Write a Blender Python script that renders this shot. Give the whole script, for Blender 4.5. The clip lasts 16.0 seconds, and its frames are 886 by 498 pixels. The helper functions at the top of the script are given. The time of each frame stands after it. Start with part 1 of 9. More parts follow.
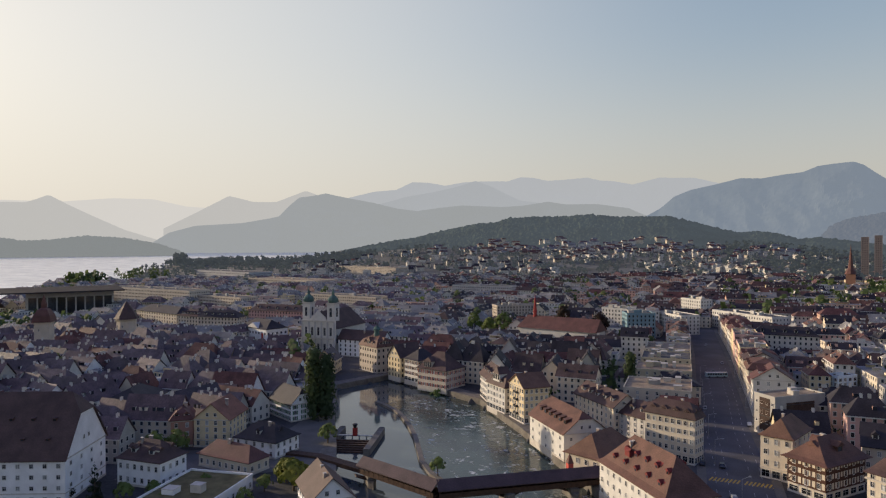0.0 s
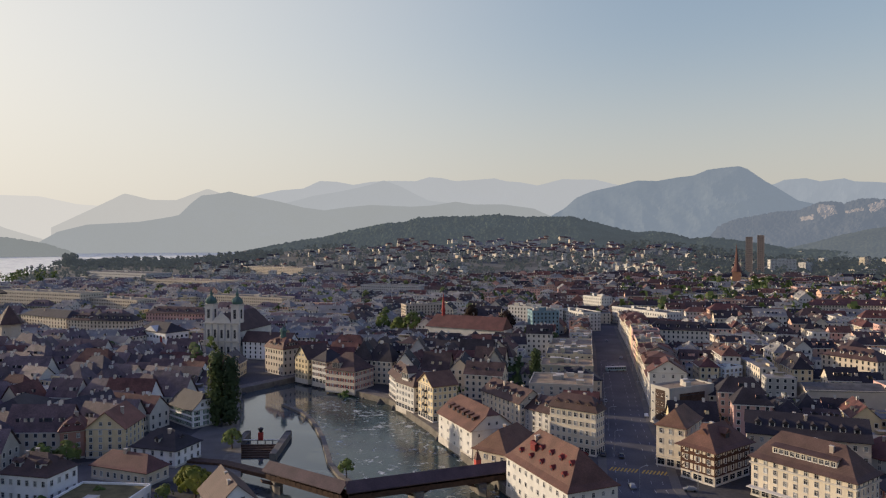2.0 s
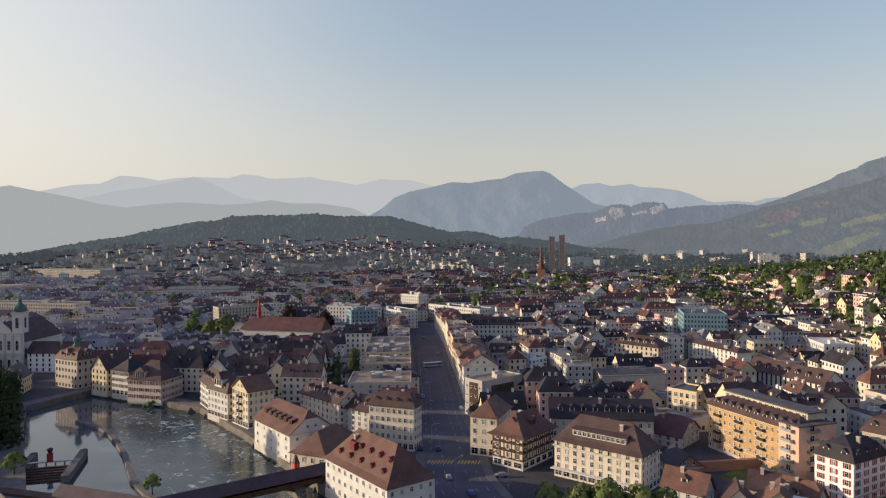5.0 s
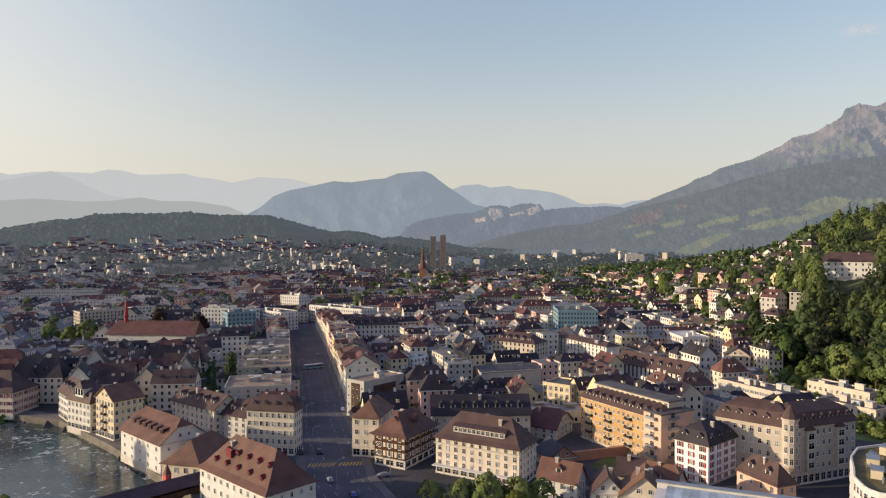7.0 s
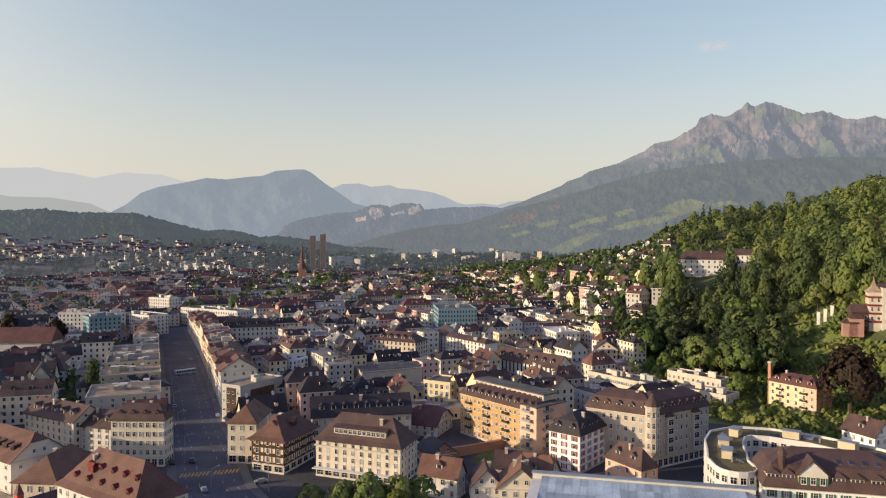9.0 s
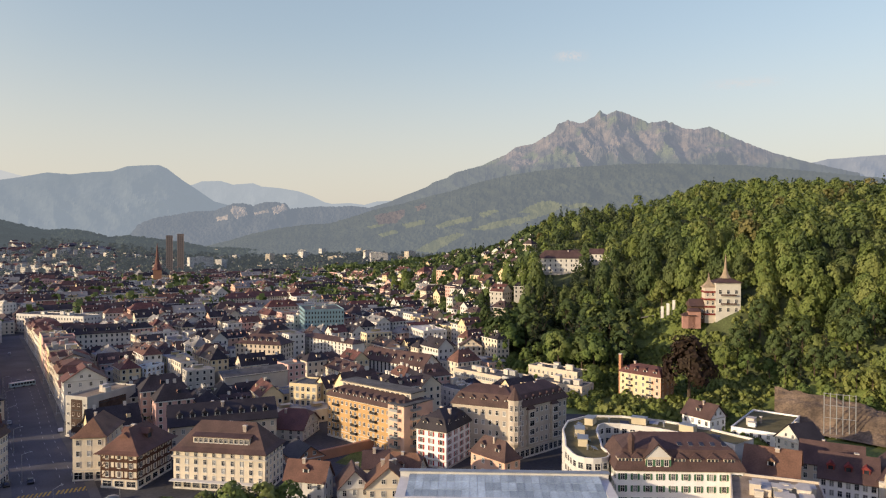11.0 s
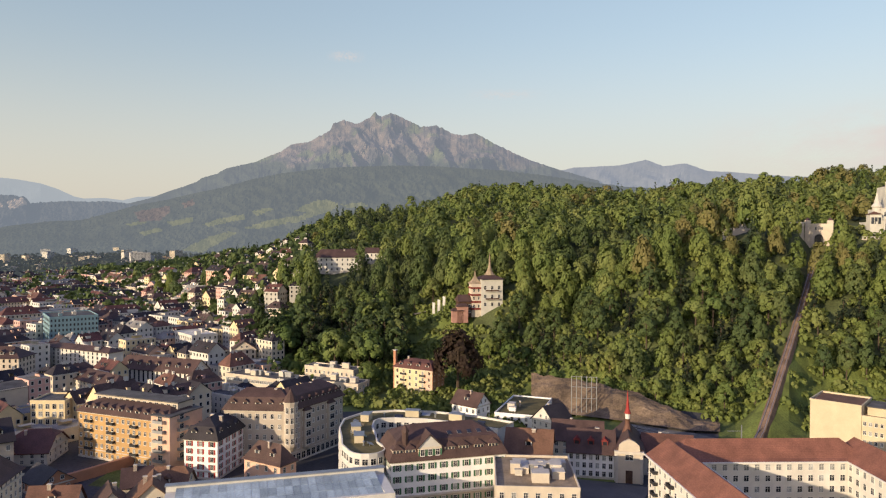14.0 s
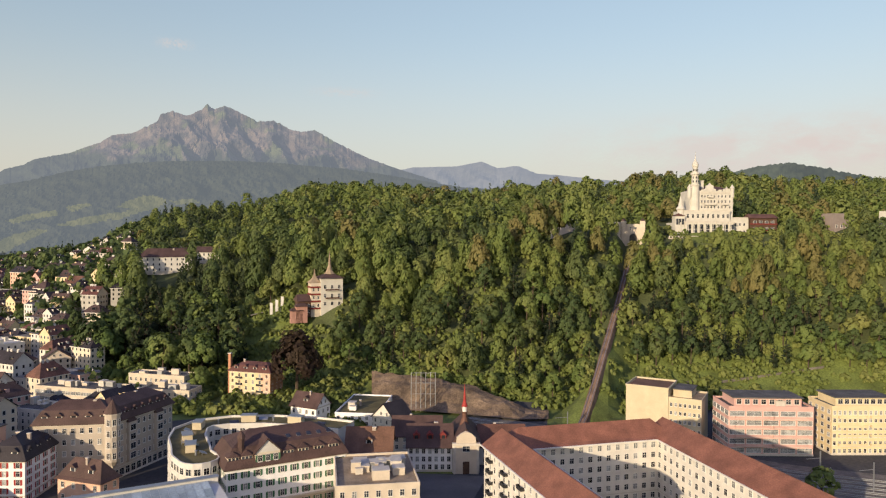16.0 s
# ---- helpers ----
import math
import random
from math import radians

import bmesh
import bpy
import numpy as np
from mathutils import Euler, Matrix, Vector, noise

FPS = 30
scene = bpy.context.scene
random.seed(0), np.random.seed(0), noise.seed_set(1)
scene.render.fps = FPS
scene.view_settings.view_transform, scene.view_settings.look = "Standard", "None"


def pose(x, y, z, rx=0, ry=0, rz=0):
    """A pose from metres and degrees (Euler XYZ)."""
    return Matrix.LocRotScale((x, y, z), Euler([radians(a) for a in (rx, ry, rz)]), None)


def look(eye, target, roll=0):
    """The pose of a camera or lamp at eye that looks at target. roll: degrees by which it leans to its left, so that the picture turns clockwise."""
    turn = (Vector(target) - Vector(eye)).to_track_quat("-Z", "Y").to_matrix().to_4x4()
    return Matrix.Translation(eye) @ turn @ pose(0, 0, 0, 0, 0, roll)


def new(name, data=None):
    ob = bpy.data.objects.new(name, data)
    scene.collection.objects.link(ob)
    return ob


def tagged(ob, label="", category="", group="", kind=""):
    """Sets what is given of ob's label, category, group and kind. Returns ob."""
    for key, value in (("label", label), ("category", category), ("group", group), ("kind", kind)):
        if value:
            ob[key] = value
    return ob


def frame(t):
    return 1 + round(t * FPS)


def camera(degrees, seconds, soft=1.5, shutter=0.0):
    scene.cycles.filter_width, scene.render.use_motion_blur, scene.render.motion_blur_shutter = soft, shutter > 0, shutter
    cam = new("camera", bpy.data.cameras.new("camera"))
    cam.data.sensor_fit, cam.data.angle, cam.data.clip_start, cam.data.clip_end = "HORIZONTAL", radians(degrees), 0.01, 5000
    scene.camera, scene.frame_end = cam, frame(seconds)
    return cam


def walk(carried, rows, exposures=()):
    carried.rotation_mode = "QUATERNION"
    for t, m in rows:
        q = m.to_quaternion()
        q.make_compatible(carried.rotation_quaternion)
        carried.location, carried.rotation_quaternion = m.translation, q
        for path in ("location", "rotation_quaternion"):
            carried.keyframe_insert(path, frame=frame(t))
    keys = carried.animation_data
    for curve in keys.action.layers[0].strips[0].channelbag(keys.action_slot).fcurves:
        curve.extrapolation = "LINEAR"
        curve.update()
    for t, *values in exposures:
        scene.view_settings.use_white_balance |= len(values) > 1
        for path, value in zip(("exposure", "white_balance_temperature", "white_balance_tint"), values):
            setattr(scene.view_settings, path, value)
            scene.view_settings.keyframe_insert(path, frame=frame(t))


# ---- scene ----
EYE_HEIGHT = 80.0
cam = camera(64.75, 16.0, soft=1.2)
# seconds, yaw, pitch, roll of the hovering camera, which turns to its right
TURN = ((0, 0.00, -0.77, 0.13), (0.5, -1.51, -0.78, 0.17), (1, -3.27, -0.78, 0.11), (1.5, -5.37, -0.81, 0.11), (2, -7.48, -0.82, 0.13),
        (2.5, -9.74, -0.83, 0.13), (3, -12.07, -0.86, 0.14), (3.5, -14.78, -0.85, 0.14), (4, -17.36, -0.87, 0.12), (6.5, -29.52, -0.91, 0.10),
        (7, -31.93, -0.92, 0.02), (7.5, -34.22, -0.93, -0.02), (8, -36.56, -0.93, -0.05), (8.5, -39.14, -0.93, -0.03), (9, -41.68, -0.97, -0.03),
        (11.5, -55.28, -0.96, -0.08), (12, -57.98, -0.96, -0.09), (12.5, -60.70, -0.97, -0.11), (13, -63.90, -1.00, -0.17), (13.5, -67.36, -0.98, -0.21),
        (14, -70.72, -0.99, -0.26), (14.5, -73.85, -0.99, -0.30), (15, -76.98, -1.01, -0.31), (15.5, -80.35, -1.01, -0.37), (16, -83.77, -1.03, -0.37))
walk(cam, [(t, pose(0, 0, EYE_HEIGHT, 90 + p, r, a)) for t, a, p, r in TURN], exposures=((0.0, 0.06, 6350, 12), (4.0, 0.19, 6350, 12), (8.0, 0.40, 6560, 11), (12.0, 0.42, 6640, 11), (16.0, 0.31, 6620, 10)))

# ---- sky and sun ----
SUN_AZIMUTH, SUN_HEIGHT = -64.0, 12.5          # degrees clockwise from +y, degrees above the horizon
world = bpy.data.worlds.new("morning_sky")
scene.world = world
world.use_nodes = True
wn = world.node_tree.nodes
sky = wn.new("ShaderNodeTexSky")
sky.sky_type = "NISHITA"
sky.sun_disc = False
sky.sun_elevation = radians(SUN_HEIGHT)
sky.sun_rotation = radians(SUN_AZIMUTH)
sky.air_density, sky.dust_density, sky.ozone_density = 1.0, 3.6, 1.2
wn["Background"].inputs["Strength"].default_value = 0.12
# morning haze evens out the sky's brightness
even = wn.new("ShaderNodeGamma")
even.inputs["Gamma"].default_value = 0.66
lift = wn.new("ShaderNodeVectorMath")
lift.operation = "MULTIPLY"
lift.inputs[1].default_value = (2.12, 2.17, 2.19)
world.node_tree.links.new(sky.outputs["Color"], even.inputs["Color"])
world.node_tree.links.new(even.outputs["Color"], lift.inputs[0])
# a warm band of haze lies all round the horizon
where, split, low = wn.new("ShaderNodeTexCoord"), wn.new("ShaderNodeSeparateXYZ"), wn.new("ShaderNodeMapRange")
low.interpolation_type = "SMOOTHERSTEP"
low.inputs["From Min"].default_value, low.inputs["From Max"].default_value = -0.04, 0.34
low.inputs["To Min"].default_value, low.inputs["To Max"].default_value = 0.72, 0.0
band = wn.new("ShaderNodeMix")
band.data_type = "RGBA"
band.inputs[7].default_value = (5.2, 4.82, 4.2, 1.0)
world.node_tree.links.new(where.outputs["Generated"], split.inputs["Vector"])
world.node_tree.links.new(split.outputs["Z"], low.inputs["Value"])
world.node_tree.links.new(low.outputs["Result"], band.inputs[0])
world.node_tree.links.new(lift.outputs["Vector"], band.inputs[6])
# and it is brightest and warmest below the sun
toward, near_sun, glare = wn.new("ShaderNodeVectorMath"), wn.new("ShaderNodeMapRange"), wn.new("ShaderNodeMix")
toward.operation = "DOT_PRODUCT"
toward.inputs[1].default_value = (math.sin(radians(SUN_AZIMUTH)), math.cos(radians(SUN_AZIMUTH)), 0.2)
near_sun.interpolation_type = "SMOOTHSTEP"
near_sun.inputs["From Min"].default_value, near_sun.inputs["From Max"].default_value, near_sun.inputs["To Max"].default_value = 0.05, 0.95, 0.62
glare.data_type = "RGBA"
glare.inputs[7].default_value = (6.5, 6.15, 5.35, 1.0)
world.node_tree.links.new(where.outputs["Generated"], toward.inputs[0])
world.node_tree.links.new(toward.outputs["Value"], near_sun.inputs["Value"])
world.node_tree.links.new(near_sun.outputs["Result"], glare.inputs[0])
world.node_tree.links.new(band.outputs[2], glare.inputs[6])
# the clear sky overhead is a deeper blue
high, deep = wn.new("ShaderNodeMapRange"), wn.new("ShaderNodeMix")
high.interpolation_type = "SMOOTHSTEP"
high.inputs["From Min"].default_value, high.inputs["From Max"].default_value = 0.34, 0.80
deep.data_type, deep.blend_type = "RGBA", "MULTIPLY"
deep.inputs[7].default_value = (0.43, 0.49, 1.08, 1.0)
world.node_tree.links.new(split.outputs["Z"], high.inputs["Value"])
world.node_tree.links.new(high.outputs["Result"], deep.inputs[0])
world.node_tree.links.new(glare.outputs[2], deep.inputs[6])
world.node_tree.links.new(deep.outputs[2], wn["Background"].inputs["Color"])
sun_data = bpy.data.lights.new("sun", "SUN")
sun_data.energy, sun_data.angle, sun_data.color = 4.5, radians(0.6), (1.0, 0.80, 0.55)
sun = new("sun", sun_data)
sa, sh = radians(SUN_AZIMUTH), radians(SUN_HEIGHT)
sun.matrix_world = look((900 * math.sin(sa), 900 * math.cos(sa), 900 * math.tan(sh)), (0, 0, 0))

# ---- materials ----
def material(name, color, rough=0.85, spread=0.18, scale=0.6, fine=9.0, bump=0.25, random_tint=0.0, metal=0.0, spec=0.3, glow=None, rows=0.0):
    """A surface with stains at a wide and a fine scale, relief, and a tint that changes from object to object."""
    m = bpy.data.materials.new(name)
    m.use_nodes = True
    n, link = m.node_tree.nodes, m.node_tree.links.new
    b = n["Principled BSDF"]
    b.inputs["Roughness"].default_value, b.inputs["Metallic"].default_value = rough, metal
    b.inputs["Specular IOR Level"].default_value = spec
    geo = n.new("ShaderNodeNewGeometry")
    out = None
    for size, amount in ((scale, spread), (fine, spread * 0.7)):
        tex = n.new("ShaderNodeTexNoise")
        tex.inputs["Scale"].default_value, tex.inputs["Detail"].default_value = size, 4
        link(geo.outputs["Position"], tex.inputs["Vector"])
        ramp = n.new("ShaderNodeMapRange")
        ramp.inputs["From Min"].default_value, ramp.inputs["From Max"].default_value = 0.3, 0.7
        ramp.inputs["To Min"].default_value, ramp.inputs["To Max"].default_value = 1 - amount, 1 + amount
        link(tex.outputs["Fac"], ramp.inputs["Value"])
        if out is None:
            out = ramp.outputs["Result"]
        else:
            mul = n.new("ShaderNodeMath")
            mul.operation = "MULTIPLY"
            link(out, mul.inputs[0]), link(ramp.outputs["Result"], mul.inputs[1])
            out = mul.outputs[0]
        last = tex
    if random_tint:
        info = n.new("ShaderNodeObjectInfo")
        tint = n.new("ShaderNodeMapRange")
        tint.inputs["To Min"].default_value, tint.inputs["To Max"].default_value = 1 - random_tint, 1 + random_tint
        link(info.outputs["Random"], tint.inputs["Value"])
        mul = n.new("ShaderNodeMath")
        mul.operation = "MULTIPLY"
        link(out, mul.inputs[0]), link(tint.outputs["Result"], mul.inputs[1])
        out = mul.outputs[0]
    vec = n.new("ShaderNodeVectorMath")
    vec.operation = "SCALE"
    vec.inputs[0].default_value = color
    link(out, vec.inputs["Scale"])
    link(vec.outputs["Vector"], b.inputs["Base Color"])
    if bump:
        bm_node = n.new("ShaderNodeBump")
        bm_node.inputs["Strength"].default_value, bm_node.inputs["Distance"].default_value = bump, 0.15
        height = last.outputs["Fac"]
        if rows:
            # courses of tiles follow the height
            sep = n.new("ShaderNodeSeparateXYZ")
            link(geo.outputs["Position"], sep.inputs["Vector"])
            saw = n.new("ShaderNodeMath")
            saw.operation = "PINGPONG"
            saw.inputs[1].default_value = rows
            link(sep.outputs["Z"], saw.inputs[0])
            add = n.new("ShaderNodeMath")
            add.operation = "MULTIPLY_ADD"
            add.inputs[1].default_value = 2.0
            link(saw.outputs[0], add.inputs[0]), link(height, add.inputs[2])
            height = add.outputs[0]
        link(height, bm_node.inputs["Height"])
        link(bm_node.outputs["Normal"], b.inputs["Normal"])
    if glow:
        b.inputs["Emission Color"].default_value = (*glow[:3], 1)
        b.inputs["Emission Strength"].default_value = glow[3]
    return m


WALLS = {
    # the lightest white makes up for skylight and haze missing on shaded fronts
    "white": (0.57, 0.55, 0.505), "lifted_white": (0.76, 0.75, 0.74), "cream": (0.60, 0.525, 0.41), "yellow": (0.62, 0.51, 0.32), "custard": (0.50, 0.43, 0.30), "pink": (0.55, 0.345, 0.30),
    "salmon": (0.62, 0.40, 0.30), "orange": (0.45, 0.285, 0.128), "grey": (0.42, 0.41, 0.40), "stone": (0.43, 0.375, 0.31), "sand": (0.52, 0.45, 0.36),
    "pale": (0.59, 0.56, 0.505), "clay": (0.225, 0.188, 0.172), "maroon": (0.36, 0.20, 0.16), "concrete": (0.40, 0.38, 0.34), "teal": (0.17, 0.27, 0.31), "timber": (0.075, 0.036, 0.024),
    "red": (0.45, 0.08, 0.06), "brick": (0.40, 0.20, 0.12), "bluewhite": (0.55, 0.62, 0.68), "castle": (0.50, 0.48, 0.425)}
TILES = {
    "brown": (0.078, 0.047, 0.040), "dark": (0.032, 0.027, 0.030), "red": (0.115, 0.052, 0.042), "rust": (0.118, 0.058, 0.041), "orange": (0.215, 0.092, 0.060), "gravel": (0.29, 0.225, 0.155), "slate": (0.042, 0.042, 0.048),
    "tan": (0.150, 0.080, 0.050), "plum": (0.076, 0.050, 0.050), "copper": (0.085, 0.142, 0.125), "felt": (0.11, 0.105, 0.10), "moss": (0.135, 0.115, 0.055), "ivory": (0.60, 0.57, 0.50)}
WALL = {k: material("render_" + k, c, 0.9, 0.10, 0.25, 6.0, 0.15) for k, c in WALLS.items()}
TILE = {k: material("tile_" + k, c, 0.68, 0.26, 0.22, 2.6, 0.45, rows=0.17, spec=0.3) for k, c in TILES.items()}
for k in ("felt", "moss", "ivory", "copper", "gravel"):
    TILE[k] = material("covering_" + k, TILES[k], 0.85, 0.28, 0.3, 4.0, 0.3, spec=0.15)
GLASS = material("window_glass", (0.030, 0.034, 0.042), 0.12, 0.4, 0.15, 0.6, 0.0, 0.6, spec=0.45)
CURTAIN = material("curtained_glass", (0.24, 0.25, 0.25), 0.2, 0.45, 0.5, 1.6, 0.0, 0.3, spec=0.5)
BROWN_GLASS = material("bronze_glass", (0.075, 0.052, 0.042), 0.2, 0.3, 0.4, 1.2, 0.0, spec=0.45)
FRAME = material("window_frame", (0.62, 0.60, 0.56), 0.6, 0.06, 0.5, 7.0, 0.0)
TRIM = material("stone_trim", (0.50, 0.46, 0.40), 0.85, 0.12, 0.5, 8.0, 0.2)
WOOD = material("old_wood", (0.075, 0.042, 0.028), 0.8, 0.3, 0.8, 12.0, 0.3)
METAL = material("grey_metal", (0.32, 0.33, 0.34), 0.45, 0.1, 0.5, 6.0, 0.0, metal=0.6)
SHEET = material("dull_roof_sheet", (0.040, 0.038, 0.042), 0.95, 0.2, 0.1, 2.0, 0.0, spec=0.05)
DARK = material("dark_metal", (0.03, 0.03, 0.032), 0.5, 0.2, 1.0, 9.0, 0.0)
CHIMNEY = material("chimney_render", (0.36, 0.30, 0.25), 0.9, 0.2, 1.0, 8.0, 0.3)
DORMER_RED = material("dormer_red_boards", (0.17, 0.030, 0.026), 0.8, 0.2, 1.0, 8.0, 0.1)
SHUTTER = {k: material("shutter_" + k, c, 0.7, 0.15, 1.0, 8.0, 0.1) for k, c in {"red": (0.30, 0.035, 0.03), "green": (0.05, 0.13, 0.07), "brown": (0.16, 0.07, 0.035), "grey": (0.30, 0.32, 0.32)}.items()}
ASPHALT = material("asphalt", (0.082, 0.080, 0.088), 0.9, 0.25, 0.06, 2.0, 0.2)
PAVING = material("paving", (0.125, 0.118, 0.108), 0.9, 0.2, 0.1, 3.0, 0.2)
TOWN = material("town_ground", (0.058, 0.057, 0.058), 0.95, 0.35, 0.03, 0.8, 0.2)
GRASS = material("meadow_grass", (0.120, 0.150, 0.036), 0.95, 0.42, 0.07, 1.2, 0.5)
# lightened to stand for haze over the far gardens
SUBURB = material("suburb_gardens", (0.105, 0.106, 0.094), 0.95, 0.45, 0.008, 0.06, 0.0)
FLOOR = material("forest_floor", (0.066, 0.080, 0.030), 0.95, 0.4, 0.05, 1.0, 0.4)
STONE = material("quay_stone", (0.15, 0.135, 0.115), 0.9, 0.3, 0.3, 3.0, 0.5)
BALLAST = material("brown_ballast", (0.200, 0.132, 0.088), 0.95, 0.35, 0.2, 3.0, 0.5)
ROCK = material("cutting_rock", (0.150, 0.108, 0.072), 0.95, 0.50, 0.10, 1.2, 0.8)
PAINT_W = material("road_paint_white", (0.36, 0.36, 0.36), 0.8, 0.2, 1.0, 8.0, 0.0)
PAINT_Y = material("road_paint_yellow", (0.46, 0.30, 0.05), 0.8, 0.25, 1.0, 8.0, 0.0)
TRUNK = material("bark", (0.075, 0.055, 0.04), 0.95, 0.3, 2.0, 12.0, 0.5)


def foliage(name, a, b, c, size):
    """Leaves whose green drifts from tree to tree and from leaf to leaf."""
    m = bpy.data.materials.new(name)
    m.use_nodes = True
    n, link = m.node_tree.nodes, m.node_tree.links.new
    p = n["Principled BSDF"]
    p.inputs["Roughness"].default_value, p.inputs["Specular IOR Level"].default_value = 0.7, 0.15
    geo, info = n.new("ShaderNodeNewGeometry"), n.new("ShaderNodeObjectInfo")
    tex = n.new("ShaderNodeTexNoise")
    tex.inputs["Scale"].default_value, tex.inputs["Detail"].default_value = size, 2
    link(geo.outputs["Position"], tex.inputs["Vector"])
    add = n.new("ShaderNodeMath")
    add.operation = "MULTIPLY_ADD"
    add.inputs[1].default_value = 0.28
    link(info.outputs["Random"], add.inputs[0]), link(tex.outputs["Fac"], add.inputs[2])
    leaf = n.new("ShaderNodeMath")
    leaf.operation = "MULTIPLY_ADD"
    leaf.inputs[1].default_value = 0.12
    link(geo.outputs["Random Per Island"], leaf.inputs[0]), link(add.outputs[0], leaf.inputs[2])
    ramp = n.new("ShaderNodeValToRGB")
    ramp.color_ramp.elements[0].position, ramp.color_ramp.elements[0].color = 0.45, (*a, 1)
    ramp.color_ramp.elements[1].position, ramp.color_ramp.elements[1].color = 1.0, (*c, 1)
    mid = ramp.color_ramp.elements.new(0.72)
    mid.color = (*b, 1)
    link(leaf.outputs[0], ramp.inputs["Fac"])
    link(ramp.outputs["Color"], p.inputs["Base Color"])
    trans = n.new("ShaderNodeBsdfTranslucent")
    link(ramp.outputs["Color"], trans.inputs["Color"])
    mix = n.new("ShaderNodeMixShader")
    mix.inputs["Fac"].default_value = 0.30
    link(p.outputs[0], mix.inputs[1]), link(trans.outputs[0], mix.inputs[2])
    link(mix.outputs[0], n["Material Output"].inputs["Surface"])
    return m


LEAF = foliage("broad_leaves", (0.090, 0.142, 0.044), (0.150, 0.200, 0.058), (0.216, 0.240, 0.078), 0.045)
LEAF_LIGHT = foliage("light_leaves", (0.118, 0.162, 0.047), (0.176, 0.214, 0.060), (0.240, 0.252, 0.083), 0.045)
LEAF_OLIVE = foliage("olive_leaves", (0.12, 0.126, 0.046), (0.172, 0.166, 0.06), (0.225, 0.198, 0.076), 0.045)
LEAF_DEEP = foliage("deep_green_leaves", (0.06, 0.092, 0.038), (0.096, 0.132, 0.048), (0.14, 0.165, 0.06), 0.045)
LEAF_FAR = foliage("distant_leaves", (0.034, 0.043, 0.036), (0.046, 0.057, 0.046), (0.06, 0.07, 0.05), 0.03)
# a bluish glow on the leaves stands for haze before the far groves
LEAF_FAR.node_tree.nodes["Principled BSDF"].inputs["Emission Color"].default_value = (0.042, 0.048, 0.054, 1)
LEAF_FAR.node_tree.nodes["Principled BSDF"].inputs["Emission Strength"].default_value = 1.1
LEAF_BRIGHT = foliage("willow_leaves", (0.09, 0.11, 0.02), (0.15, 0.17, 0.03), (0.22, 0.22, 0.05), 0.2)
LEAF_DARK = foliage("dark_leaves", (0.016, 0.024, 0.017), (0.027, 0.040, 0.023), (0.044, 0.060, 0.028), 0.1)
LEAF_FIR = foliage("conifer_needles", (0.03, 0.048, 0.028), (0.05, 0.07, 0.036), (0.08, 0.098, 0.048), 0.05)
LEAF_POPLAR = foliage("poplar_leaves", (0.042, 0.066, 0.032), (0.070, 0.098, 0.042), (0.105, 0.130, 0.050), 0.06)
LEAF_COPPER = foliage("copper_beech_leaves", (0.022, 0.014, 0.014), (0.040, 0.026, 0.020), (0.055, 0.040, 0.025), 0.1)


def water_material(name, color, rough, wave, foam=0.0):
    m = material(name, color, rough, 0.25, 0.02, 0.15, 0.0, spec=0.3 if foam else 0.5)
    n, link = m.node_tree.nodes, m.node_tree.links.new
    b = n["Principled BSDF"]
    geo = n.new("ShaderNodeNewGeometry")
    tex = n.new("ShaderNodeTexNoise")
    tex.inputs["Scale"].default_value, tex.inputs["Detail"].default_value = wave, 3
    link(geo.outputs["Position"], tex.inputs["Vector"])
    bump = n.new("ShaderNodeBump")
    bump.inputs["Strength"].default_value, bump.inputs["Distance"].default_value = (0.35, 0.25) if rough > 0.15 else (0.12, 0.12)
    link(tex.outputs["Fac"], bump.inputs["Height"])
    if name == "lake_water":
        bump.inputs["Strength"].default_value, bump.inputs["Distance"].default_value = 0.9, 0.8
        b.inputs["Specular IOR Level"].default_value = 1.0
    link(bump.outputs["Normal"], b.inputs["Normal"])
    if foam:
        ft = n.new("ShaderNodeTexNoise")
        ft.inputs["Scale"].default_value, ft.inputs["Detail"].default_value, ft.inputs["Distortion"].default_value = 0.30, 8, 1.2
        link(geo.outputs["Position"], ft.inputs["Vector"])
        fr = n.new("ShaderNodeMapRange")
        fr.inputs["From Min"].default_value, fr.inputs["From Max"].default_value = 0.62 - 0.1 * foam, 0.74
        link(ft.outputs["Fac"], fr.inputs["Value"])
        white = n.new("ShaderNodeBsdfDiffuse")
        white.inputs["Color"].default_value = (0.6, 0.62, 0.6, 1)
        mix = n.new("ShaderNodeMixShader")
        link(fr.outputs["Result"], mix.inputs["Fac"])
        link(b.outputs[0], mix.inputs[1]), link(white.outputs[0], mix.inputs[2])
        link(mix.outputs[0], n["Material Output"].inputs["Surface"])
    return m


RIVER = water_material("river_water", (0.070, 0.088, 0.090), 0.06, 0.35)
RAPID = water_material("rapid_water", (0.036, 0.064, 0.066), 0.18, 0.5, foam=0.75)
FLOW = water_material("flowing_water", (0.022, 0.042, 0.044), 0.16, 0.6, foam=0.22)
# the sky's shine on the lake is put into its pale colour
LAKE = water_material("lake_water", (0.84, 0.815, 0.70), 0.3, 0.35)


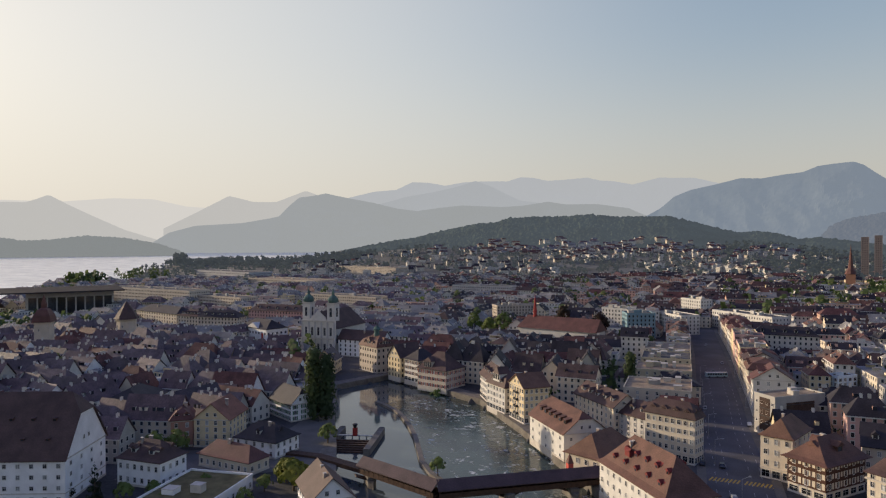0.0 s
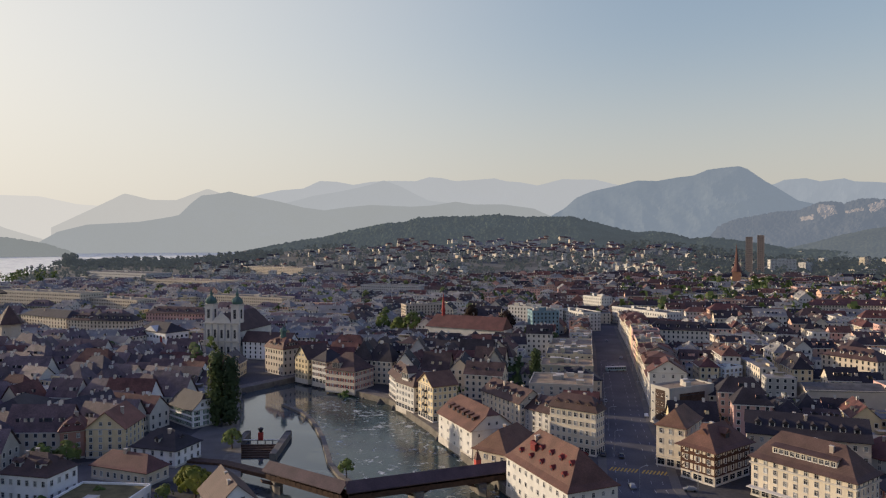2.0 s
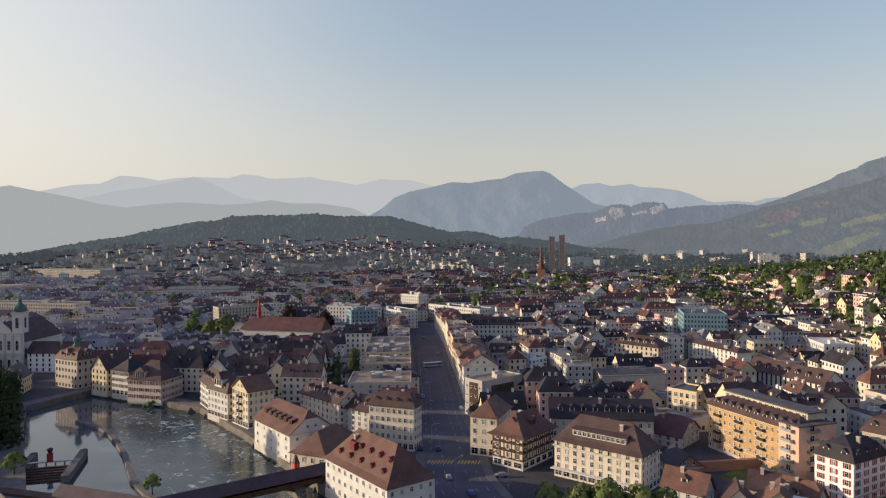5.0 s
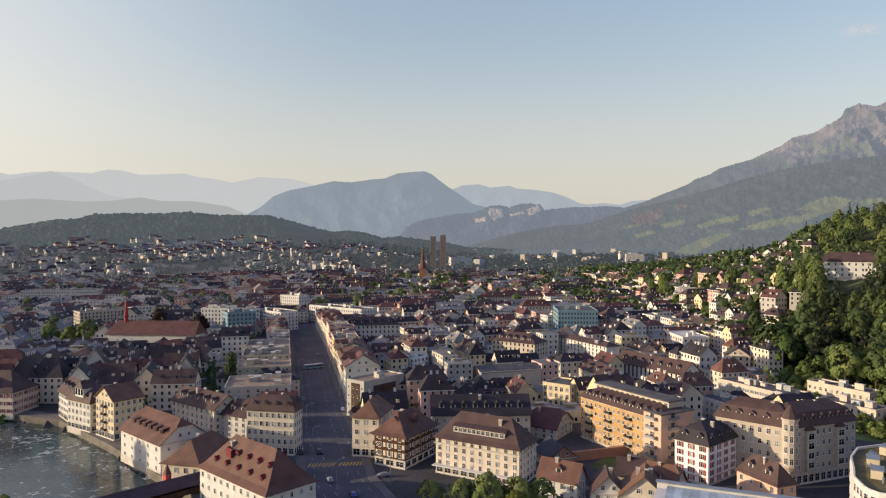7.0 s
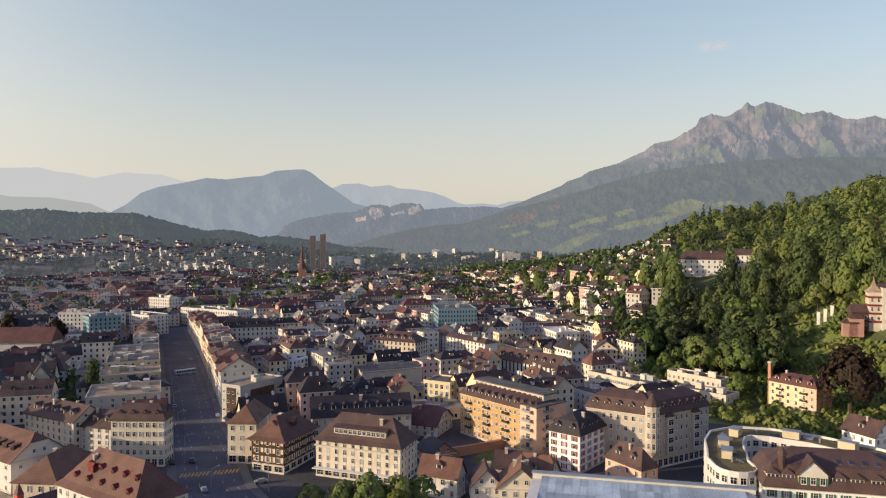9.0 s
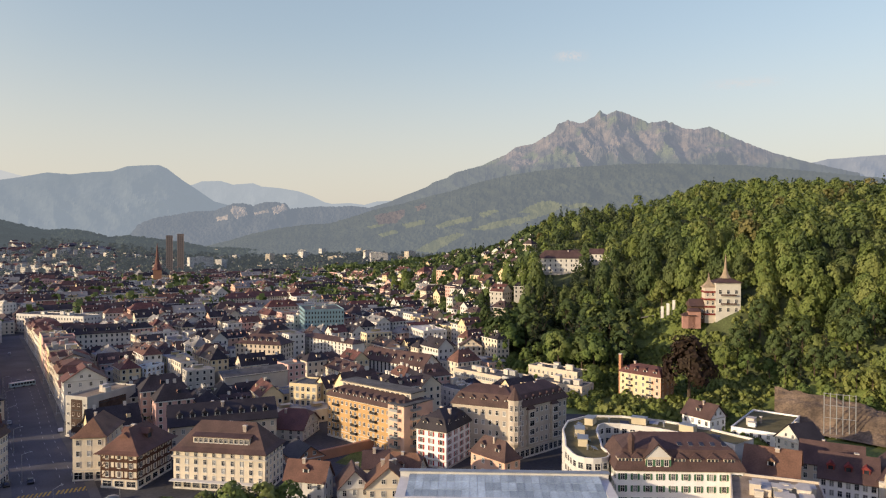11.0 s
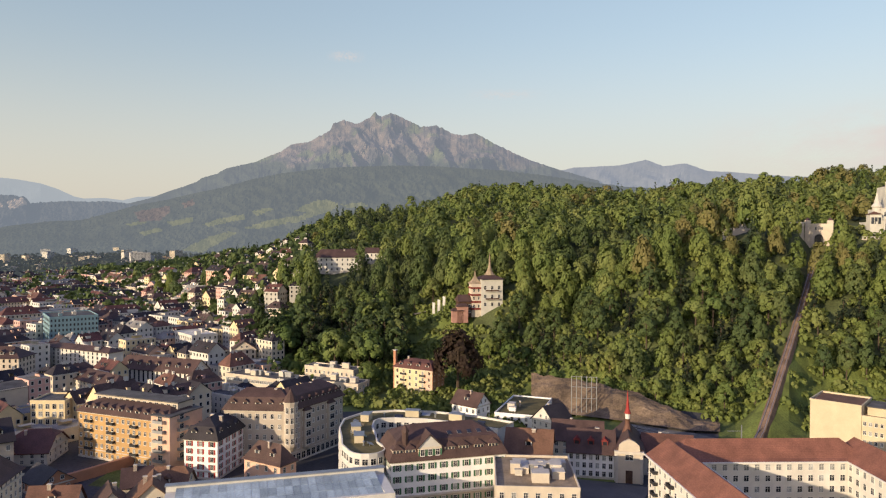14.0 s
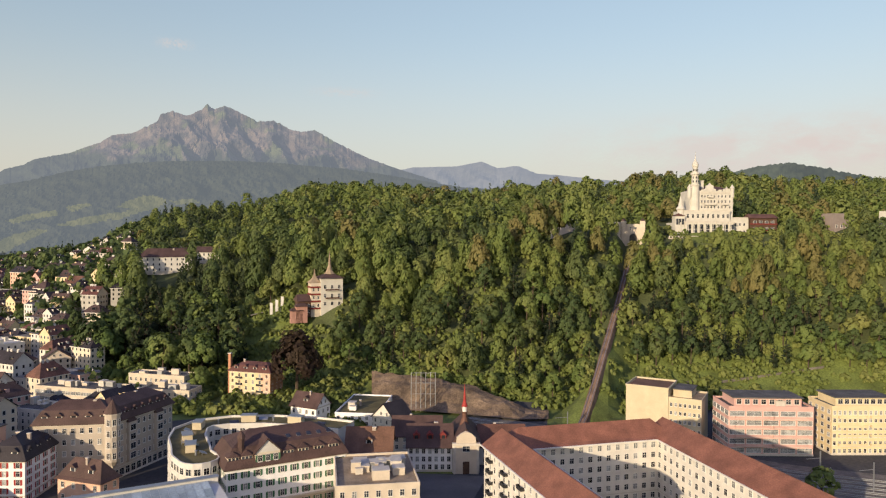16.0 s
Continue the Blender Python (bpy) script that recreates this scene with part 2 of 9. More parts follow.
# ---- mesh kit ----
class Shape:
    """Gathers faces with materials, and turns them into one mesh."""
    def __init__(self):
        self.v, self.f, self.m, self.mats = [], [], [], []

    def slot(self, mat):
        if mat not in self.mats:
            self.mats.append(mat)
        return self.mats.index(mat)

    def face(self, pts, mat):
        i = len(self.v)
        self.v.extend(pts)
        self.f.append(tuple(range(i, i + len(pts))))
        self.m.append(self.slot(mat))

    def hull(self, pts, faces, mat):
        i = len(self.v)
        self.v.extend(pts)
        for f in faces:
            self.f.append(tuple(i + k for k in f))
            self.m.append(self.slot(mat))

    def box(self, x0, y0, z0, x1, y1, z1, mat):
        p = [(x0, y0, z0), (x1, y0, z0), (x1, y1, z0), (x0, y1, z0), (x0, y0, z1), (x1, y0, z1), (x1, y1, z1), (x0, y1, z1)]
        self.hull(p, [(3, 2, 1, 0), (4, 5, 6, 7), (0, 1, 5, 4), (1, 2, 6, 5), (2, 3, 7, 6), (3, 0, 4, 7)], mat)

    def beam(self, a, b, wide, high, mat):
        """A bar of rectangular section from a to b (its underside's middle line)."""
        a, b = Vector(a), Vector(b)
        d = (b - a).normalized()
        s = Vector((d.y, -d.x, 0))
        s = s.normalized() * wide / 2 if s.length > 1e-4 else Vector((wide / 2, 0, 0))
        u = s.cross(d).normalized() * high
        p = [a - s, a + s, b + s, b - s, a - s + u, a + s + u, b + s + u, b - s + u]
        self.hull([tuple(q) for q in p], [(3, 2, 1, 0), (4, 5, 6, 7), (0, 1, 5, 4), (1, 2, 6, 5), (2, 3, 7, 6), (3, 0, 4, 7)], mat)

    def rings(self, rings, mat, n=8, turn=0.0, square=1.0):
        """Stacked rings (x, y, z, radius), closed above and below."""
        i = len(self.v)
        for x, y, z, r in rings:
            for k in range(n):
                a = 2 * math.pi * k / n + turn
                self.v.append((x + r * math.cos(a), y + r * math.sin(a) * square, z))
        s = self.slot(mat)
        for j in range(len(rings) - 1):
            for k in range(n):
                a, b = i + j * n + k, i + j * n + (k + 1) % n
                self.f.append((a, b, b + n, a + n))
                self.m.append(s)
        self.f.append(tuple(i + k for k in reversed(range(n))))
        self.f.append(tuple(i + (len(rings) - 1) * n + k for k in range(n)))
        self.m += [s, s]

    def ring(self, x0, y0, x1, y1, t, z0, z1, mat):
        """A rectangular frame lying flat, like a parapet or a cornice."""
        o, i = [(x0, y0), (x1, y0), (x1, y1), (x0, y1)], [(x0 + t, y0 + t), (x1 - t, y0 + t), (x1 - t, y1 - t), (x0 + t, y1 - t)]
        p = [(*c, z0) for c in o] + [(*c, z1) for c in o] + [(*c, z1) for c in i] + [(*c, z0) for c in i]
        self.hull(p, [(l + k, l + (k + 1) % 4, (l + 4) % 16 + (k + 1) % 4, (l + 4) % 16 + k) for l in (0, 4, 8, 12) for k in range(4)], mat)

    def mesh(self, name, weld=False):
        me = bpy.data.meshes.new(name)
        if weld:
            seen, to, verts = {}, [], []
            for v in self.v:
                key = tuple(round(c, 3) for c in v)
                if key not in seen:
                    seen[key] = len(verts)
                    verts.append(v)
                to.append(seen[key])
            self.v, self.f = verts, [tuple(to[k] for k in f) for f in self.f]
        me.from_pydata(self.v, [], self.f)
        for m in self.mats:
            me.materials.append(m)
        me.polygons.foreach_set("material_index", self.m)
        me.update()
        return me


def part(name, shape, parent, label="", at=None, kind=""):
    ob = new(name, shape.mesh(name) if isinstance(shape, Shape) else shape)
    ob.parent = parent
    if at is not None:
        ob.matrix_basis = at
    return tagged(ob, label, kind=kind)


def root(name, x, y, z, rot, label, category, group="", kind=""):
    ob = new(name)
    ob.matrix_basis = pose(x, y, z, 0, 0, rot)
    return tagged(ob, label, category, group, kind)

# ---- the lie of the land ----
def smooth(v):
    v = min(max(v, 0.0), 1.0)
    return v * v * (3 - 2 * v)


def inside(x, y, poly):
    hit = False
    for (ax, ay), (bx, by) in zip(poly, poly[1:] + poly[:1]):
        if (ay > y) != (by > y) and x < (bx - ax) * (y - ay) / (by - ay) + ax:
            hit = not hit
    return hit


RIVER_BED = [(-12, 150), (-25, 205), (-37, 236), (-42, 270), (-50, 317), (-58, 383), (-32, 413), (-8, 382), (19, 349), (34, 294), (42, 255), (51, 215), (70, 150)]
LAKE_BED = [(-1600, 560), (-500, 790), (-640, 1130), (-660, 1200), (-575, 1250), (-600, 1340), (-700, 1560), (-800, 1800), (-890, 2230), (-967, 2520), (-478, 2710), (-700, 5200), (-5200, 5200), (-5200, 560)]
HILL_FOOT = ((40, 48, 54, 58, 61, 65, 70, 80, 90, 100, 115, 150), (1300, 760, 500, 440, 415, 408, 392, 330, 315, 325, 365, 430))
HILL_TOP = ((54, 56, 59, 62, 64, 67, 69, 73, 75.5, 79, 83, 88, 95, 97.5, 99.6, 102, 106, 109, 113, 150), (-4, -6, 4, 20, 24, 16, 18, 24, 15, 3, -6, 0, 3, 5, 15, 10, 12, 8, 4, 0))
# a gully runs down the wooded slope, with a spur on its far side
GULLY = ((352.0, 125.0), (388.0, 86.0), (450.0, 46.0), (492.0, 4.0), (532.0, -38.0))
HILL_RISE = ((40, 48, 54, 57, 60, 67, 75, 80, 150), (0.13, 0.22, 0.38, 0.46, 0.55, 0.68, 0.92, 1.0, 1.0))


def bearing(x, y):
    return math.degrees(math.atan2(x, y)), math.hypot(x, y)


def hill_s(x, y):
    a, d = bearing(x, y)
    return d - float(np.interp(a, *HILL_FOOT)) if a > 40 else -999.0


def track_bend(x):
    return 4.0 * max(1 - (x - 280) / 214, 0) ** 2


def track_z(x):
    return 76.0 * min(max((x - 292) / 207, 0.0), 1.0)


def gully(x, y):
    """Distance from the gully's line, and the side on which a place lies (positive: the spur's)."""
    best, side = 1e9, 1.0
    for (ax, ay), (bx, by) in zip(GULLY, GULLY[1:]):
        t = max(0.0, min(1.0, ((x - ax) * (bx - ax) + (y - ay) * (by - ay)) / ((bx - ax) ** 2 + (by - ay) ** 2)))
        gap = math.hypot(x - ax - t * (bx - ax), y - ay - t * (by - ay))
        if gap < best:
            best, side = gap, -((bx - ax) * (y - ay) - (by - ay) * (x - ax))
    return best, side


def ground_z(x, y):
    a, d = bearing(x, y)
    z = 0.0
    if a > 38:
        s = d - float(np.interp(a, *HILL_FOOT))
        z = float(np.interp(a, *HILL_RISE)) * (86 * smooth(s / 185) + 40 * smooth((s - 185) / 380)) * smooth((a - 38) / 6) * (1 - 0.65 * smooth((d - 850) / 700) * smooth((61 - a) / 4))
        z += float(np.interp(a, *HILL_TOP)) * smooth((s - 120) / 300) * smooth((a - 54) / 3)
        z -= 7 * smooth((s - 110) / 50) * smooth((260 - s) / 40) * smooth((a - 90) / 2) * smooth((101 - a) / 1.5)
        if 62 < a < 98:
            gap, side = gully(x, y)
            z += (-24 * math.exp(-(gap / 26) ** 2) + (13 * math.exp(-((gap - 42) / 26) ** 2) if side > 0 else 0.0)) * smooth((s - 20) / 70) * smooth((330 - s) / 120)
        if a > 90 and 285 < x < 502:
            off = abs((x - 280) * 0.23 + (y + 26.5 - track_bend(x)) * 0.973)
            z += (track_z(x) - 1.2 - z) * (1 - smooth((off - 3) / 9)) * smooth((502 - x) / 6)
        # spurs and hollows of the wooded slope
        z += 9.0 * noise.noise(Vector((x * 0.013 + 7.0, y * 0.016, 0.0))) * smooth((s - 25) / 60) * smooth((a - 55) / 8) * (smooth((abs((x - 280) * 0.23 + (y + 26.5) * 0.973) - 8) / 15) if a > 90 else 1.0)
    if -14 < a < 36:
        z += 55 * smooth((d - 1300) / 1500) * smooth((a + 14) / 14) * smooth((36 - a) / 12)
    if -420 < x < -165 and 60 < y < 420:
        # added rise west of the storehouse, out of view, to shade the old town
        z += 14 * smooth((-165 - x) / 70) * smooth((x + 420) / 100) * smooth((y - 60) / 90) * smooth((420 - y) / 130)
    if inside(x, y, LAKE_BED):
        z = -9.0
    elif inside(x, y, RIVER_BED):
        z = -9.0
    return z


def sheet():
    """One ground sheet out to the horizon, finer near the middle."""
    radii = [0.0]
    while radii[-1] < 4950:
        radii.append(radii[-1] + max(9.0, radii[-1] * 0.035))
    cols = 300
    verts, faces, idx = [], [], []
    for r in radii[1:]:
        for k in range(cols):
            a = 2 * math.pi * k / cols
            x, y = r * math.sin(a), r * math.cos(a)
            verts.append((x, y, ground_z(x, y)))
    for j in range(len(radii) - 2):
        for k in range(cols):
            a, b = j * cols + k, j * cols + (k + 1) % cols
            faces.append((a, a + cols, b + cols, b))
            x, y, z = verts[a]
            green = (hill_s(x, y) > (-40 if 92 < bearing(x, y)[0] < 100 else 8 if not 57 < bearing(x, y)[0] < 84 else -95)) or math.hypot(x, y) > 1500
            b, s = bearing(x, y)[0], hill_s(x, y)
            woods = b > 57 and s > (60 if b > 96 else 30 if b > 72 else 85) and math.hypot(x - 497, y + 128) > 34
            idx.append(3 if math.hypot(x, y) > 1400 and b < 60 else 2 if woods else 1 if green else 0)
    verts.append((0, 0, 0))
    for k in range(cols):
        faces.append((len(verts) - 1, k, (k + 1) % cols))
        idx.append(0)
    me = bpy.data.meshes.new("ground")
    me.from_pydata(verts, [], faces)
    me.materials.append(TOWN), me.materials.append(GRASS), me.materials.append(FLOOR), me.materials.append(SUBURB)
    me.polygons.foreach_set("material_index", idx)
    me.update()
    return tagged(new("ground", me), "grey town ground that rises into grassy hillsides", "ground", kind="structure")


sheet()


def strip(name, points, wide, z0, z1, mat, label, category):
    """A ribbon of even width with a flat top and vertical sides along a line on the plan."""
    s = Shape()
    left, right = [], []
    for i, (x, y) in enumerate(points):
        a, b = points[max(i - 1, 0)], points[min(i + 1, len(points) - 1)]
        d = Vector((b[0] - a[0], b[1] - a[1])).normalized()
        nrm = Vector((-d.y, d.x)) * wide / 2
        left.append((x + nrm.x, y + nrm.y)), right.append((x - nrm.x, y - nrm.y))
    for i in range(len(points) - 1):
        l0, l1, r0, r1 = left[i], left[i + 1], right[i], right[i + 1]
        s.face([(*r0, z1), (*r1, z1), (*l1, z1), (*l0, z1)], mat)
        s.face([(*l0, z1), (*l1, z1), (*l1, z0), (*l0, z0)], mat)
        s.face([(*r1, z1), (*r0, z1), (*r0, z0), (*r1, z0)], mat)
    for l, r in ((left[0], right[0]), (left[-1], right[-1])):
        s.face([(*l, z1), (*r, z1), (*r, z0), (*l, z0)], mat)
    return tagged(new(name, s.mesh(name)), label, category, kind="structure")


def flat(name, points, z, mat, label, category):
    s = Shape()
    s.face([(x, y, z) for x, y in points], mat)
    ob = tagged(new(name, s.mesh(name)), label, category, kind="structure")
    return ob


flat("river_water", [(-80, 120), (90, 120), (90, 460), (-80, 460)], -3.0, RIVER, "calm green-grey river water reflecting the sky", "river")
flat("lake_water", [(-5000, 600), (-470, 600), (-470, 1100), (-540, 1400), (-700, 2300), (-400, 2650), (-250, 5000), (-5000, 5000)], -2.0, LAKE, "pale lake below the mountains with the sky's shine painted in", "lake")
strip("quay_1", [(-14, 140), (-28, 205), (-40, 236), (-45, 270), (-53, 317), (-62, 384)], 7, -9, 0.06, STONE, "stone quay wall on the old town bank", "quay")
strip("quay_2", [(-64, 385), (-32, 418), (-5, 385), (22, 351), (37, 296), (45, 257), (54, 217), (74, 150)], 8, -9, 0.07, STONE, "stone quay with a promenade along the river", "quay")

# main street
ROAD = [(78, 120), (86, 180), (92, 214), (103, 245), (117, 290), (137, 345), (152, 389), (183, 478), (220, 592), (229, 618)]
strip("road", ROAD, 20.5, -0.3, 0.09, ASPHALT, "wide grey asphalt street with lane markings", "road")
strip("pavement_1", [(x - 10.9, y + 3.7) for x, y in ROAD], 3.0, -0.3, 0.22, PAVING, "pale kerbed pavement along the street", "pavement")
strip("pavement_2", [(x + 10.9, y - 3.7) for x, y in ROAD], 3.0, -0.3, 0.22, PAVING, "pale kerbed pavement along the street", "pavement")

# ---- houses ----
WINDOW_MESH = {}


def window_mesh(wide, high, shutters, pane=None):
    pane = pane or GLASS
    key = (round(wide, 2), round(high, 2), shutters, pane.name)
    if key in WINDOW_MESH:
        return WINDOW_MESH[key]
    s = Shape()
    w, t = wide / 2, 0.08

    def rect(g, lo, hi, y):
        return [(-g, y, lo), (g, y, lo), (g, y, hi), (-g, y, hi)]
    # wall edge, outer front, inner front, recessed pane; all one surface
    pts = rect(w + t + 0.03, -0.24, high + t, 0.0) + rect(w + t, -0.2, high + t, -0.16) + rect(w, 0.0, high, -0.14) + rect(w, 0.0, high, -0.03)
    ring = [(lvl + k, lvl + (k + 1) % 4, lvl + 4 + (k + 1) % 4, lvl + 4 + k) for lvl in (0, 4, 8) for k in range(4)]
    s.hull(pts, ring, FRAME)
    base = len(s.v) - 16
    # glazing bars and panes in one sheet
    xs, zs = (-w, -0.035, 0.035, w), (0.0, high * 0.62, high * 0.62 + 0.06, high)
    grid = {}
    for i, gx in enumerate(xs):
        for j, gz in enumerate(zs):
            corner = {(0, 0): 12, (3, 0): 13, (3, 3): 14, (0, 3): 15}.get((i, j))
            if corner is not None:
                grid[i, j] = base + corner
            else:
                grid[i, j] = len(s.v)
                s.v.append((gx, -0.03, gz))
    for i in range(3):
        for j in range(3):
            s.f.append((grid[i, j], grid[i + 1, j], grid[i + 1, j + 1], grid[i, j + 1]))
            s.m.append(s.slot(FRAME if i == 1 or j == 1 else pane))
    if shutters:
        sh = s.slot(SHUTTER[shutters])
        for a, b, sg in ((base + 3, base + 0, -1), (base + 1, base + 2, 1)):
            i = len(s.v)
            x = sg * (w + t + 0.6)
            s.v += [(x, -0.12, 0.0), (x, -0.12, high), (x, 0.0, 0.0), (x, 0.0, high)]
            lo, hi = (b, a) if sg < 0 else (a, b)
            s.f += [(i, lo, hi, i + 1), (i + 2, i, i + 1, i + 3)] if sg < 0 else [(lo, i, i + 1, hi), (i, i + 2, i + 3, i + 1)]
            s.m += [sh, sh]
    WINDOW_MESH[key] = s.mesh("window")
    return WINDOW_MESH[key]


DORMER_MESH = {}


def dormer_mesh(tile, wall, kind="gable"):
    key = (tile, wall, kind)
    if key in DORMER_MESH:
        return DORMER_MESH[key]
    s = Shape()
    w, h, d = 0.8, 1.35, 3.0
    wm, tm = (DORMER_RED, DORMER_RED) if wall == "redbox" else (WALL[wall], TILE[tile])
    s.box(-w, 0, -0.6, w, d, h, wm)
    s.face([(-w + 0.25, -0.03, 0.25), (w - 0.25, -0.03, 0.25), (w - 0.25, -0.03, h - 0.12), (-w + 0.25, -0.03, h - 0.12)], GLASS)
    if kind == "gable":
        p = [(-w - 0.25, -0.3, h - 0.1), (w + 0.25, -0.3, h - 0.1), (0, -0.3, h + 0.8), (-w - 0.25, d, h - 0.1), (w + 0.25, d, h - 0.1), (0, d, h + 0.8)]
        s.hull(p, [(0, 1, 2), (1, 4, 5, 2), (3, 0, 2, 5), (0, 3, 4, 1)], tm)
    else:
        p = [(-w - 0.25, -0.3, h), (w + 0.25, -0.3, h), (w + 0.25, d, h + 0.5), (-w - 0.25, d, h + 0.5), (-w - 0.25, -0.3, h + 0.2), (w + 0.25, -0.3, h + 0.2), (w + 0.25, d, h + 0.7), (-w - 0.25, d, h + 0.7)]
        s.hull(p, [(4, 5, 6, 7), (0, 1, 5, 4), (1, 2, 6, 5), (3, 0, 4, 7)], tm)
    DORMER_MESH[key] = s.mesh("dormer")
    return DORMER_MESH[key]


def roof_shape(w, d, h, kind, rh, tm, wm, over):
    """The roof over a footprint w by d with its eaves at h. Returns the roof, the gable walls' faces and the slope's run on the long side."""
    s, g = Shape(), []
    X, Y = w / 2 + over, d / 2 + over
    e = h - over * rh / max(min(X, Y), 1) * 0.6
    if kind in ("hip", "hipy", "pyramid"):
        along = w >= d if kind == "hip" else kind == "hipy" and False
        r = max(X - Y * 0.85, 0.01) if along else 0.01
        q = 0.01 if along else max(Y - X * 0.85, 0.01)
        # flared eaves: a flatter foot below the steeper main slope
        fx, fy, fz = X * 0.80 + r * 0.20, Y * 0.80 + q * 0.20, e + rh * 0.14
        lo = [(-X, -Y), (X, -Y), (X, Y), (-X, Y)]
        md = [(-fx, -fy), (fx, -fy), (fx, fy), (-fx, fy)]
        t = [(x, y, e - 0.25) for x, y in lo] + [(x, y, e) for x, y in lo] + [(x, y, fz) for x, y in md] + [(-r, -q, h + rh), (r, -q, h + rh), (r, q, h + rh), (-r, q, h + rh)]
        f = [(3, 2, 1, 0)]
        for lvl in (0, 4, 8):
            for k in range(4):
                a, b = lvl + k, lvl + (k + 1) % 4
                f.append((a, b, b + 4, a + 4))
        f.append((12, 13, 14, 15))
        s.hull(t, f, tm)
    elif kind in ("gable", "gabley", "halfhip"):
        cut = 0.0 if kind != "halfhip" else 0.34
        if kind == "gabley":
            X, Y = Y, X
        sw = kind == "gabley"
        rx = X - (Y * cut)
        ez = e
        cz = h + rh * (1 - cut)
        cy = Y * cut

        def tr(p):
            return (-p[1], p[0], p[2]) if sw else p
        top = [(-X, -Y, ez), (X, -Y, ez), (X, -cy, cz), (rx, 0, h + rh), (-rx, 0, h + rh), (-X, -cy, cz)]
        bot = [(x, y, z - 0.28) for x, y, z in top]
        mir = [(x, -y, z) for x, y, z in top]
        mib = [(x, -y, z) for x, y, z in bot]
        s.hull([tr(p) for p in top + bot], [(0, 1, 2, 3, 4, 5), (11, 10, 9, 8, 7, 6), (0, 6, 7, 1), (1, 7, 8, 2), (5, 11, 6, 0)], tm)
        s.hull([tr(p) for p in mir + mib], [(5, 4, 3, 2, 1, 0), (6, 7, 8, 9, 10, 11), (1, 7, 6, 0), (2, 8, 7, 1), (0, 6, 11, 5)], tm)
        if cut:
            for sg in (1, -1):
                tri = [(sg * X, -cy, cz), (sg * X, cy, cz), (sg * rx, 0, h + rh)]
                s.face([tr(p) for p in (tri if sg > 0 else tri[::-1])], tm)
        hx, hy = (w / 2, d / 2) if not sw else (d / 2, w / 2)
        gz = h + (rh - 0.3) * (1 - cut)
        gy = hy * cut
        for sg in (1, -1):
            pts = [(sg * hx, -hy, h), (sg * hx, hy, h), (sg * hx, gy, gz), (sg * hx, -gy, gz)]
            if not cut:
                pts = pts[:2] + [(sg * hx, 0, gz)]
            g.append([tr(p) for p in (pts if sg > 0 else pts[::-1])])
    elif kind == "mansard":
        ins, z1 = min(1.9, min(w, d) * 0.16), h + rh * 0.62
        lo = [(-X, -Y), (X, -Y), (X, Y), (-X, Y)]
        mx, my = w / 2 - ins, d / 2 - ins
        md = [(-mx, -my), (mx, -my), (mx, my), (-mx, my)]
        along = w >= d
        r, q = (max(mx - my * 0.9, 0.01), 0.01) if along else (0.01, max(my - mx * 0.9, 0.01))
        t = [(x, y, h - 0.3) for x, y in lo] + [(x, y, h) for x, y in lo] + [(x, y, z1) for x, y in md] + [(-r, -q, h + rh), (r, -q, h + rh), (r, q, h + rh), (-r, q, h + rh)]
        f = [(3, 2, 1, 0), (12, 13, 14, 15)]
        for lvl in (0, 4, 8):
            for k in range(4):
                a, b = lvl + k, lvl + (k + 1) % 4
                f.append((a, b, b + 4, a + 4))
        s.hull(t, f, tm)
    else:
        s.box(-w / 2 + 0.3, -d / 2 + 0.3, h - 0.1, w / 2 - 0.3, d / 2 - 0.3, h + 0.05, tm)
    return s, g


FOOTPRINTS = []
BUILT = {}
LANDMARKS = []


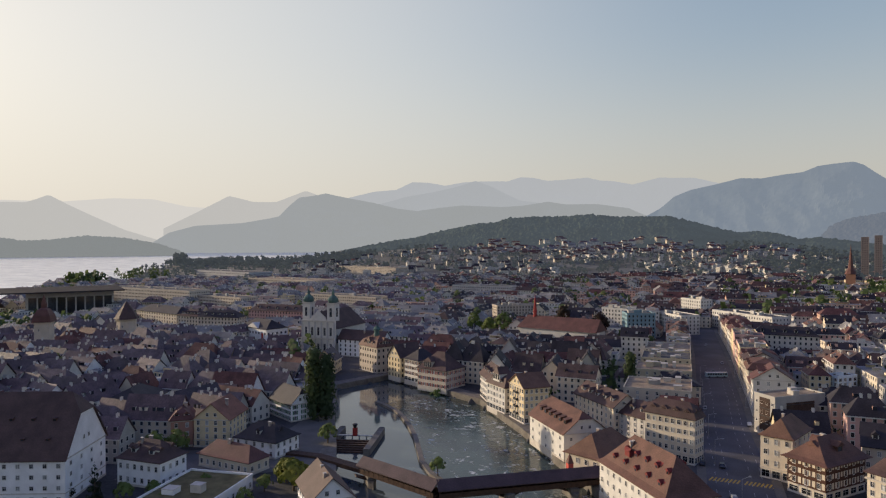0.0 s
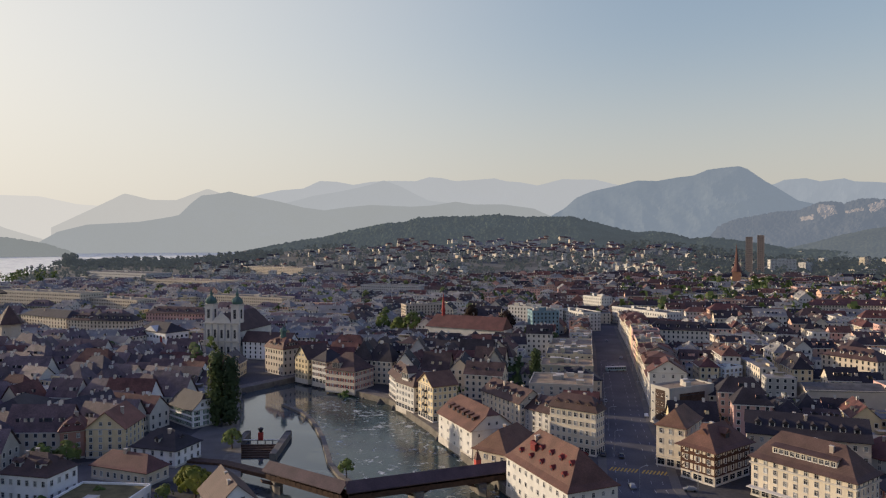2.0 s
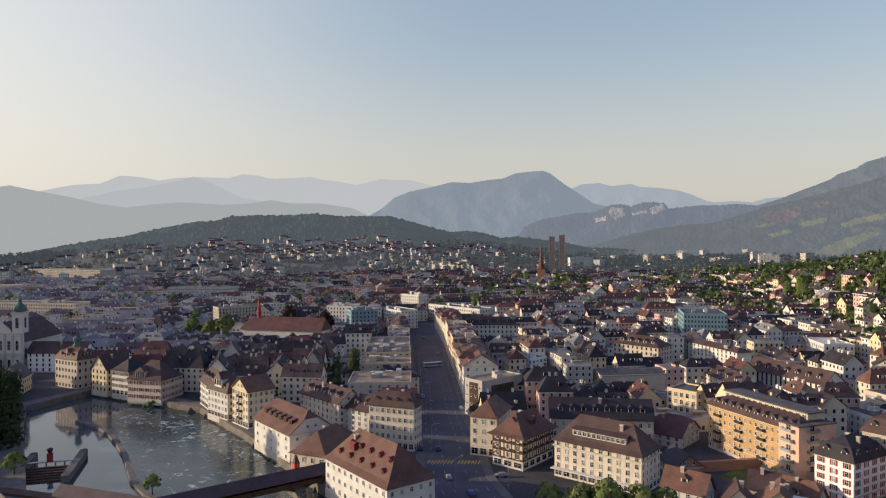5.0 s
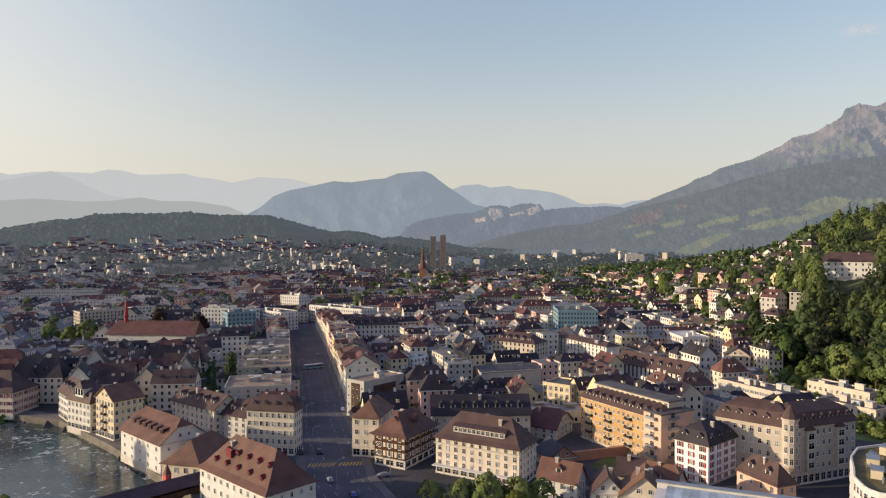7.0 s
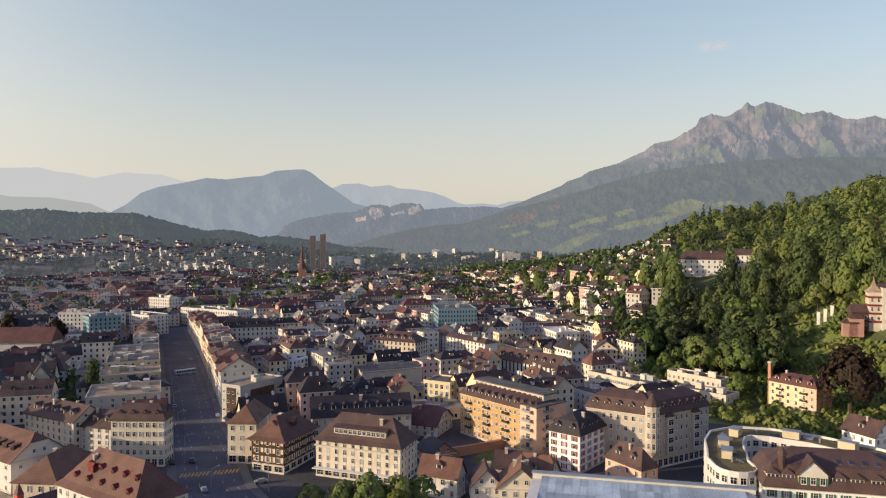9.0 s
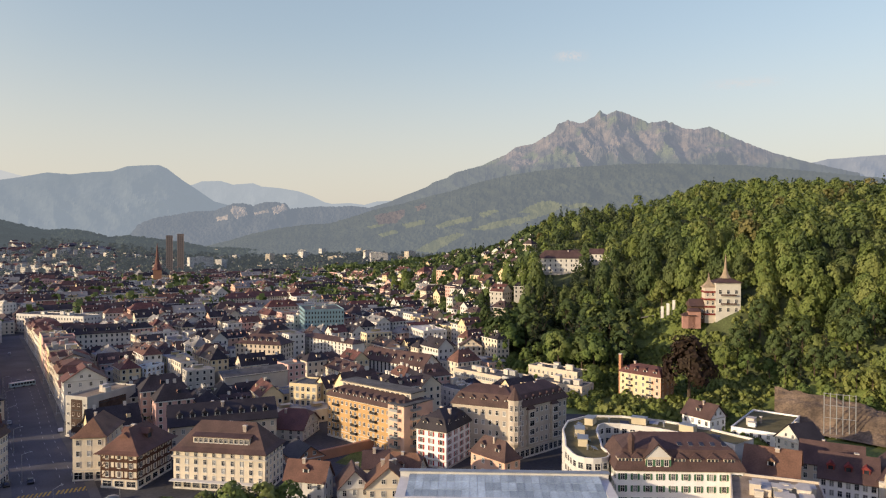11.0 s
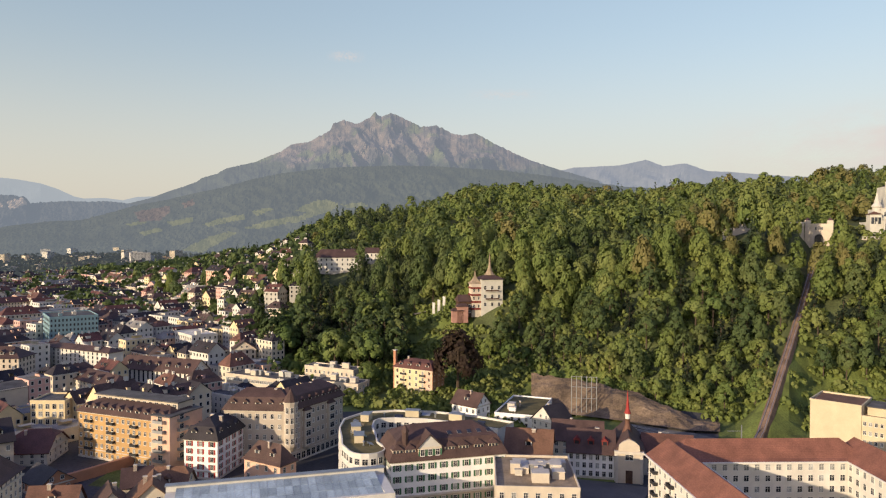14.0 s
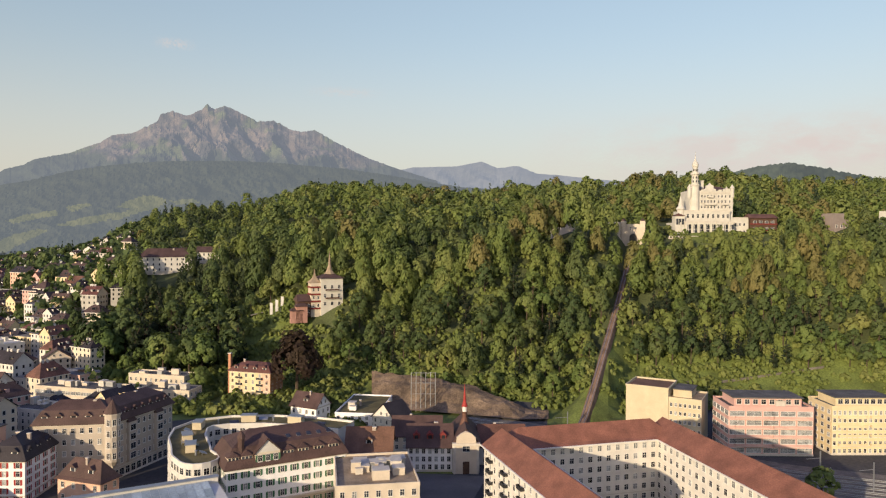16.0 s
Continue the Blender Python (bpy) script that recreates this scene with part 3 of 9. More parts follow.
def house(label, x, y, rot, w, d, h, roof="hip", rh=None, wall="cream", tile="brown", floors=4, bays=0, sbays=0, dormers=0, side_dormers=0, z=None, shutters=None, chimneys=1,
          over=0.7, win=(1.05, 1.6), shop=False, dormer_wall="white", dormer_kind="gable", balconies=0, name="townhouse", category="house", boxes=0, band=True, strips=False, dormer_size=1.2, dormer_rows=1, course=True, gutter=False):
    """A house with its eaves h above the ground; its front is its -y side."""
    z = ground_z(x, y) if z is None else z
    FOOTPRINTS.append((x, y, 0.5 * math.hypot(w, d)))
    base = root(name, x, y, z, rot, label, category)
    BUILT[label] = base
    tm, wm = TILE[tile], WALL[wall]
    rh = rh if rh is not None else min(w, d) * 0.42
    rs, gables = roof_shape(w, d, h, roof, rh, tm, wm, over)
    body = Shape()
    body.box(-w / 2, -d / 2, -2.0, w / 2, d / 2, h, wm)
    for g in gables:
        body.face(g, wm)
    part("wall", body.mesh("wall", True), base)
    if roof == "flat":
        c = Shape()
        c.ring(-w / 2 - 0.06, -d / 2 - 0.06, w / 2 + 0.06, d / 2 + 0.06, 0.34, h - 0.25, h + 0.7, wm)
        part("parapet", c, base)
    elif band:
        c = Shape()
        c.ring(-w / 2 - 0.25, -d / 2 - 0.25, w / 2 + 0.25, d / 2 + 0.25, 0.26, h - 0.65, h - 0.3, TRIM)
        part("cornice", c, base)
    if band:
        c = Shape()
        c.ring(-w / 2 - 0.12, -d / 2 - 0.12, w / 2 + 0.12, d / 2 + 0.12, 0.13, -2.0, 0.7, TRIM)
        part("plinth", c, base)
    if course and floors >= 4 and roof != "flat" and math.hypot(x, y) < 400:
        c = Shape()
        zc = (h - 0.6) / floors
        c.ring(-w / 2 - 0.14, -d / 2 - 0.14, w / 2 + 0.14, d / 2 + 0.14, 0.15, zc - 0.1, zc + 0.18, TRIM)
        part("string_course", c, base)
    part("roof", rs, base)
    if gutter:
        c = Shape()
        q = over + 0.25
        c.ring(-w / 2 - q, -d / 2 - q, w / 2 + q, d / 2 + q, 0.6, h - 0.62, h - 0.22, FRAME)
        part("gutter", c, base, "white eaves gutter")
    joined = Shape() if math.hypot(x, y) > 400 else None
    LANDMARKS.append((*bearing(x, y), 0.5 * math.hypot(w, d), h))
    # windows on the sides that look to the open side of the town
    ww, wh = win
    storey = (h - 0.6) / floors
    for fx, fy, length, turn, count in ((0, -d / 2, w, 0, bays or max(int(w / 2.9), 1)), (w / 2, 0, d, 90, sbays or max(int(d / 3.1), 1)), (-w / 2, 0, d, 270, sbays or max(int(d / 3.1), 1))):
        a = radians(rot + turn)
        nx, ny = math.sin(a), -math.cos(a)
        cx, cy = x + fx * math.cos(radians(rot)) - fy * math.sin(radians(rot)), y + fx * math.sin(radians(rot)) + fy * math.cos(radians(rot))
        if nx * cx + ny * cy > -0.06 * math.hypot(cx, cy):
            continue
        step = length / count
        for f in range(floors):
            ground_shop = shop and f == 0
            for k in range(count):
                u = -length / 2 + step * (k + 0.5)
                if strips:
                    mesh = window_mesh(step * 0.86, wh, None, CURTAIN)
                elif ground_shop:
                    mesh = window_mesh(step * 0.72, storey * 0.68, None)
                else:
                    mesh = window_mesh(min(ww, step * 0.5), min(wh, storey * 0.62), shutters, CURTAIN if (k * 7 + f * 5 + k * f) % 6 == 1 else None)
                zz = storey * f + (0.5 if ground_shop else storey * 0.32)
                m = Matrix.Translation((fx, fy, 0)) @ pose(0, 0, 0, 0, 0, turn) @ Matrix.Translation((u, 0, zz))
                if joined is None:
                    part("window", mesh, base, at=m)
                else:
                    q = min(ww, step * 0.5) / 2 if not strips else step * 0.43
                    joined.face([tuple(m @ Vector(c)) for c in ((-q, -0.06, 0), (q, -0.06, 0), (q, -0.06, 1.7), (-q, -0.06, 1.7))], GLASS)
        if roof in ("gable", "gabley", "halfhip") and turn in ((90, 270) if roof != "gabley" else (0,)) and length > 7:
            for u in (-1.6, 1.6):
                m = Matrix.Translation((fx, fy, 0)) @ pose(0, 0, 0, 0, 0, turn) @ Matrix.Translation((u, 0, h + rh * 0.16))
                part("window", window_mesh(min(ww, 1.0), min(wh, 1.2), None), base, at=m)
    if joined is not None and joined.f:
        part("glazing", joined, base, kind="stuff")
    # dormers
    if dormers or side_dormers:
        dm = dormer_mesh(tile, dormer_wall, dormer_kind)
        for count, length, half, turn in ((dormers, w, d / 2, 0), (side_dormers, d, w / 2, 90), (side_dormers, d, w / 2, 270)):
            for k in range(count * dormer_rows):
                row, k = divmod(k, count)
                f = 0.30 if dormer_rows == 1 else 0.24 + 0.30 * row
                reach = 0.92 if roof in ("gable", "mansard") else 0.84 if dormer_rows == 1 else 0.86 - 0.26 * row * (0.4 if length > 2.2 * half else 1.0)
                u = (-0.5 + (k + 0.5 + (0.3 * row if dormer_rows > 1 else 0)) / count) * length * reach
                inset, lift = (half * f, rh * ((0.14 + 1.075 * (f - 0.2) if f > 0.2 else 0.7 * f) if roof == "hip" else f) - 0.1) if roof != "mansard" else (0.55, rh * 0.14)
                m = pose(0, 0, 0, 0, 0, turn) @ Matrix.Translation((u, -half + inset, h + lift)) @ Matrix.Scale(dormer_size, 4)
                part("dormer", dm, base, at=m)
    rng = random.Random(int(abs(x * 13 + y * 7)))
    for k in range(chimneys):
        c = Shape()
        cw = rng.uniform(0.35, 0.6)
        c.box(-cw, -0.4, 0, cw, 0.4, 2.6, CHIMNEY)
        c.box(-cw - 0.1, -0.5, 2.6, cw + 0.1, 0.5, 2.8, TRIM)
        u, v = rng.uniform(-0.28, 0.28) * w, rng.uniform(-0.15, 0.15) * d
        part("chimney", c, base, at=Matrix.Translation((u, v, h + rh * 0.55 if roof != "flat" else h)))
    for k in range(boxes):
        c = Shape()
        bw, bd, bh = rng.uniform(1.5, min(5.0, w * 0.3)), rng.uniform(1.5, min(4.0, d * 0.3)), rng.uniform(1.2, 2.8)
        c.box(-bw / 2, -bd / 2, 0, bw / 2, bd / 2, bh, (wm, TRIM, METAL)[k % 3])
        c.box(-bw / 2 - 0.1, -bd / 2 - 0.1, bh, bw / 2 + 0.1, bd / 2 + 0.1, bh + 0.15, TRIM)
        part("rooftop_unit", c, base, at=Matrix.Translation((rng.uniform(-0.33, 0.33) * w, rng.uniform(-0.3, 0.3) * d, h + 0.05)))
    for k in range(balconies):
        for f in range(1, floors):
            c = Shape()
            c.box(-1.5, -1.2, -0.15, 1.5, 0, 0.0, TRIM)
            for x0, y0, x1, y1 in ((-1.5, -1.2, 1.5, -1.14), (-1.5, -1.2, -1.44, 0), (1.44, -1.2, 1.5, 0)):
                c.box(x0, y0, 0.0, x1, y1, 0.95, DARK)
            u = -w / 2 + w * (k + 0.5) / balconies
            part("balcony", c, base, at=Matrix.Translation((u, -d / 2, storey * f + 0.15)))
    return base


def wide_dormer(w, h, d, wall, tile, panes, peak=1.3):
    """A broad plastered dormer with a row of windows and a small pitched roof; it looks to -y."""
    s = Shape()
    s.box(-w / 2, 0, -0.6, w / 2, d, h, wall)
    for k in range(panes):
        u = -w / 2 + w * (k + 0.5) / panes
        g = w / panes * 0.34
        s.box(u - g, -0.05, 0.35, u + g, 0, h - 0.25, GLASS)
    o = 0.3
    p = [(-w / 2 - o, -0.4, h - 0.05), (w / 2 + o, -0.4, h - 0.05), (w / 2 + o, d, h - 0.05), (-w / 2 - o, d, h - 0.05), (0, 0.5, h + peak), (0, d, h + peak)]
    s.hull(p, [(0, 1, 4), (1, 2, 5, 4), (3, 0, 4, 5), (3, 2, 1, 0)], tile)
    return s.mesh("dormer")

# ---- the named buildings of the town ----
house("large white storehouse with a steep dark half-hipped tiled roof", -137.1, 223.4, 1.7, 44.3, 27.0, 14.0, roof='halfhip', rh=17.5, wall='lifted_white', tile='brown', floors=4, bays=11, sbays=4, dormers=5, dormer_rows=2, dormer_kind='shed', dormer_wall='timber', dormer_size=0.75, chimneys=1, name='storehouse', win=(1.1, 1.2))
house("cream villa with a brown hipped roof and small dormers", -96.8, 231.3, -20.0, 17.4, 12.4, 9.1, roof='hip', rh=5, wall='lifted_white', tile='brown', floors=2, dormers=2, side_dormers=2, chimneys=2, name='villa')
house("low white modern house with a planted flat roof terrace", -75.2, 212.4, -13.5, 22.2, 27.2, 4.5, roof='flat', wall='lifted_white', tile='moss', floors=1, bays=3, chimneys=0, boxes=2, name='modern_house')
house("low cream house with a weathered red-brown tiled roof", -73.9, 245.1, -28.9, 23.8, 9.8, 5.0, roof='hip', rh=4, wall='cream', tile='red', floors=1, name='low_house')
house("yellow plastered townhouse with a tall orange tiled gable", -88.7, 277.6, -5.3, 13.9, 18.1, 11.1, roof='gabley', rh=6, wall='yellow', tile='orange', floors=4, bays=4, dormers=0)
house("maroon plastered townhouse with a mansard roof", -103.3, 275.7, 18.0, 8.0, 14.0, 10.6, roof='mansard', rh=4, wall='maroon', tile='red', floors=3, dormers=2)
house("long white townhouse with a low dark roof", -140.1, 316.2, 0.8, 20.7, 28.5, 9.1, roof='hip', rh=5, wall='lifted_white', tile='dark', floors=2, dormers=0)
house("white corner house with a dark hipped roof", -66.9, 263.7, -25.4, 19.1, 13.9, 6.4, roof='hip', rh=5, wall='lifted_white', tile='dark', floors=2, bays=5, sbays=4, dormers=1, side_dormers=1)
house("white gabled townhouse with a dark steep roof", -68.6, 316.9, -50.1, 20.3, 12.2, 7.9, roof='halfhip', rh=6, wall='lifted_white', tile='dark', floors=3, shutters='green')
house("white gabled house with a brown roof and skylights beside the bridge", -35.0, 205.1, -67.4, 18.9, 12.3, 7.0, roof='gable', rh=6, wall='lifted_white', tile='brown', floors=2, chimneys=2)
house("long white riverside house with a brown tiled roof", 47.3, 267.1, -73.9, 30.6, 17.3, 10.2, roof='halfhip', rh=7, wall='white', tile='rust', floors=3, bays=5, sbays=3, dormers=6, dormer_kind='shed', dormer_wall='timber', chimneys=0, win=(0.9, 1.1))
house("cream riverside house with a hipped brown roof", 54.7, 241.1, -45.6, 13.6, 23.4, 8.0, roof='hip', rh=6, wall='cream', tile='tan', floors=2, chimneys=1)
house("large cream house with a red-brown roof and red dormers", 61.7, 203.4, -74.8, 35.8, 16.5, 11.0, roof='hip', dormer_size=0.9, dormer_rows=2, rh=9, wall='white', tile='rust', floors=3, bays=10, sbays=5, dormers=5, dormer_wall='redbox', side_dormers=3, chimneys=2, win=(0.9, 1.3))
house("cream corner apartment block with a hipped brown roof", 84.3, 254.5, -43.3, 18.8, 7.5, 16.4, roof='mansard', rh=5, wall='cream', tile='brown', floors=5, bays=8, sbays=4, dormers=4, side_dormers=2, shop=True, chimneys=2)
house("pale townhouse with a stepped brown roof", 80.1, 284.5, -56.8, 17.1, 13.0, 9.5, roof='gable', rh=5, wall='pale', tile='brown', floors=4, bays=5, dormers=3)
house("yellow townhouse row with a brown tiled roof", 70.2, 300.6, -70.1, 30.5, 13.0, 11.4, roof='gable', rh=5, wall='cream', tile='brown', floors=4, bays=9, dormers=5, chimneys=3)
house("white riverside guild house with a curved gable", 30.9, 329.0, -65.0, 17.0, 14.0, 12.2, roof='mansard', rh=6, wall='white', tile='brown', floors=4, bays=6, shop=True, dormers=2)
house("ochre riverside house with tall windows and gabled roof", 38.0, 309.5, -70.0, 14.5, 12.0, 16.0, roof='gabley', rh=5, wall='yellow', tile='tan', floors=5, bays=6, sbays=5, dormers=0, shop=True, balconies=1)
house("ornate orange-tan stone house with a domed turret", -40.7, 428.1, -51.0, 19.0, 13.0, 15.6, roof='mansard', rh=6, wall='sand', tile='rust', floors=4, bays=7, sbays=4, dormers=2, side_dormers=2, shop=True)
house("narrow pale yellow gabled house on the river", -22.2, 409.6, -51.0, 12.0, 16.0, 12.5, roof='gabley', rh=7, wall='yellow', tile='brown', floors=4, bays=4)
house("narrow white house with brown bay on the river", -12.6, 396.5, -50.0, 12.5, 14.0, 13.0, roof='hip', rh=5, wall='white', tile='dark', floors=4, bays=4, shutters='brown', shop=True)
house("beige riverside house with a large brown hipped roof", -1.1, 381.5, -38.0, 19.4, 17.0, 10.8, roof='hip', rh=8, wall='sand', tile='brown', floors=3, bays=6, sbays=5, dormers=0, shutters='red')
house("long white monastery wing with a brown roof", -54.0, 479.5, -25.0, 35.0, 12.0, 12.0, roof='gable', rh=6, wall='lifted_white', tile='brown', floors=4, bays=9)
house("white theatre with a pedimented front", -141.0, 548.0, -43.0, 37.0, 19.0, 12.4, roof='hip', rh=6, wall='lifted_white', tile='dark', floors=2, bays=9, sbays=5, name='theatre', category='theatre', win=(1.7, 3.0))
house("long cream office block with a dark roof", -253.7, 640.1, -37.8, 66.5, 20.9, 15.4, roof='hip', rh=5, wall='cream', tile='dark', floors=5, bays=16, name='office_block', category='building')
house("narrow cream corner house with a tan roof", 116.6, 237.0, -44.0, 10.1, 18.7, 14.9, roof='hip', rh=5, wall='cream', tile='tan', floors=4, bays=3, sbays=4, shop=True)
house("large white hotel block with a brown hipped roof and attic windows", 136.8, 192.2, -62.0, 30.8, 14.2, 12.9, roof='hip', rh=7.5, over=0.9, wall='cream', tile='brown', floors=5, bays=10, sbays=5, dormers=0, side_dormers=0, chimneys=2, shop=True, name='hotel', category='building', win=(1.0, 1.5))
house("long grey row of houses with a dark dormered roof", 158.6, 227.0, -29.8, 37.9, 16.0, 12.0, roof='gable', rh=6, wall='sand', tile='dark', floors=3, bays=12, dormers=8, chimneys=3)
house("white house with a red-brown half-hipped roof", 187.3, 218.7, -64.0, 13.3, 17.2, 4.8, roof='halfhip', rh=6, wall='white', tile='red', floors=2, sbays=4)
house("small brown shed with a black roof and skylight", 164.3, 188.1, -105.7, 11.7, 9.9, 4.0, roof='gable', rh=4, wall='brick', tile='slate', floors=1, chimneys=0, name='shed', category='shed')
house("long orange apartment block with balconies and dormered roof", 200.4, 185.9, -92.6, 42.6, 14.0, 16.8, roof='mansard', rh=4.2, wall='orange', tile='brown', floors=5, bays=17, sbays=4, dormers=10, dormer_size=1.15, balconies=4, chimneys=2, name='apartment_block', category='building', win=(0.9, 1.3))
house("white apartment house with red shutters and a dark roof", 198.2, 151.5, -82.1, 12.0, 17.7, 13.2, roof='mansard', rh=6, wall='lifted_white', tile='dark', floors=5, bays=3, sbays=4, shutters='red', dormers=2, side_dormers=3, chimneys=2)
house("grand grey stone corner building with a brown dormered roof", 227.9, 134.1, -11.0, 29.0, 13.0, 19.0, roof='mansard', rh=6.5, wall='stone', tile='brown', floors=5, bays=11, sbays=4, dormers=7, side_dormers=2, chimneys=2, shop=True, name='office_building', category='building')
house("small peach house with a brown roof and two dormers", 195.2, 127.6, -101.9, 16.0, 7.2, 8.0, roof='hip', rh=5, wall='salmon', tile='brown', floors=2, bays=4, dormers=2)
house("long cream guild house with green shutters and a brown mansard roof", 195.7, 68.6, -55.0, 34.0, 17.0, 17.0, roof='mansard', rh=8, wall='lifted_white', tile='brown', floors=5, bays=10, sbays=5, dormers=0, shutters='green', shop=True, chimneys=2, name='guild_house', category='building')
house("beige house with a plain grey-brown roof", 215.7, 46.2, -82.6, 13.8, 14.0, 14.0, roof='gable', rh=6, wall='sand', tile='tan', floors=4, bays=4, dormers=1)
house("white parish house with a dark dormered roof", 241.3, 30.5, -82.5, 15.0, 14.0, 8.7, roof='gable', rh=6, wall='lifted_white', tile='brown', floors=3, bays=7, dormers=3, dormer_wall='redbox', chimneys=2)
house("cream concrete school building with a stepped flat roof", 288.6, -62.9, 157.6, 16.8, 22.7, 17.0, roof='flat', wall='custard', tile='gravel', floors=5, bays=4, sbays=13, strips=False, boxes=0, name='school_building', category='building', win=(1.6, 1.3))
house("pink apartment block with balconies and a roof terrace", 275.7, -92.0, -175.4, 16.3, 30.8, 17.6, roof='flat', wall='pink', tile='felt', floors=5, bays=4, sbays=5, strips=True, boxes=2, name='apartment_block', category='building', win=(1.9, 1.7))
house("pale yellow office block with a stepped roof", 281.2, -127.8, -172.3, 16.3, 27.0, 17.6, roof='flat', wall='yellow', tile='felt', floors=6, bays=4, sbays=14, boxes=2, name='office_block', category='building', win=(1.7, 1.4))
house("white block with a green planted flat roof", 303.0, 67.4, -89.9, 18.2, 34.3, 5.2, roof='flat', wall='lifted_white', tile='moss', floors=2, boxes=2, name='modern_block', category='building')
house("yellow and red apartment house with a red roof", 335.2, 129.9, -100.3, 22.7, 12.0, 13.2, roof='mansard', rh=4, wall='yellow', tile='red', floors=4, bays=6, dormers=4, balconies=2)
house("modern block with teal glass facade", 379.5, 412.4, -124.7, 36.4, 30.0, 24.0, roof='flat', wall='teal', tile='felt', floors=7, bays=15, sbays=13, strips=False, boxes=2, name='office_block', category='building', win=(1.0, 2.3))
house("beige windowless hall with a broad arched grey roof", 223.1, 294.7, -104.7, 13.7, 34.0, 10.4, roof='flat', wall='sand', tile='felt', floors=1, bays=1, sbays=1, boxes=0, chimneys=0, name='hall', category='building', win=(1.0, 0.8))
house("plain yellow-beige block with large dark windows", 218.3, 244.3, -70.7, 13.9, 14.6, 13.0, roof='flat', wall='yellow', tile='felt', floors=4, bays=5, sbays=3, boxes=0, chimneys=0, name='modern_block', category='building', win=(1.7, 2.2))
house("long white apartment block with balconies and flat roof steps", 312.5, 330.3, 173.4, 9.6, 55.5, 14.7, roof='hip', rh=2.0, wall='white', tile='brown', floors=6, bays=4, sbays=15, name='apartment_block', category='building', balconies=0, boxes=3)
house("concrete retail block with a dark glazed middle and brown flat roof", 142.8, 287.4, -72.0, 11.2, 25.5, 16.1, roof='flat', wall='concrete', tile='gravel', floors=4, bays=4, sbays=2, boxes=2, strips=False, chimneys=0, name='retail_block', category='building', win=(1.0, 1.0))
house("white and blue glass apartment tower", 197.1, 345.3, -72.3, 7.5, 12.3, 12.4, roof='flat', wall='bluewhite', tile='felt', floors=5, bays=3, sbays=4, boxes=1, chimneys=0, name='modern_block', category='building', win=(1.8, 1.8))
house("yellow-grey house with a dark hipped roof", 116.4, 347.5, -98.6, 20.2, 19.0, 9.2, roof='hip', rh=5, wall='cream', tile='dark', floors=3, bays=6, sbays=6, dormers=3)
house("white gabled house with a brown roof behind street trees", 143.7, 161.7, -65.5, 12.6, 6.7, 7.0, roof='gable', rh=5, wall='white', tile='rust', floors=2, dormers=1)
house("cluster house with weathered brown roofs", 156.0, 139.8, -49.6, 13.1, 12.0, 7.0, roof='gabley', rh=6, wall='cream', tile='tan', floors=2, chimneys=3)
house("cream apartment house with a brown hipped roof", 271.7, 273.9, -108.0, 43.3, 14.2, 8.3, roof='hip', rh=4, wall='cream', tile='brown', floors=4, dormers=4, name='apartment_house', category='building')
house("long apartment house with a brown dormered roof", 310.3, 270.4, -90.0, 48.7, 14.0, 7.5, roof='gable', rh=6, wall='white', tile='brown', floors=4, dormers=7, name='apartment_house', category='building')
house("white terraced modern house on the slope", 394.2, 316.8, -119.1, 30.9, 17.8, 13.7, roof='flat', wall='white', tile='ivory', floors=4, boxes=2, chimneys=0, name='modern_house')
house("low modern terrace flats with pale flat roofs", 313.9, 207.2, -98.2, 43.9, 14.0, 7.0, roof='flat', wall='sand', tile='felt', floors=2, boxes=6, chimneys=0, name='terrace_flats', category='building', strips=True, win=(2, 1.5))
house("cream modern flats with roof terraces", 342.7, 183.2, -97.5, 32.4, 10.0, 8.0, roof='flat', wall='sand', tile='felt', floors=2, boxes=4, chimneys=0, name='terrace_flats', category='building')
house("cream stepped modern flats with flat roofs", 319.5, 166.6, -92.8, 26.1, 12.0, 6.0, roof='flat', wall='sand', tile='felt', floors=2, boxes=4, chimneys=0, name='terrace_flats', category='building')
house("long low block with pale flat roof and skylights", 265.9, 189.6, -101.2, 36.2, 14.0, 9.0, roof='flat', wall='pale', tile='felt', floors=3, boxes=6, chimneys=0, name='flat_roofed_block', category='building')
house("white gabled house with a dark brown roof", 290.5, 88.4, -109.0, 13.1, 10.0, 8.0, roof='gable', rh=5, wall='lifted_white', tile='brown', floors=2, dormers=1)
house("small house with a dark tiled roof beside the railway", 283.0, 51.3, -124.7, 13.1, 10.0, 6.0, roof='gabley', rh=6, wall='white', tile='dark', floors=2)
house("long cream lakeside office block with flat roof", -357.6, 872.5, -31.4, 159.2, 30.0, 20.0, roof='flat', wall='cream', tile='felt', floors=5, boxes=5, chimneys=0, name='office_block', category='building')
house("sand-coloured office block with flat roof", -253.9, 816.2, -36.2, 84.7, 25.0, 15.0, roof='flat', wall='sand', tile='felt', floors=4, boxes=5, chimneys=0, name='office_block', category='building')
house("broad station hall with a pale flat roof", -265.8, 1206.2, -35.5, 183.9, 50.0, 13.0, roof='flat', wall='sand', tile='gravel', floors=3, boxes=5, chimneys=0, name='office_block', category='building')
house("wide grey station roof beside the lake", -473.5, 1548.7, -39.4, 227.9, 60.0, 12.0, roof='flat', wall='grey', tile='felt', floors=2, boxes=5, chimneys=0, name='office_block', category='building')
house("long flat-roofed school block", -117.2, 836.4, -33.4, 111.0, 22.0, 14.0, roof='flat', wall='sand', tile='felt', floors=4, boxes=5, chimneys=0, name='office_block', category='building')
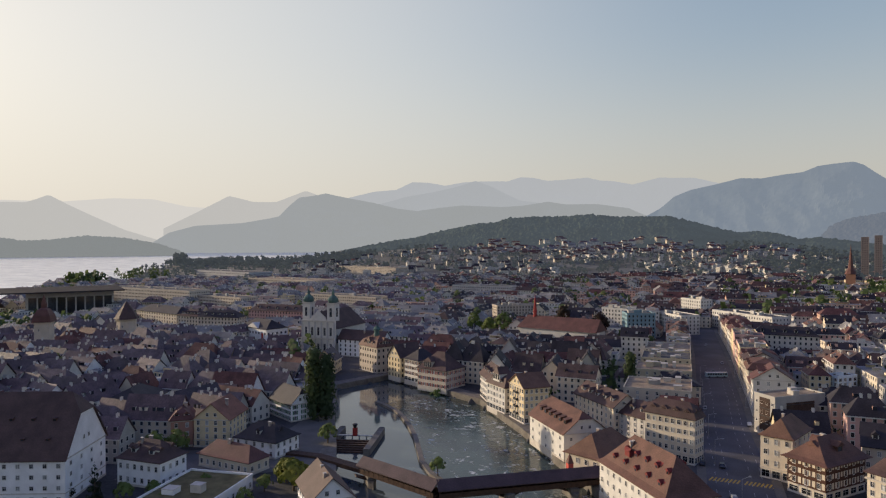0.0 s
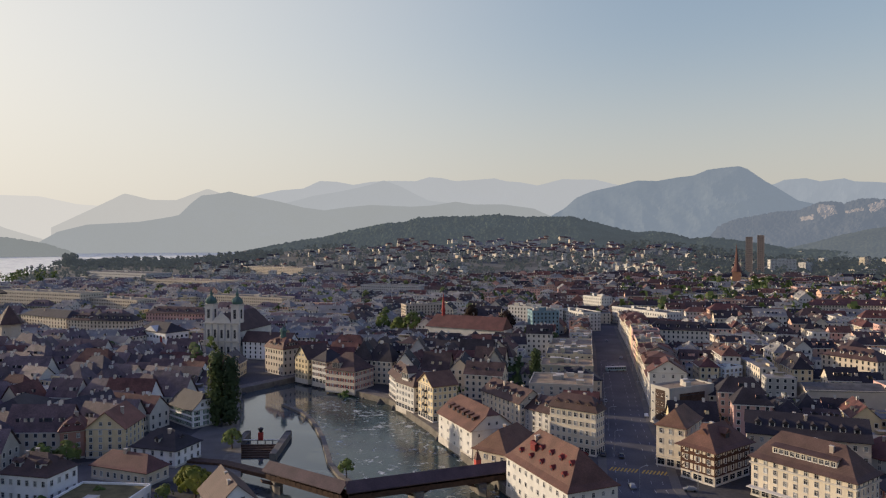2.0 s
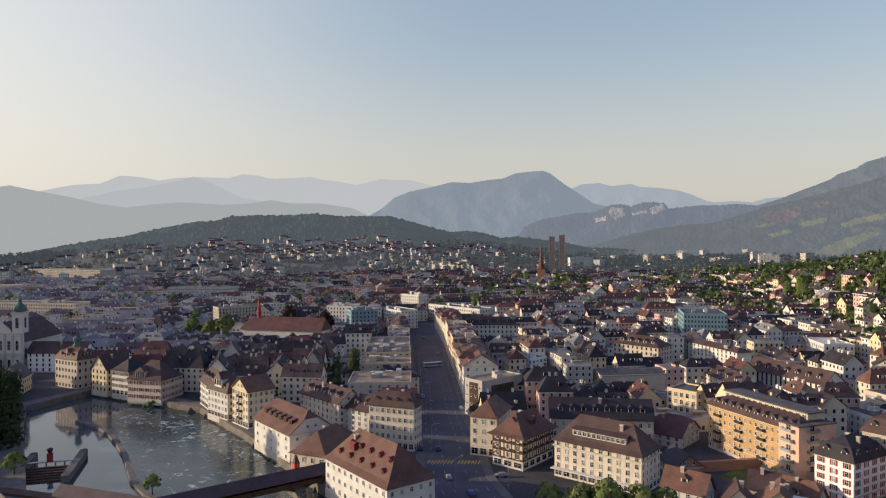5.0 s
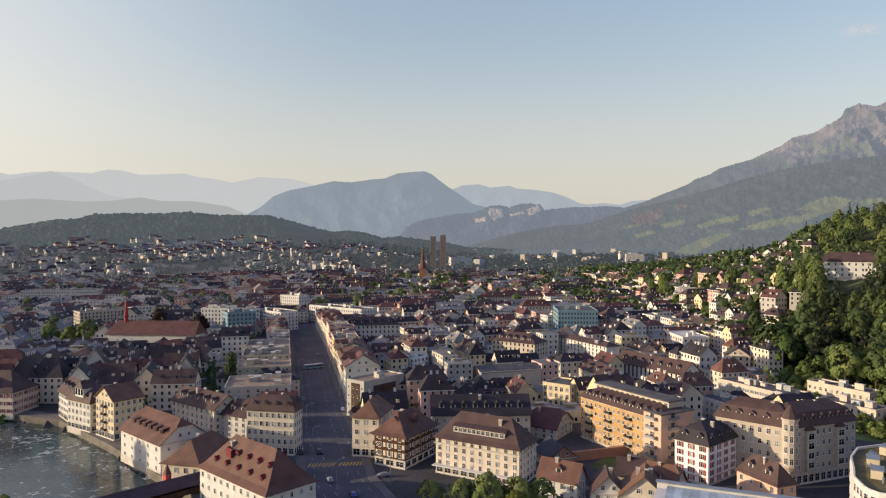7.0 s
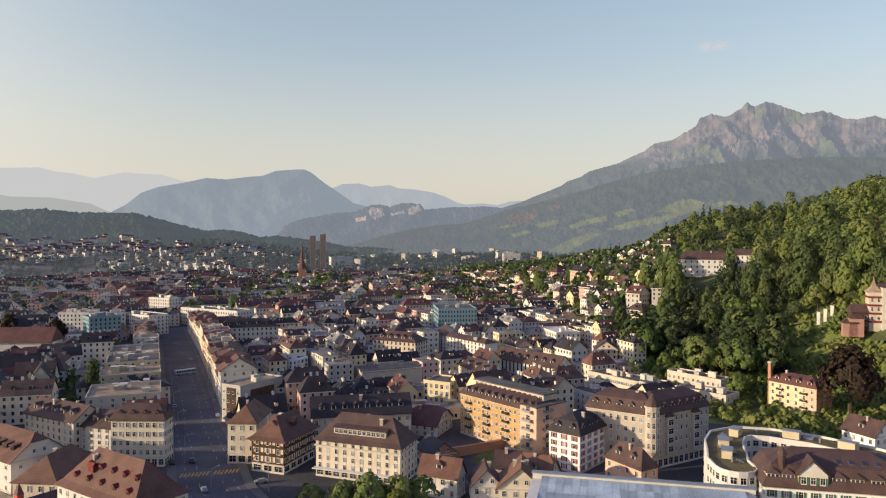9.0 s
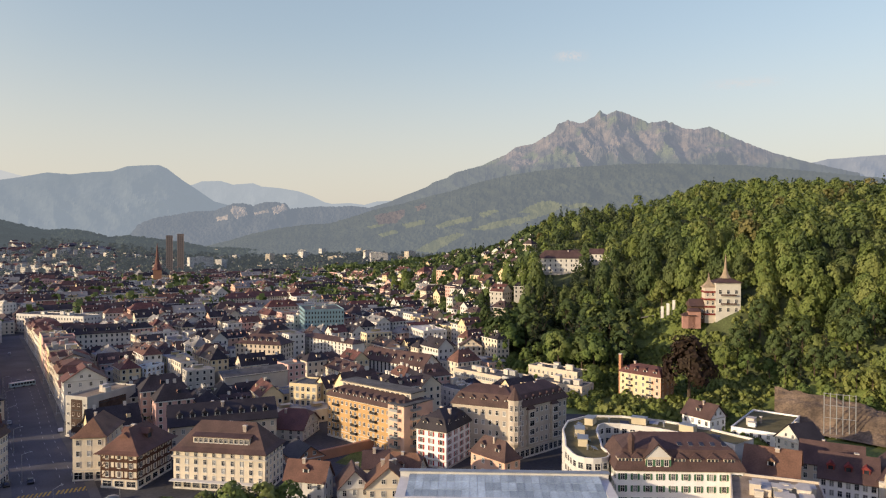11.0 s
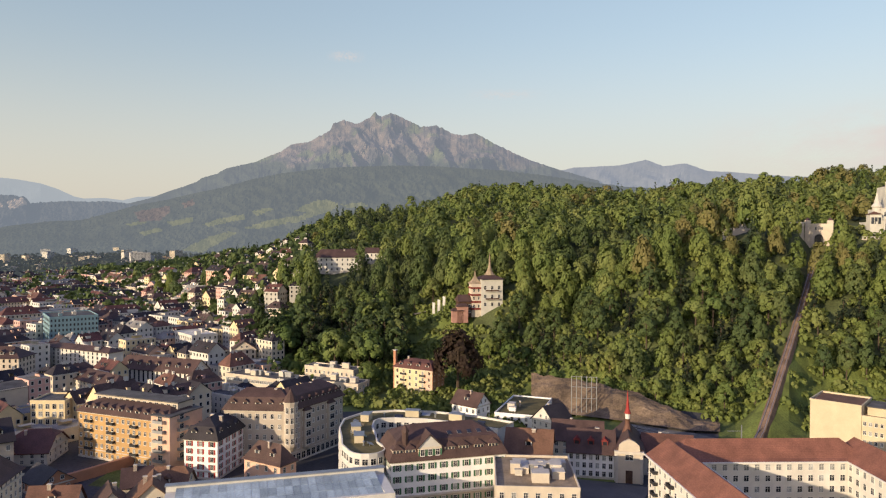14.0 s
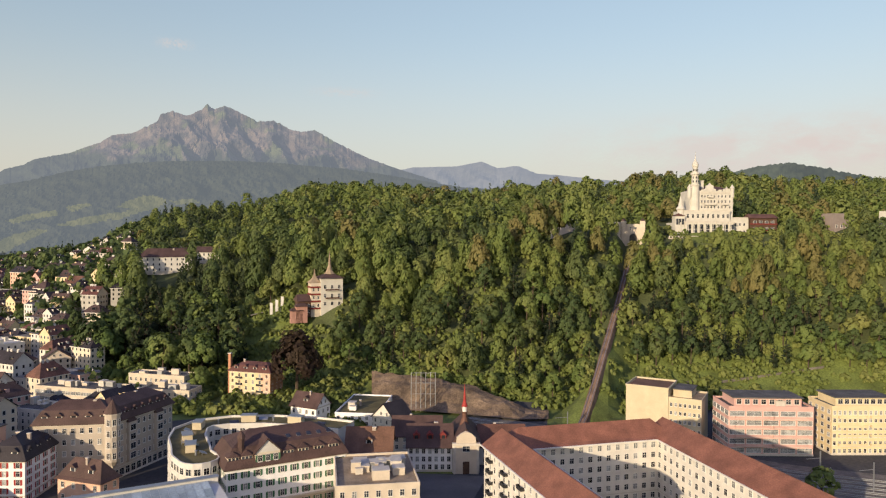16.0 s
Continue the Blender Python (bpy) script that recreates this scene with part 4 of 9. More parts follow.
house("pink stone apartment block in a row", -149.5, 640.2, -21.7, 57.9, 16.0, 16.0, roof='hip', rh=5, wall='pink', tile='brown', floors=5, boxes=0, dormers=5, chimneys=0, name='office_block', category='building')
house("cream corner block with a brown roof", -216.6, 608.2, -24.6, 22.5, 16.0, 15.0, roof='hip', rh=5, wall='cream', tile='brown', floors=5, boxes=0, dormers=5, chimneys=0, name='office_block', category='building')
house("pale stone hotel block with dark roof", -186.7, 589.2, -14.4, 37.2, 14.0, 16.0, roof='hip', rh=5, wall='sand', tile='dark', floors=5, boxes=0, dormers=5, chimneys=0, name='office_block', category='building')
house("long pale commercial block", -161.9, 1607.2, -42.5, 194.2, 40.0, 14.0, roof='flat', wall='sand', tile='felt', floors=4, boxes=5, chimneys=0, name='office_block', category='building')
house("white modern office block", 153.8, 610.4, -39.9, 23.8, 18.0, 20.0, roof='flat', wall='white', tile='felt', floors=6, boxes=5, chimneys=0, name='office_block', category='building')
house("dark blue glass office block", 159.1, 568.6, -1.2, 22.5, 18.0, 20.0, roof='flat', wall='teal', tile='felt', floors=6, boxes=5, chimneys=0, name='office_block', category='building')
house("white office wing with flat roof", 200.9, 599.3, -74.7, 37.9, 18.0, 16.0, roof='flat', wall='white', tile='felt', floors=5, boxes=5, chimneys=0, name='office_block', category='building')
house("slim white apartment tower block", 253.1, 698.0, -68.9, 28.5, 14.0, 20.0, roof='flat', wall='white', tile='felt', floors=6, boxes=5, chimneys=0, name='office_block', category='building')
house("long brown apartment slab block", 71.5, 673.3, 13.2, 45.4, 16.0, 17.0, roof='flat', wall='stone', tile='felt', floors=6, boxes=5, chimneys=0, name='office_block', category='building')
house("glassy commercial block with stepped roof", 58.0, 990.1, -26.5, 86.0, 30.0, 15.0, roof='flat', wall='grey', tile='felt', floors=4, boxes=5, chimneys=0, name='office_block', category='building')
house("long pale apartment row with dark roof", 227.1, 464.0, -25.0, 40.0, 14.0, 17.0, roof='hip', rh=5, wall='pale', tile='dark', floors=5, boxes=0, dormers=5, chimneys=0, name='office_block', category='building')
house("white commercial block with glass front", 266.7, 608.9, -70.3, 70.5, 18.0, 15.0, roof='flat', wall='white', tile='felt', floors=4, boxes=5, chimneys=0, name='office_block', category='building')
house("tan stone block of flats", 275.9, 350.8, -69.1, 31.1, 16.0, 15.0, roof='hip', rh=5, wall='sand', tile='brown', floors=5, boxes=0, dormers=5, chimneys=0, name='office_block', category='building')
house("long row of houses with red roofs", 507.4, 655.6, -12.9, 84.1, 16.0, 12.0, roof='hip', rh=5, wall='cream', tile='red', floors=4, boxes=0, dormers=5, chimneys=0, name='office_block', category='building')


# ---- landmarks ----
def claim(x, y, r):
    FOOTPRINTS.append((x, y, r))


def place_windows(base, face, us, zs, wide, high, shutters=None, name="window"):
    """Windows on a plane: face is (x, y, turn) in the thing's own space."""
    fx, fy, turn = face
    mesh = window_mesh(wide, high, shutters)
    for u in us:
        for z in zs:
            part(name, mesh, base, at=Matrix.Translation((fx, fy, 0)) @ pose(0, 0, 0, 0, 0, turn) @ Matrix.Translation((u, 0, z)))


def church():
    """The twin-towered church by the river."""
    base = root("church", -86.0, 486.5, 0, -23.0, "pale baroque church with twin green onion-domed towers", "church")
    base.scale = (0.87, 0.95, 0.94)
    claim(-76, 502, 34), claim(-70, 464, 15), claim(-90, 456, 14), claim(-62, 450, 13), claim(-76, 440, 12), claim(-56, 436, 10)
    W, grey = WALL["pale"], WALL["grey"]
    s = Shape()
    s.box(-15, -2, -2, 15, 0, 25.5, W)
    part("front", s, base, "pale stone front")
    for x in (-15, -8.6, -3, 3, 8.6, 15):
        s = Shape()
        s.box(x - 0.7, -2.5, -2, x + 0.7, -2.0, 24.6, grey)
        part("pilaster", s, base, "grey stone pilaster")
    for z in (11.8, 24.6):
        s = Shape()
        s.box(-15.6, -2.8, z, 15.6, -2, z + 0.9, TRIM)
        part("cornice", s, base)
    s = Shape()
    s.face([(-8, -2.3, 25.5), (8, -2.3, 25.5), (6.2, -2.3, 28.5), (3, -2.3, 30.6), (0, -2.3, 33.5), (-3, -2.3, 30.6), (-6.2, -2.3, 28.5)], W)
    s.face([(8, -1.5, 25.5), (-8, -1.5, 25.5), (-6.2, -1.5, 28.5), (-3, -1.5, 30.6), (0, -1.5, 33.5), (3, -1.5, 30.6), (6.2, -1.5, 28.5)], W)
    out = [(8, 25.5), (6.2, 28.5), (3, 30.6), (0, 33.5), (-3, 30.6), (-6.2, 28.5), (-8, 25.5)]
    for (ax, az), (bx, bz) in zip(out, out[1:]):
        s.face([(ax, -2.3, az), (ax, -1.5, az), (bx, -1.5, bz), (bx, -2.3, bz)], TRIM)
    part("pediment", s, base)
    for x in (-11.5, 11.5):
        s = Shape()
        s.box(x - 3.4, -1.9, 25.5, x + 3.4, 4.9, 38.5, W)
        s.box(x - 3.9, -2.4, 37.8, x + 3.9, 5.4, 38.8, TRIM)
        tower = part("tower", s, base)
        s = Shape()
        s.rings([(x, 1.5, 38.8, 3.3), (x, 1.5, 39.4, 4.0), (x, 1.5, 40.8, 4.3), (x, 1.5, 42.4, 3.6), (x, 1.5, 43.6, 2.0), (x, 1.5, 44.6, 1.0), (x, 1.5, 46.0, 1.2), (x, 1.5, 47.2, 0.8), (x, 1.5, 48.4, 0.3), (x, 1.5, 51.5, 0.06)], TILE["copper"], 8, math.pi / 8)
        part("dome", s, tower, "green copper onion dome")
        place_windows(base, (0, -1.9, 0), [x], [28.5], 2.2, 6.5)
        place_windows(base, (x + 3.4, 1.5, 90), [0], [28.5], 2.2, 6.5)
    s = Shape()
    s.box(-12, 0, -2, 12, 48, 19, W)
    part("nave", s, base)
    s = Shape()
    p = [(-13, 0, 18.8), (13, 0, 18.8), (13, 48, 18.8), (-13, 48, 18.8), (0, 0, 32), (0, 42, 32)]
    s.hull(p, [(0, 1, 4), (1, 2, 5, 4), (3, 0, 4, 5), (2, 3, 5), (3, 2, 1, 0)], TILE["brown"])
    part("roof", s, base)
    place_windows(base, (0, -2.0, 0), (-11.5, -5.8, 0, 5.8, 11.5), (2.5, 14.5), 2.0, 6.0)
    place_windows(base, (12, 24, 90), (-18, -10, -2, 6, 14), (8,), 2.0, 6.5)


church()


def round_tower(label, x, y, r, h, tip, wall, tile, n, helm=False):
    base = root("tower", x, y, 0, 10, label, "tower")
    claim(x, y, r + 2)
    s = Shape()
    s.rings([(0, 0, -2, r * 1.05), (0, 0, h - 2, r), (0, 0, h - 1.5, r * 1.06), (0, 0, h, r * 1.06)], WALL[wall], n, math.pi / n)
    part("wall", s, base)
    s = Shape()
    prof = [(0, 0, h - 0.3, r * 1.3), (0, 0, h + tip * 0.3, r * 0.95), (0, 0, h + tip, 0.1)]
    if helm:
        prof = [(0, 0, h - 0.3, r * 1.3), (0, 0, h + tip * 0.22, r * 1.1), (0, 0, h + tip * 0.42, r * 0.7), (0, 0, h + tip * 0.5, r * 0.3), (0, 0, h + tip * 0.62, r * 0.32), (0, 0, h + tip, 0.06)]
    s.rings(prof, TILE[tile], n, math.pi / n)
    part("roof", s, base)
    for k in range(3):
        a = 200 + 40 * k
        part("window", window_mesh(0.8, 1.4, None), base, at=pose(0, 0, h - 6, 0, 0, a + 70) @ Matrix.Translation((0, -r - 0.05, 0)))
    return base


round_tower("octagonal grey stone water tower with a brown pointed roof", -224.2, 494.1, 6.6, 25, 12, "sand", "brown", 8)
round_tower("square stone town hall tower with a dark red helm roof", -262.5, 459.0, 6.4, 27, 18, "sand", "red", 4, True)


def covered_bridge():
    """The roofed wooden bridge in two straight stretches on stone piers."""
    base = root("covered_bridge", 0, 0, 0, 0, "old covered wooden bridge with a brown tiled roof on stone piers", "bridge")
    line = [(-27, 238), (-1.7, 214.5), (60, 229.5)]
    claim(-15, 226, 14), claim(22, 220, 14), claim(45, 225, 10)
    for (ax, ay), (bx, by) in zip(line, line[1:]):
        a, b = Vector((ax, ay, 0)), Vector((bx, by, 0))
        d = (b - a).normalized()
        n = Vector((-d.y, d.x, 0))
        L = (b - a).length
        up = Vector((0, 0, 1))

        def P(u, v, z):
            return tuple(a + d * u + n * v + up * z)
        s = Shape()
        for v0, v1, z0, z1 in ((-2.3, 2.3, 0.6, 1.1), (-2.4, -2.2, 1.1, 2.3), (2.2, 2.4, 1.1, 2.3)):
            p = [P(0, v0, z0), P(L, v0, z0), P(L, v1, z0), P(0, v1, z0), P(0, v0, z1), P(L, v0, z1), P(L, v1, z1), P(0, v1, z1)]
            s.hull(p, [(3, 2, 1, 0), (4, 5, 6, 7), (0, 1, 5, 4), (1, 2, 6, 5), (2, 3, 7, 6), (3, 0, 4, 7)], WOOD)
        part("deck", s, base, "dark timber deck with closed parapets")
        s = Shape()
        e0, e1 = -0.6, L + 0.6
        p = [P(e0, -3.4, 3.5), P(e1, -3.4, 3.5), P(e1, 0, 6.1), P(e0, 0, 6.1), P(e0, 3.4, 3.5), P(e1, 3.4, 3.5), P(e0, -3.4, 3.25), P(e1, -3.4, 3.25), P(e1, 0, 5.85), P(e0, 0, 5.85), P(e0, 3.4, 3.25), P(e1, 3.4, 3.25)]
        s.hull(p, [(0, 1, 2, 3), (3, 2, 5, 4), (6, 9, 8, 7), (9, 10, 11, 8), (0, 6, 7, 1), (4, 5, 11, 10), (0, 3, 9, 6), (3, 4, 10, 9), (1, 7, 8, 2), (2, 8, 11, 5)], TILE["plum"])
        part("roof", s, base)
        for k in range(int(L / 2.4) + 1):
            for v in (-2.25, 2.25):
                u = min(k * 2.4, L - 0.2)
                q = Shape()
                q.beam(P(u, v, 1.1), P(u, v, 3.6), 0.22, 0.22, WOOD)
                part("post", q, base)
    for x, y, r in ((-25, 236, 18), (-2, 214.8, 40), (20, 220, 15), (41, 224.8, 15)):
        s = Shape()
        s.box(-1.4, -3.6, -9, 1.4, 3.6, 0.6, STONE)
        s.hull([(-1.4, -3.6, -9), (1.4, -3.6, -9), (0, -6, -9), (-1.4, -3.6, -0.5), (1.4, -3.6, -0.5), (0, -5.6, -0.5)], [(0, 2, 5, 3), (2, 1, 4, 5), (3, 5, 4)], STONE)
        part("pier", s, base, at=pose(x, y, 0, 0, 0, r))
        for sg in (-1, 1):
            s = Shape()
            dx, dy = math.cos(radians(r)), math.sin(radians(r))
            s.beam((x, y, -1.5), (x + sg * dx * 5, y + sg * dy * 5, 0.4), 3.0, 0.4, WOOD)
            part("brace", s, base)
    # little roof turret over the middle pier
    s = Shape()
    s.box(-0.9, -0.9, 4.5, 0.9, 0.9, 7.4, WALL["red"])
    s.rings([(0, 0, 7.4, 1.4), (0, 0, 10.6, 0.05)], TILE["red"], 4, math.pi / 4)
    part("chapel_turret", s, base, at=pose(41, 226, 0, 0, 0, 15))


covered_bridge()
strip("walkway", [(-68, 264), (-46, 256), (-26, 240)], 4.0, -0.5, 0.9, WOOD, "open timber approach to the covered bridge", "walkway")
strip("weir_1", [(-34, 354), (-28, 345), (-22.5, 335), (-18.5, 323), (-15, 308), (-12, 292), (-10, 276), (-8, 258), (-4, 244), (0, 236)], 1.9, -9, -1.9, STONE, "long curved stone weir wall in the river", "weir")
flat("flowing_water", [(-30, 352), (-24, 341), (-18, 325), (-13.5, 305), (-10, 285), (-7, 262), (-1, 238), (0, 200), (60, 200), (44, 250), (36, 292), (21, 346), (-2, 378), (-14, 368)], -2.9, FLOW, "green rippled river water below the weir", "river")
flat("rapids", [(-20, 356), (-8, 362), (4, 352), (16, 336), (26, 312), (33, 290), (37, 268), (28, 262), (22, 280), (14, 302), (4, 326), (-8, 342), (-18, 348)], -2.84, RAPID, "fast river water with white foam", "rapids")


def needle_dam():
    base = root("needle_dam", -36, 283, -3, -6, "timber needle dam with steps between two stone abutments", "dam")
    for x in (-9, 8):
        s = Shape()
        s.box(x - 1.3, -15, -6, x + 1.3, 16, 2.6, STONE)
        s.rings([(x, 16, -6, 1.3), (x, 16, 2.6, 1.3)], STONE, 8)
        part("abutment", s, base)
    for k in range(6):
        s = Shape()
        s.box(-7.7, -12 + k * 2.2, -2, 6.7, -10.8 + k * 2.2, 0.5 + 0.25 * k, WOOD)
        part("step_beam", s, base)
    s = Shape()
    s.box(-7.7, 3, 2.3, 6.7, 4.4, 2.6, METAL)
    for x in (-5, -2, 1, 4):
        s.box(x - 0.1, 3, -3, x + 0.1, 4.4, 2.3, METAL)
    part("footbridge", s, base)
    s = Shape()
    s.box(-1.6, 2.6, 2.6, 0.2, 4.2, 5.6, SHUTTER["red"])
    s.rings([(-0.7, 3.4, 5.6, 0.5), (-0.7, 3.4, 7.2, 1.2), (-0.7, 3.4, 7.6, 0.3)], DARK, 8)
    part("winch_house", s, base, "small red winch housing")


needle_dam()


def castle():
    """The white hilltop castle hotel."""
    x, y = 505.6, -129.8
    z = 84.5
    base = root("castle", x, y, z, -104.4 + 22, "bright white castle hotel with a tall slender tower on a terrace", "castle")
    claim(x, y, 45)
    W = WALL["castle"]
    s = Shape()
    s.box(-15, -8, 6, 15, 9, 28, W)
    for k in range(-15, 13, 4):
        s.box(k, -8.3, 27.2, k + 2.2, -7.3, 28.8, W)
    for z in (19.4, 26.4):
        s.box(-15.4, -8.4, z, 15.4, -8, z + 0.5, TRIM)
    part("main_block", s, base)
    for u, half, peak, deep in ((-1.2, 4.2, 33.4, 1.6), (10.5, 2.4, 31.0, 1.2)):
        s = Shape()
        ring = [(-half, 28), (half, 28), (half, 29.2), (half * 0.62, 29.6), (half * 0.62, peak - 2.0), (half * 0.25, peak - 1.4), (0, peak), (-half * 0.25, peak - 1.4), (-half * 0.62, peak - 2.0), (-half * 0.62, 29.6), (-half, 29.2)]
        n = len(ring)
        s.hull([(u + p, -8.5, q) for p, q in ring] + [(u + p, -8.5 + deep, q) for p, q in ring], [tuple(range(n)), tuple(range(2 * n - 1, n - 1, -1))] + [((k + 1) % n, k, n + k, n + (k + 1) % n) for k in range(n)], W)
        part("stepped_gable", s, base)
    s = Shape()
    s.rings([(0, 0, 6, 3.0), (0, 0, 31.0, 2.9), (0, 0, 31.4, 3.5), (0, 0, 32.4, 3.5), (0, 0, 32.6, 2.4), (0, 0, 38.6, 2.3), (0, 0, 39.0, 3.1), (0, 0, 40.4, 3.1), (0, 0, 40.6, 1.8), (0, 0, 44.0, 1.7), (0, 0, 44.5, 2.1), (0, 0, 46.0, 2.2), (0, 0, 47.6, 1.6), (0, 0, 48.8, 0.7), (0, 0, 50.2, 0.25), (0, 0, 55.0, 0.05)], W, 12)
    part("tall_tower", s, base, at=Matrix.Translation((-11, -7, 0)))
    for z in (33.6, 36.2, 41.4):
        for turn in (-50, 0, 50):
            s = Shape()
            s.box(-0.35, -2.55 if z < 40 else -1.95, z, 0.35, -2.2 if z < 40 else -1.6, z + 1.5, GLASS)
            part("window", s, base, "slit window of the tower", at=Matrix.Translation((-11, -7, 0)) @ pose(0, 0, 0, 0, 0, turn))
    s = Shape()
    s.hull([(-14, -7, 28), (14, -7, 28), (14, 8, 28), (-14, 8, 28), (-9, 0, 31.4), (10, 0, 31.4)], [(0, 1, 5, 4), (2, 3, 4, 5), (1, 2, 5), (3, 0, 4)], TILE["brown"])
    part("roof", s, base)
    s = Shape()
    s.box(-5.6, -3.0, 28, -3.4, -0.8, 35.0, W)
    s.box(-5.8, -3.2, 35.0, -3.2, -0.6, 35.5, TRIM)
    part("chimney", s, base)
    for u in (14.6, -15.0):
        s = Shape()
        s.rings([(0, 0, 22, 0.6), (0, 0, 24, 1.4), (0, 0, 29.6, 1.4), (0, 0, 30.0, 1.7), (0, 0, 32.6, 0.1)], W, 8)
        part("corner_turret", s, base, at=Matrix.Translation((u, -7.6, 0)))
    s = Shape()
    s.rings([(0, 0, 0, 2.6), (0, 0, 14.6, 2.5), (0, 0, 15.0, 3.0), (0, 0, 15.8, 3.0), (0, 0, 17.5, 1.7), (0, 0, 24.5, 0.1)], W, 10)
    part("spire_turret", s, base, at=Matrix.Translation((-21.5, -9, 0)))
    # the glazed terrace storeys below
    s = Shape()
    s.box(-25, -14, -6, 13, 9, 6, W)
    s.box(-26, -14.4, 6, 14, -8, 6.7, TRIM)
    s.box(-20, -11.5, 6.7, 11.5, 9, 14.0, W)
    s.box(-20.4, -11.9, 14.0, 11.9, -8, 14.5, TRIM)
    for k in range(9):
        s.box(-24 + k * 4.2, -15.0, -6, -23 + k * 4.2, -14, 6, W)
    part("arcade", s, base, "white glazed terrace arcade")
    s = Shape()
    s.box(-27, -14.5, -6, -20.6, -8, 10.4, W)
    part("corner_bay", s, base)
    s = Shape()
    s.hull([(-27.6, -15.1, 10.4), (-20.0, -15.1, 10.4), (-20.0, -7.4, 10.4), (-27.6, -7.4, 10.4), (-23.8, -11.2, 12.4)], [(0, 1, 4), (1, 2, 4), (2, 3, 4), (3, 0, 4), (3, 2, 1, 0)], TILE["rust"])
    part("bay_roof", s, base, "small red tiled bay roof")
    for k in range(3):
        s = Shape()
        s.box(-26.4 + k * 1.9, -14.7, 4.6, -24.9 + k * 1.9, -14.45, 8.6, GLASS)
        part("window", s, base)
    for k in range(8):
        s = Shape()
        s.box(-19.6 + k * 4.2, -14.12, -4.6, -16.0 + k * 4.2, -13.9, 4.8, GLASS)
        s.box(-17.9 + k * 4.2, -14.2, -4.6, -17.7 + k * 4.2, -14.12, 4.8, FRAME)
        s.box(-19.6 + k * 4.2, -14.2, 1.4, -16.0 + k * 4.2, -14.12, 1.6, FRAME)
        part("window", s, base, "tall glazed arcade window")
    s = Shape()
    for k in range(20):
        s.box(-25.6 + k * 2.0, -14.3, 6.7, -25.3 + k * 2.0, -14.1, 7.7, W)
    s.box(-26, -14.3, 7.7, 14, -14.05, 7.9, W)
    part("balustrade", s, base)
    for u, z, wide in ((-1, 18.6, 8), (-1, 23.6, 4), (9, 18.6, 4.5)):
        s = Shape()
        s.box(u - wide / 2, -9.8, z - 0.3, u + wide / 2, -8, z, TRIM)
        s.box(u - wide / 2, -9.8, z, u + wide / 2, -9.6, z + 0.9, W)
        part("balcony", s, base)
    place_windows(base, (0, -11.5, 0), (-17.5, -14.0, -10.5, -7.0, -3.5, 0.0, 3.5, 7.0, 10.0), (9.2,), 1.5, 2.6)
    place_windows(base, (0, -8, 0), (-6.6, -4.4, -2.2, 0.0, 2.2, 5.0, 7.4, 9.8, 12.8), (16.0, 19.8, 23.4), 1.05, 1.7)
    place_windows(base, (15, 0, 90), (-4, 0, 4), (9.4, 13.4, 17.4, 21.6), 1.05, 1.7)
    s = Shape()
    s.box(-34, -22, -16, 26, -14.2, -4.4, WALL["stone"])
    for k in range(28):
        s.box(-33.8 + k * 2.14, -22, -4.4, -33.2 + k * 2.14, -21.6, -3.4, W)
    s.box(-34, -22, -3.4, 26, -21.6, -3.1, W)
    part("terrace", s, base, "stone terrace with a white balustrade")
    s = Shape()
    s.box(15.2, -6, -6, 27, 8, 9.5, W)
    s.box(15.2, -6.3, 9.5, 27.4, 8.3, 10.0, TRIM)
    part("side_wing", s, base)
    place_windows(base, (0, -6, 0), (18, 21, 24), (-1.0, 4.2), 1.2, 1.8)
    annex = root("restaurant_pavilion", 508, -166.5, 88, -85, "dark red timber pavilion with pale windows beside the castle", "pavilion")
    s = Shape()
    s.box(-9, -6, -8, 9, 6, 6, WOOD)
    s.box(-9.3, -6.6, -2.9, 9.3, -6, -2.2, DORMER_RED)
    s.box(-9.3, -6.6, 1.6, 9.3, -6, 2.3, DORMER_RED)
    s.hull([(-10, -7, 6), (10, -7, 6), (10, 7, 6), (-10, 7, 6), (-9, 0, 9), (9, 0, 9)], [(0, 1, 5, 4), (2, 3, 4, 5), (1, 2, 5), (3, 0, 4), (3, 2, 1, 0)], TILE["rust"])
    part("body", s, annex)
    place_windows(annex, (0, -6, 0), (-6, -2, 2, 6), (-2.5, 2), 2.0, 2.2)
    top = root("funicular_station", 500, -79, 83, -98, "sand-coloured station gatehouse with two stubby corner towers", "station")
    s = Shape()
    s.box(-6.5, -4, -12, 6.5, 7, 6.5, WALL["sand"])
    for u in (-8, 4.6):
        s.box(u, -4.6, -12, u + 3.4, 0, 8.6, WALL["sand"])
        s.box(u - 0.2, -4.8, 7.2, u + 3.6, 0.2, 7.6, TRIM)
    part("body", s, top)
    # a dark panel stands in for the shade inside the track's archway
    s = Shape()
    s.box(-2.4, -4.15, -12, 2.4, -3.9, -2.6, DARK)
    s.hull([(2.4 * math.cos(math.pi * k / 8), -4.15, -2.6 + 2.4 * math.sin(math.pi * k / 8)) for k in range(9)], [tuple(range(9))], DARK)
    part("arch", s, top, "dark arched panel for the shaded track opening")
    for k in (-6.3, 6.3):
        s = Shape()
        s.rings([(k, -2.3, 8.6, 2.9), (k, -2.3, 10.4, 0.1)], TILE["brown"], 4, math.pi / 4)
        part("roof", s, top)
    place_windows(top, (0, -4, 0), (-1.8, 1.8), (2.6,), 1.0, 1.8)
    deck = root("terrace_wall", 498, -46, 86.5, -98, "long sand-coloured terrace wall below the woods", "wall")
    s = Shape()
    s.box(-24, -1, -10, 24, 4, 3.2, WALL["sand"])
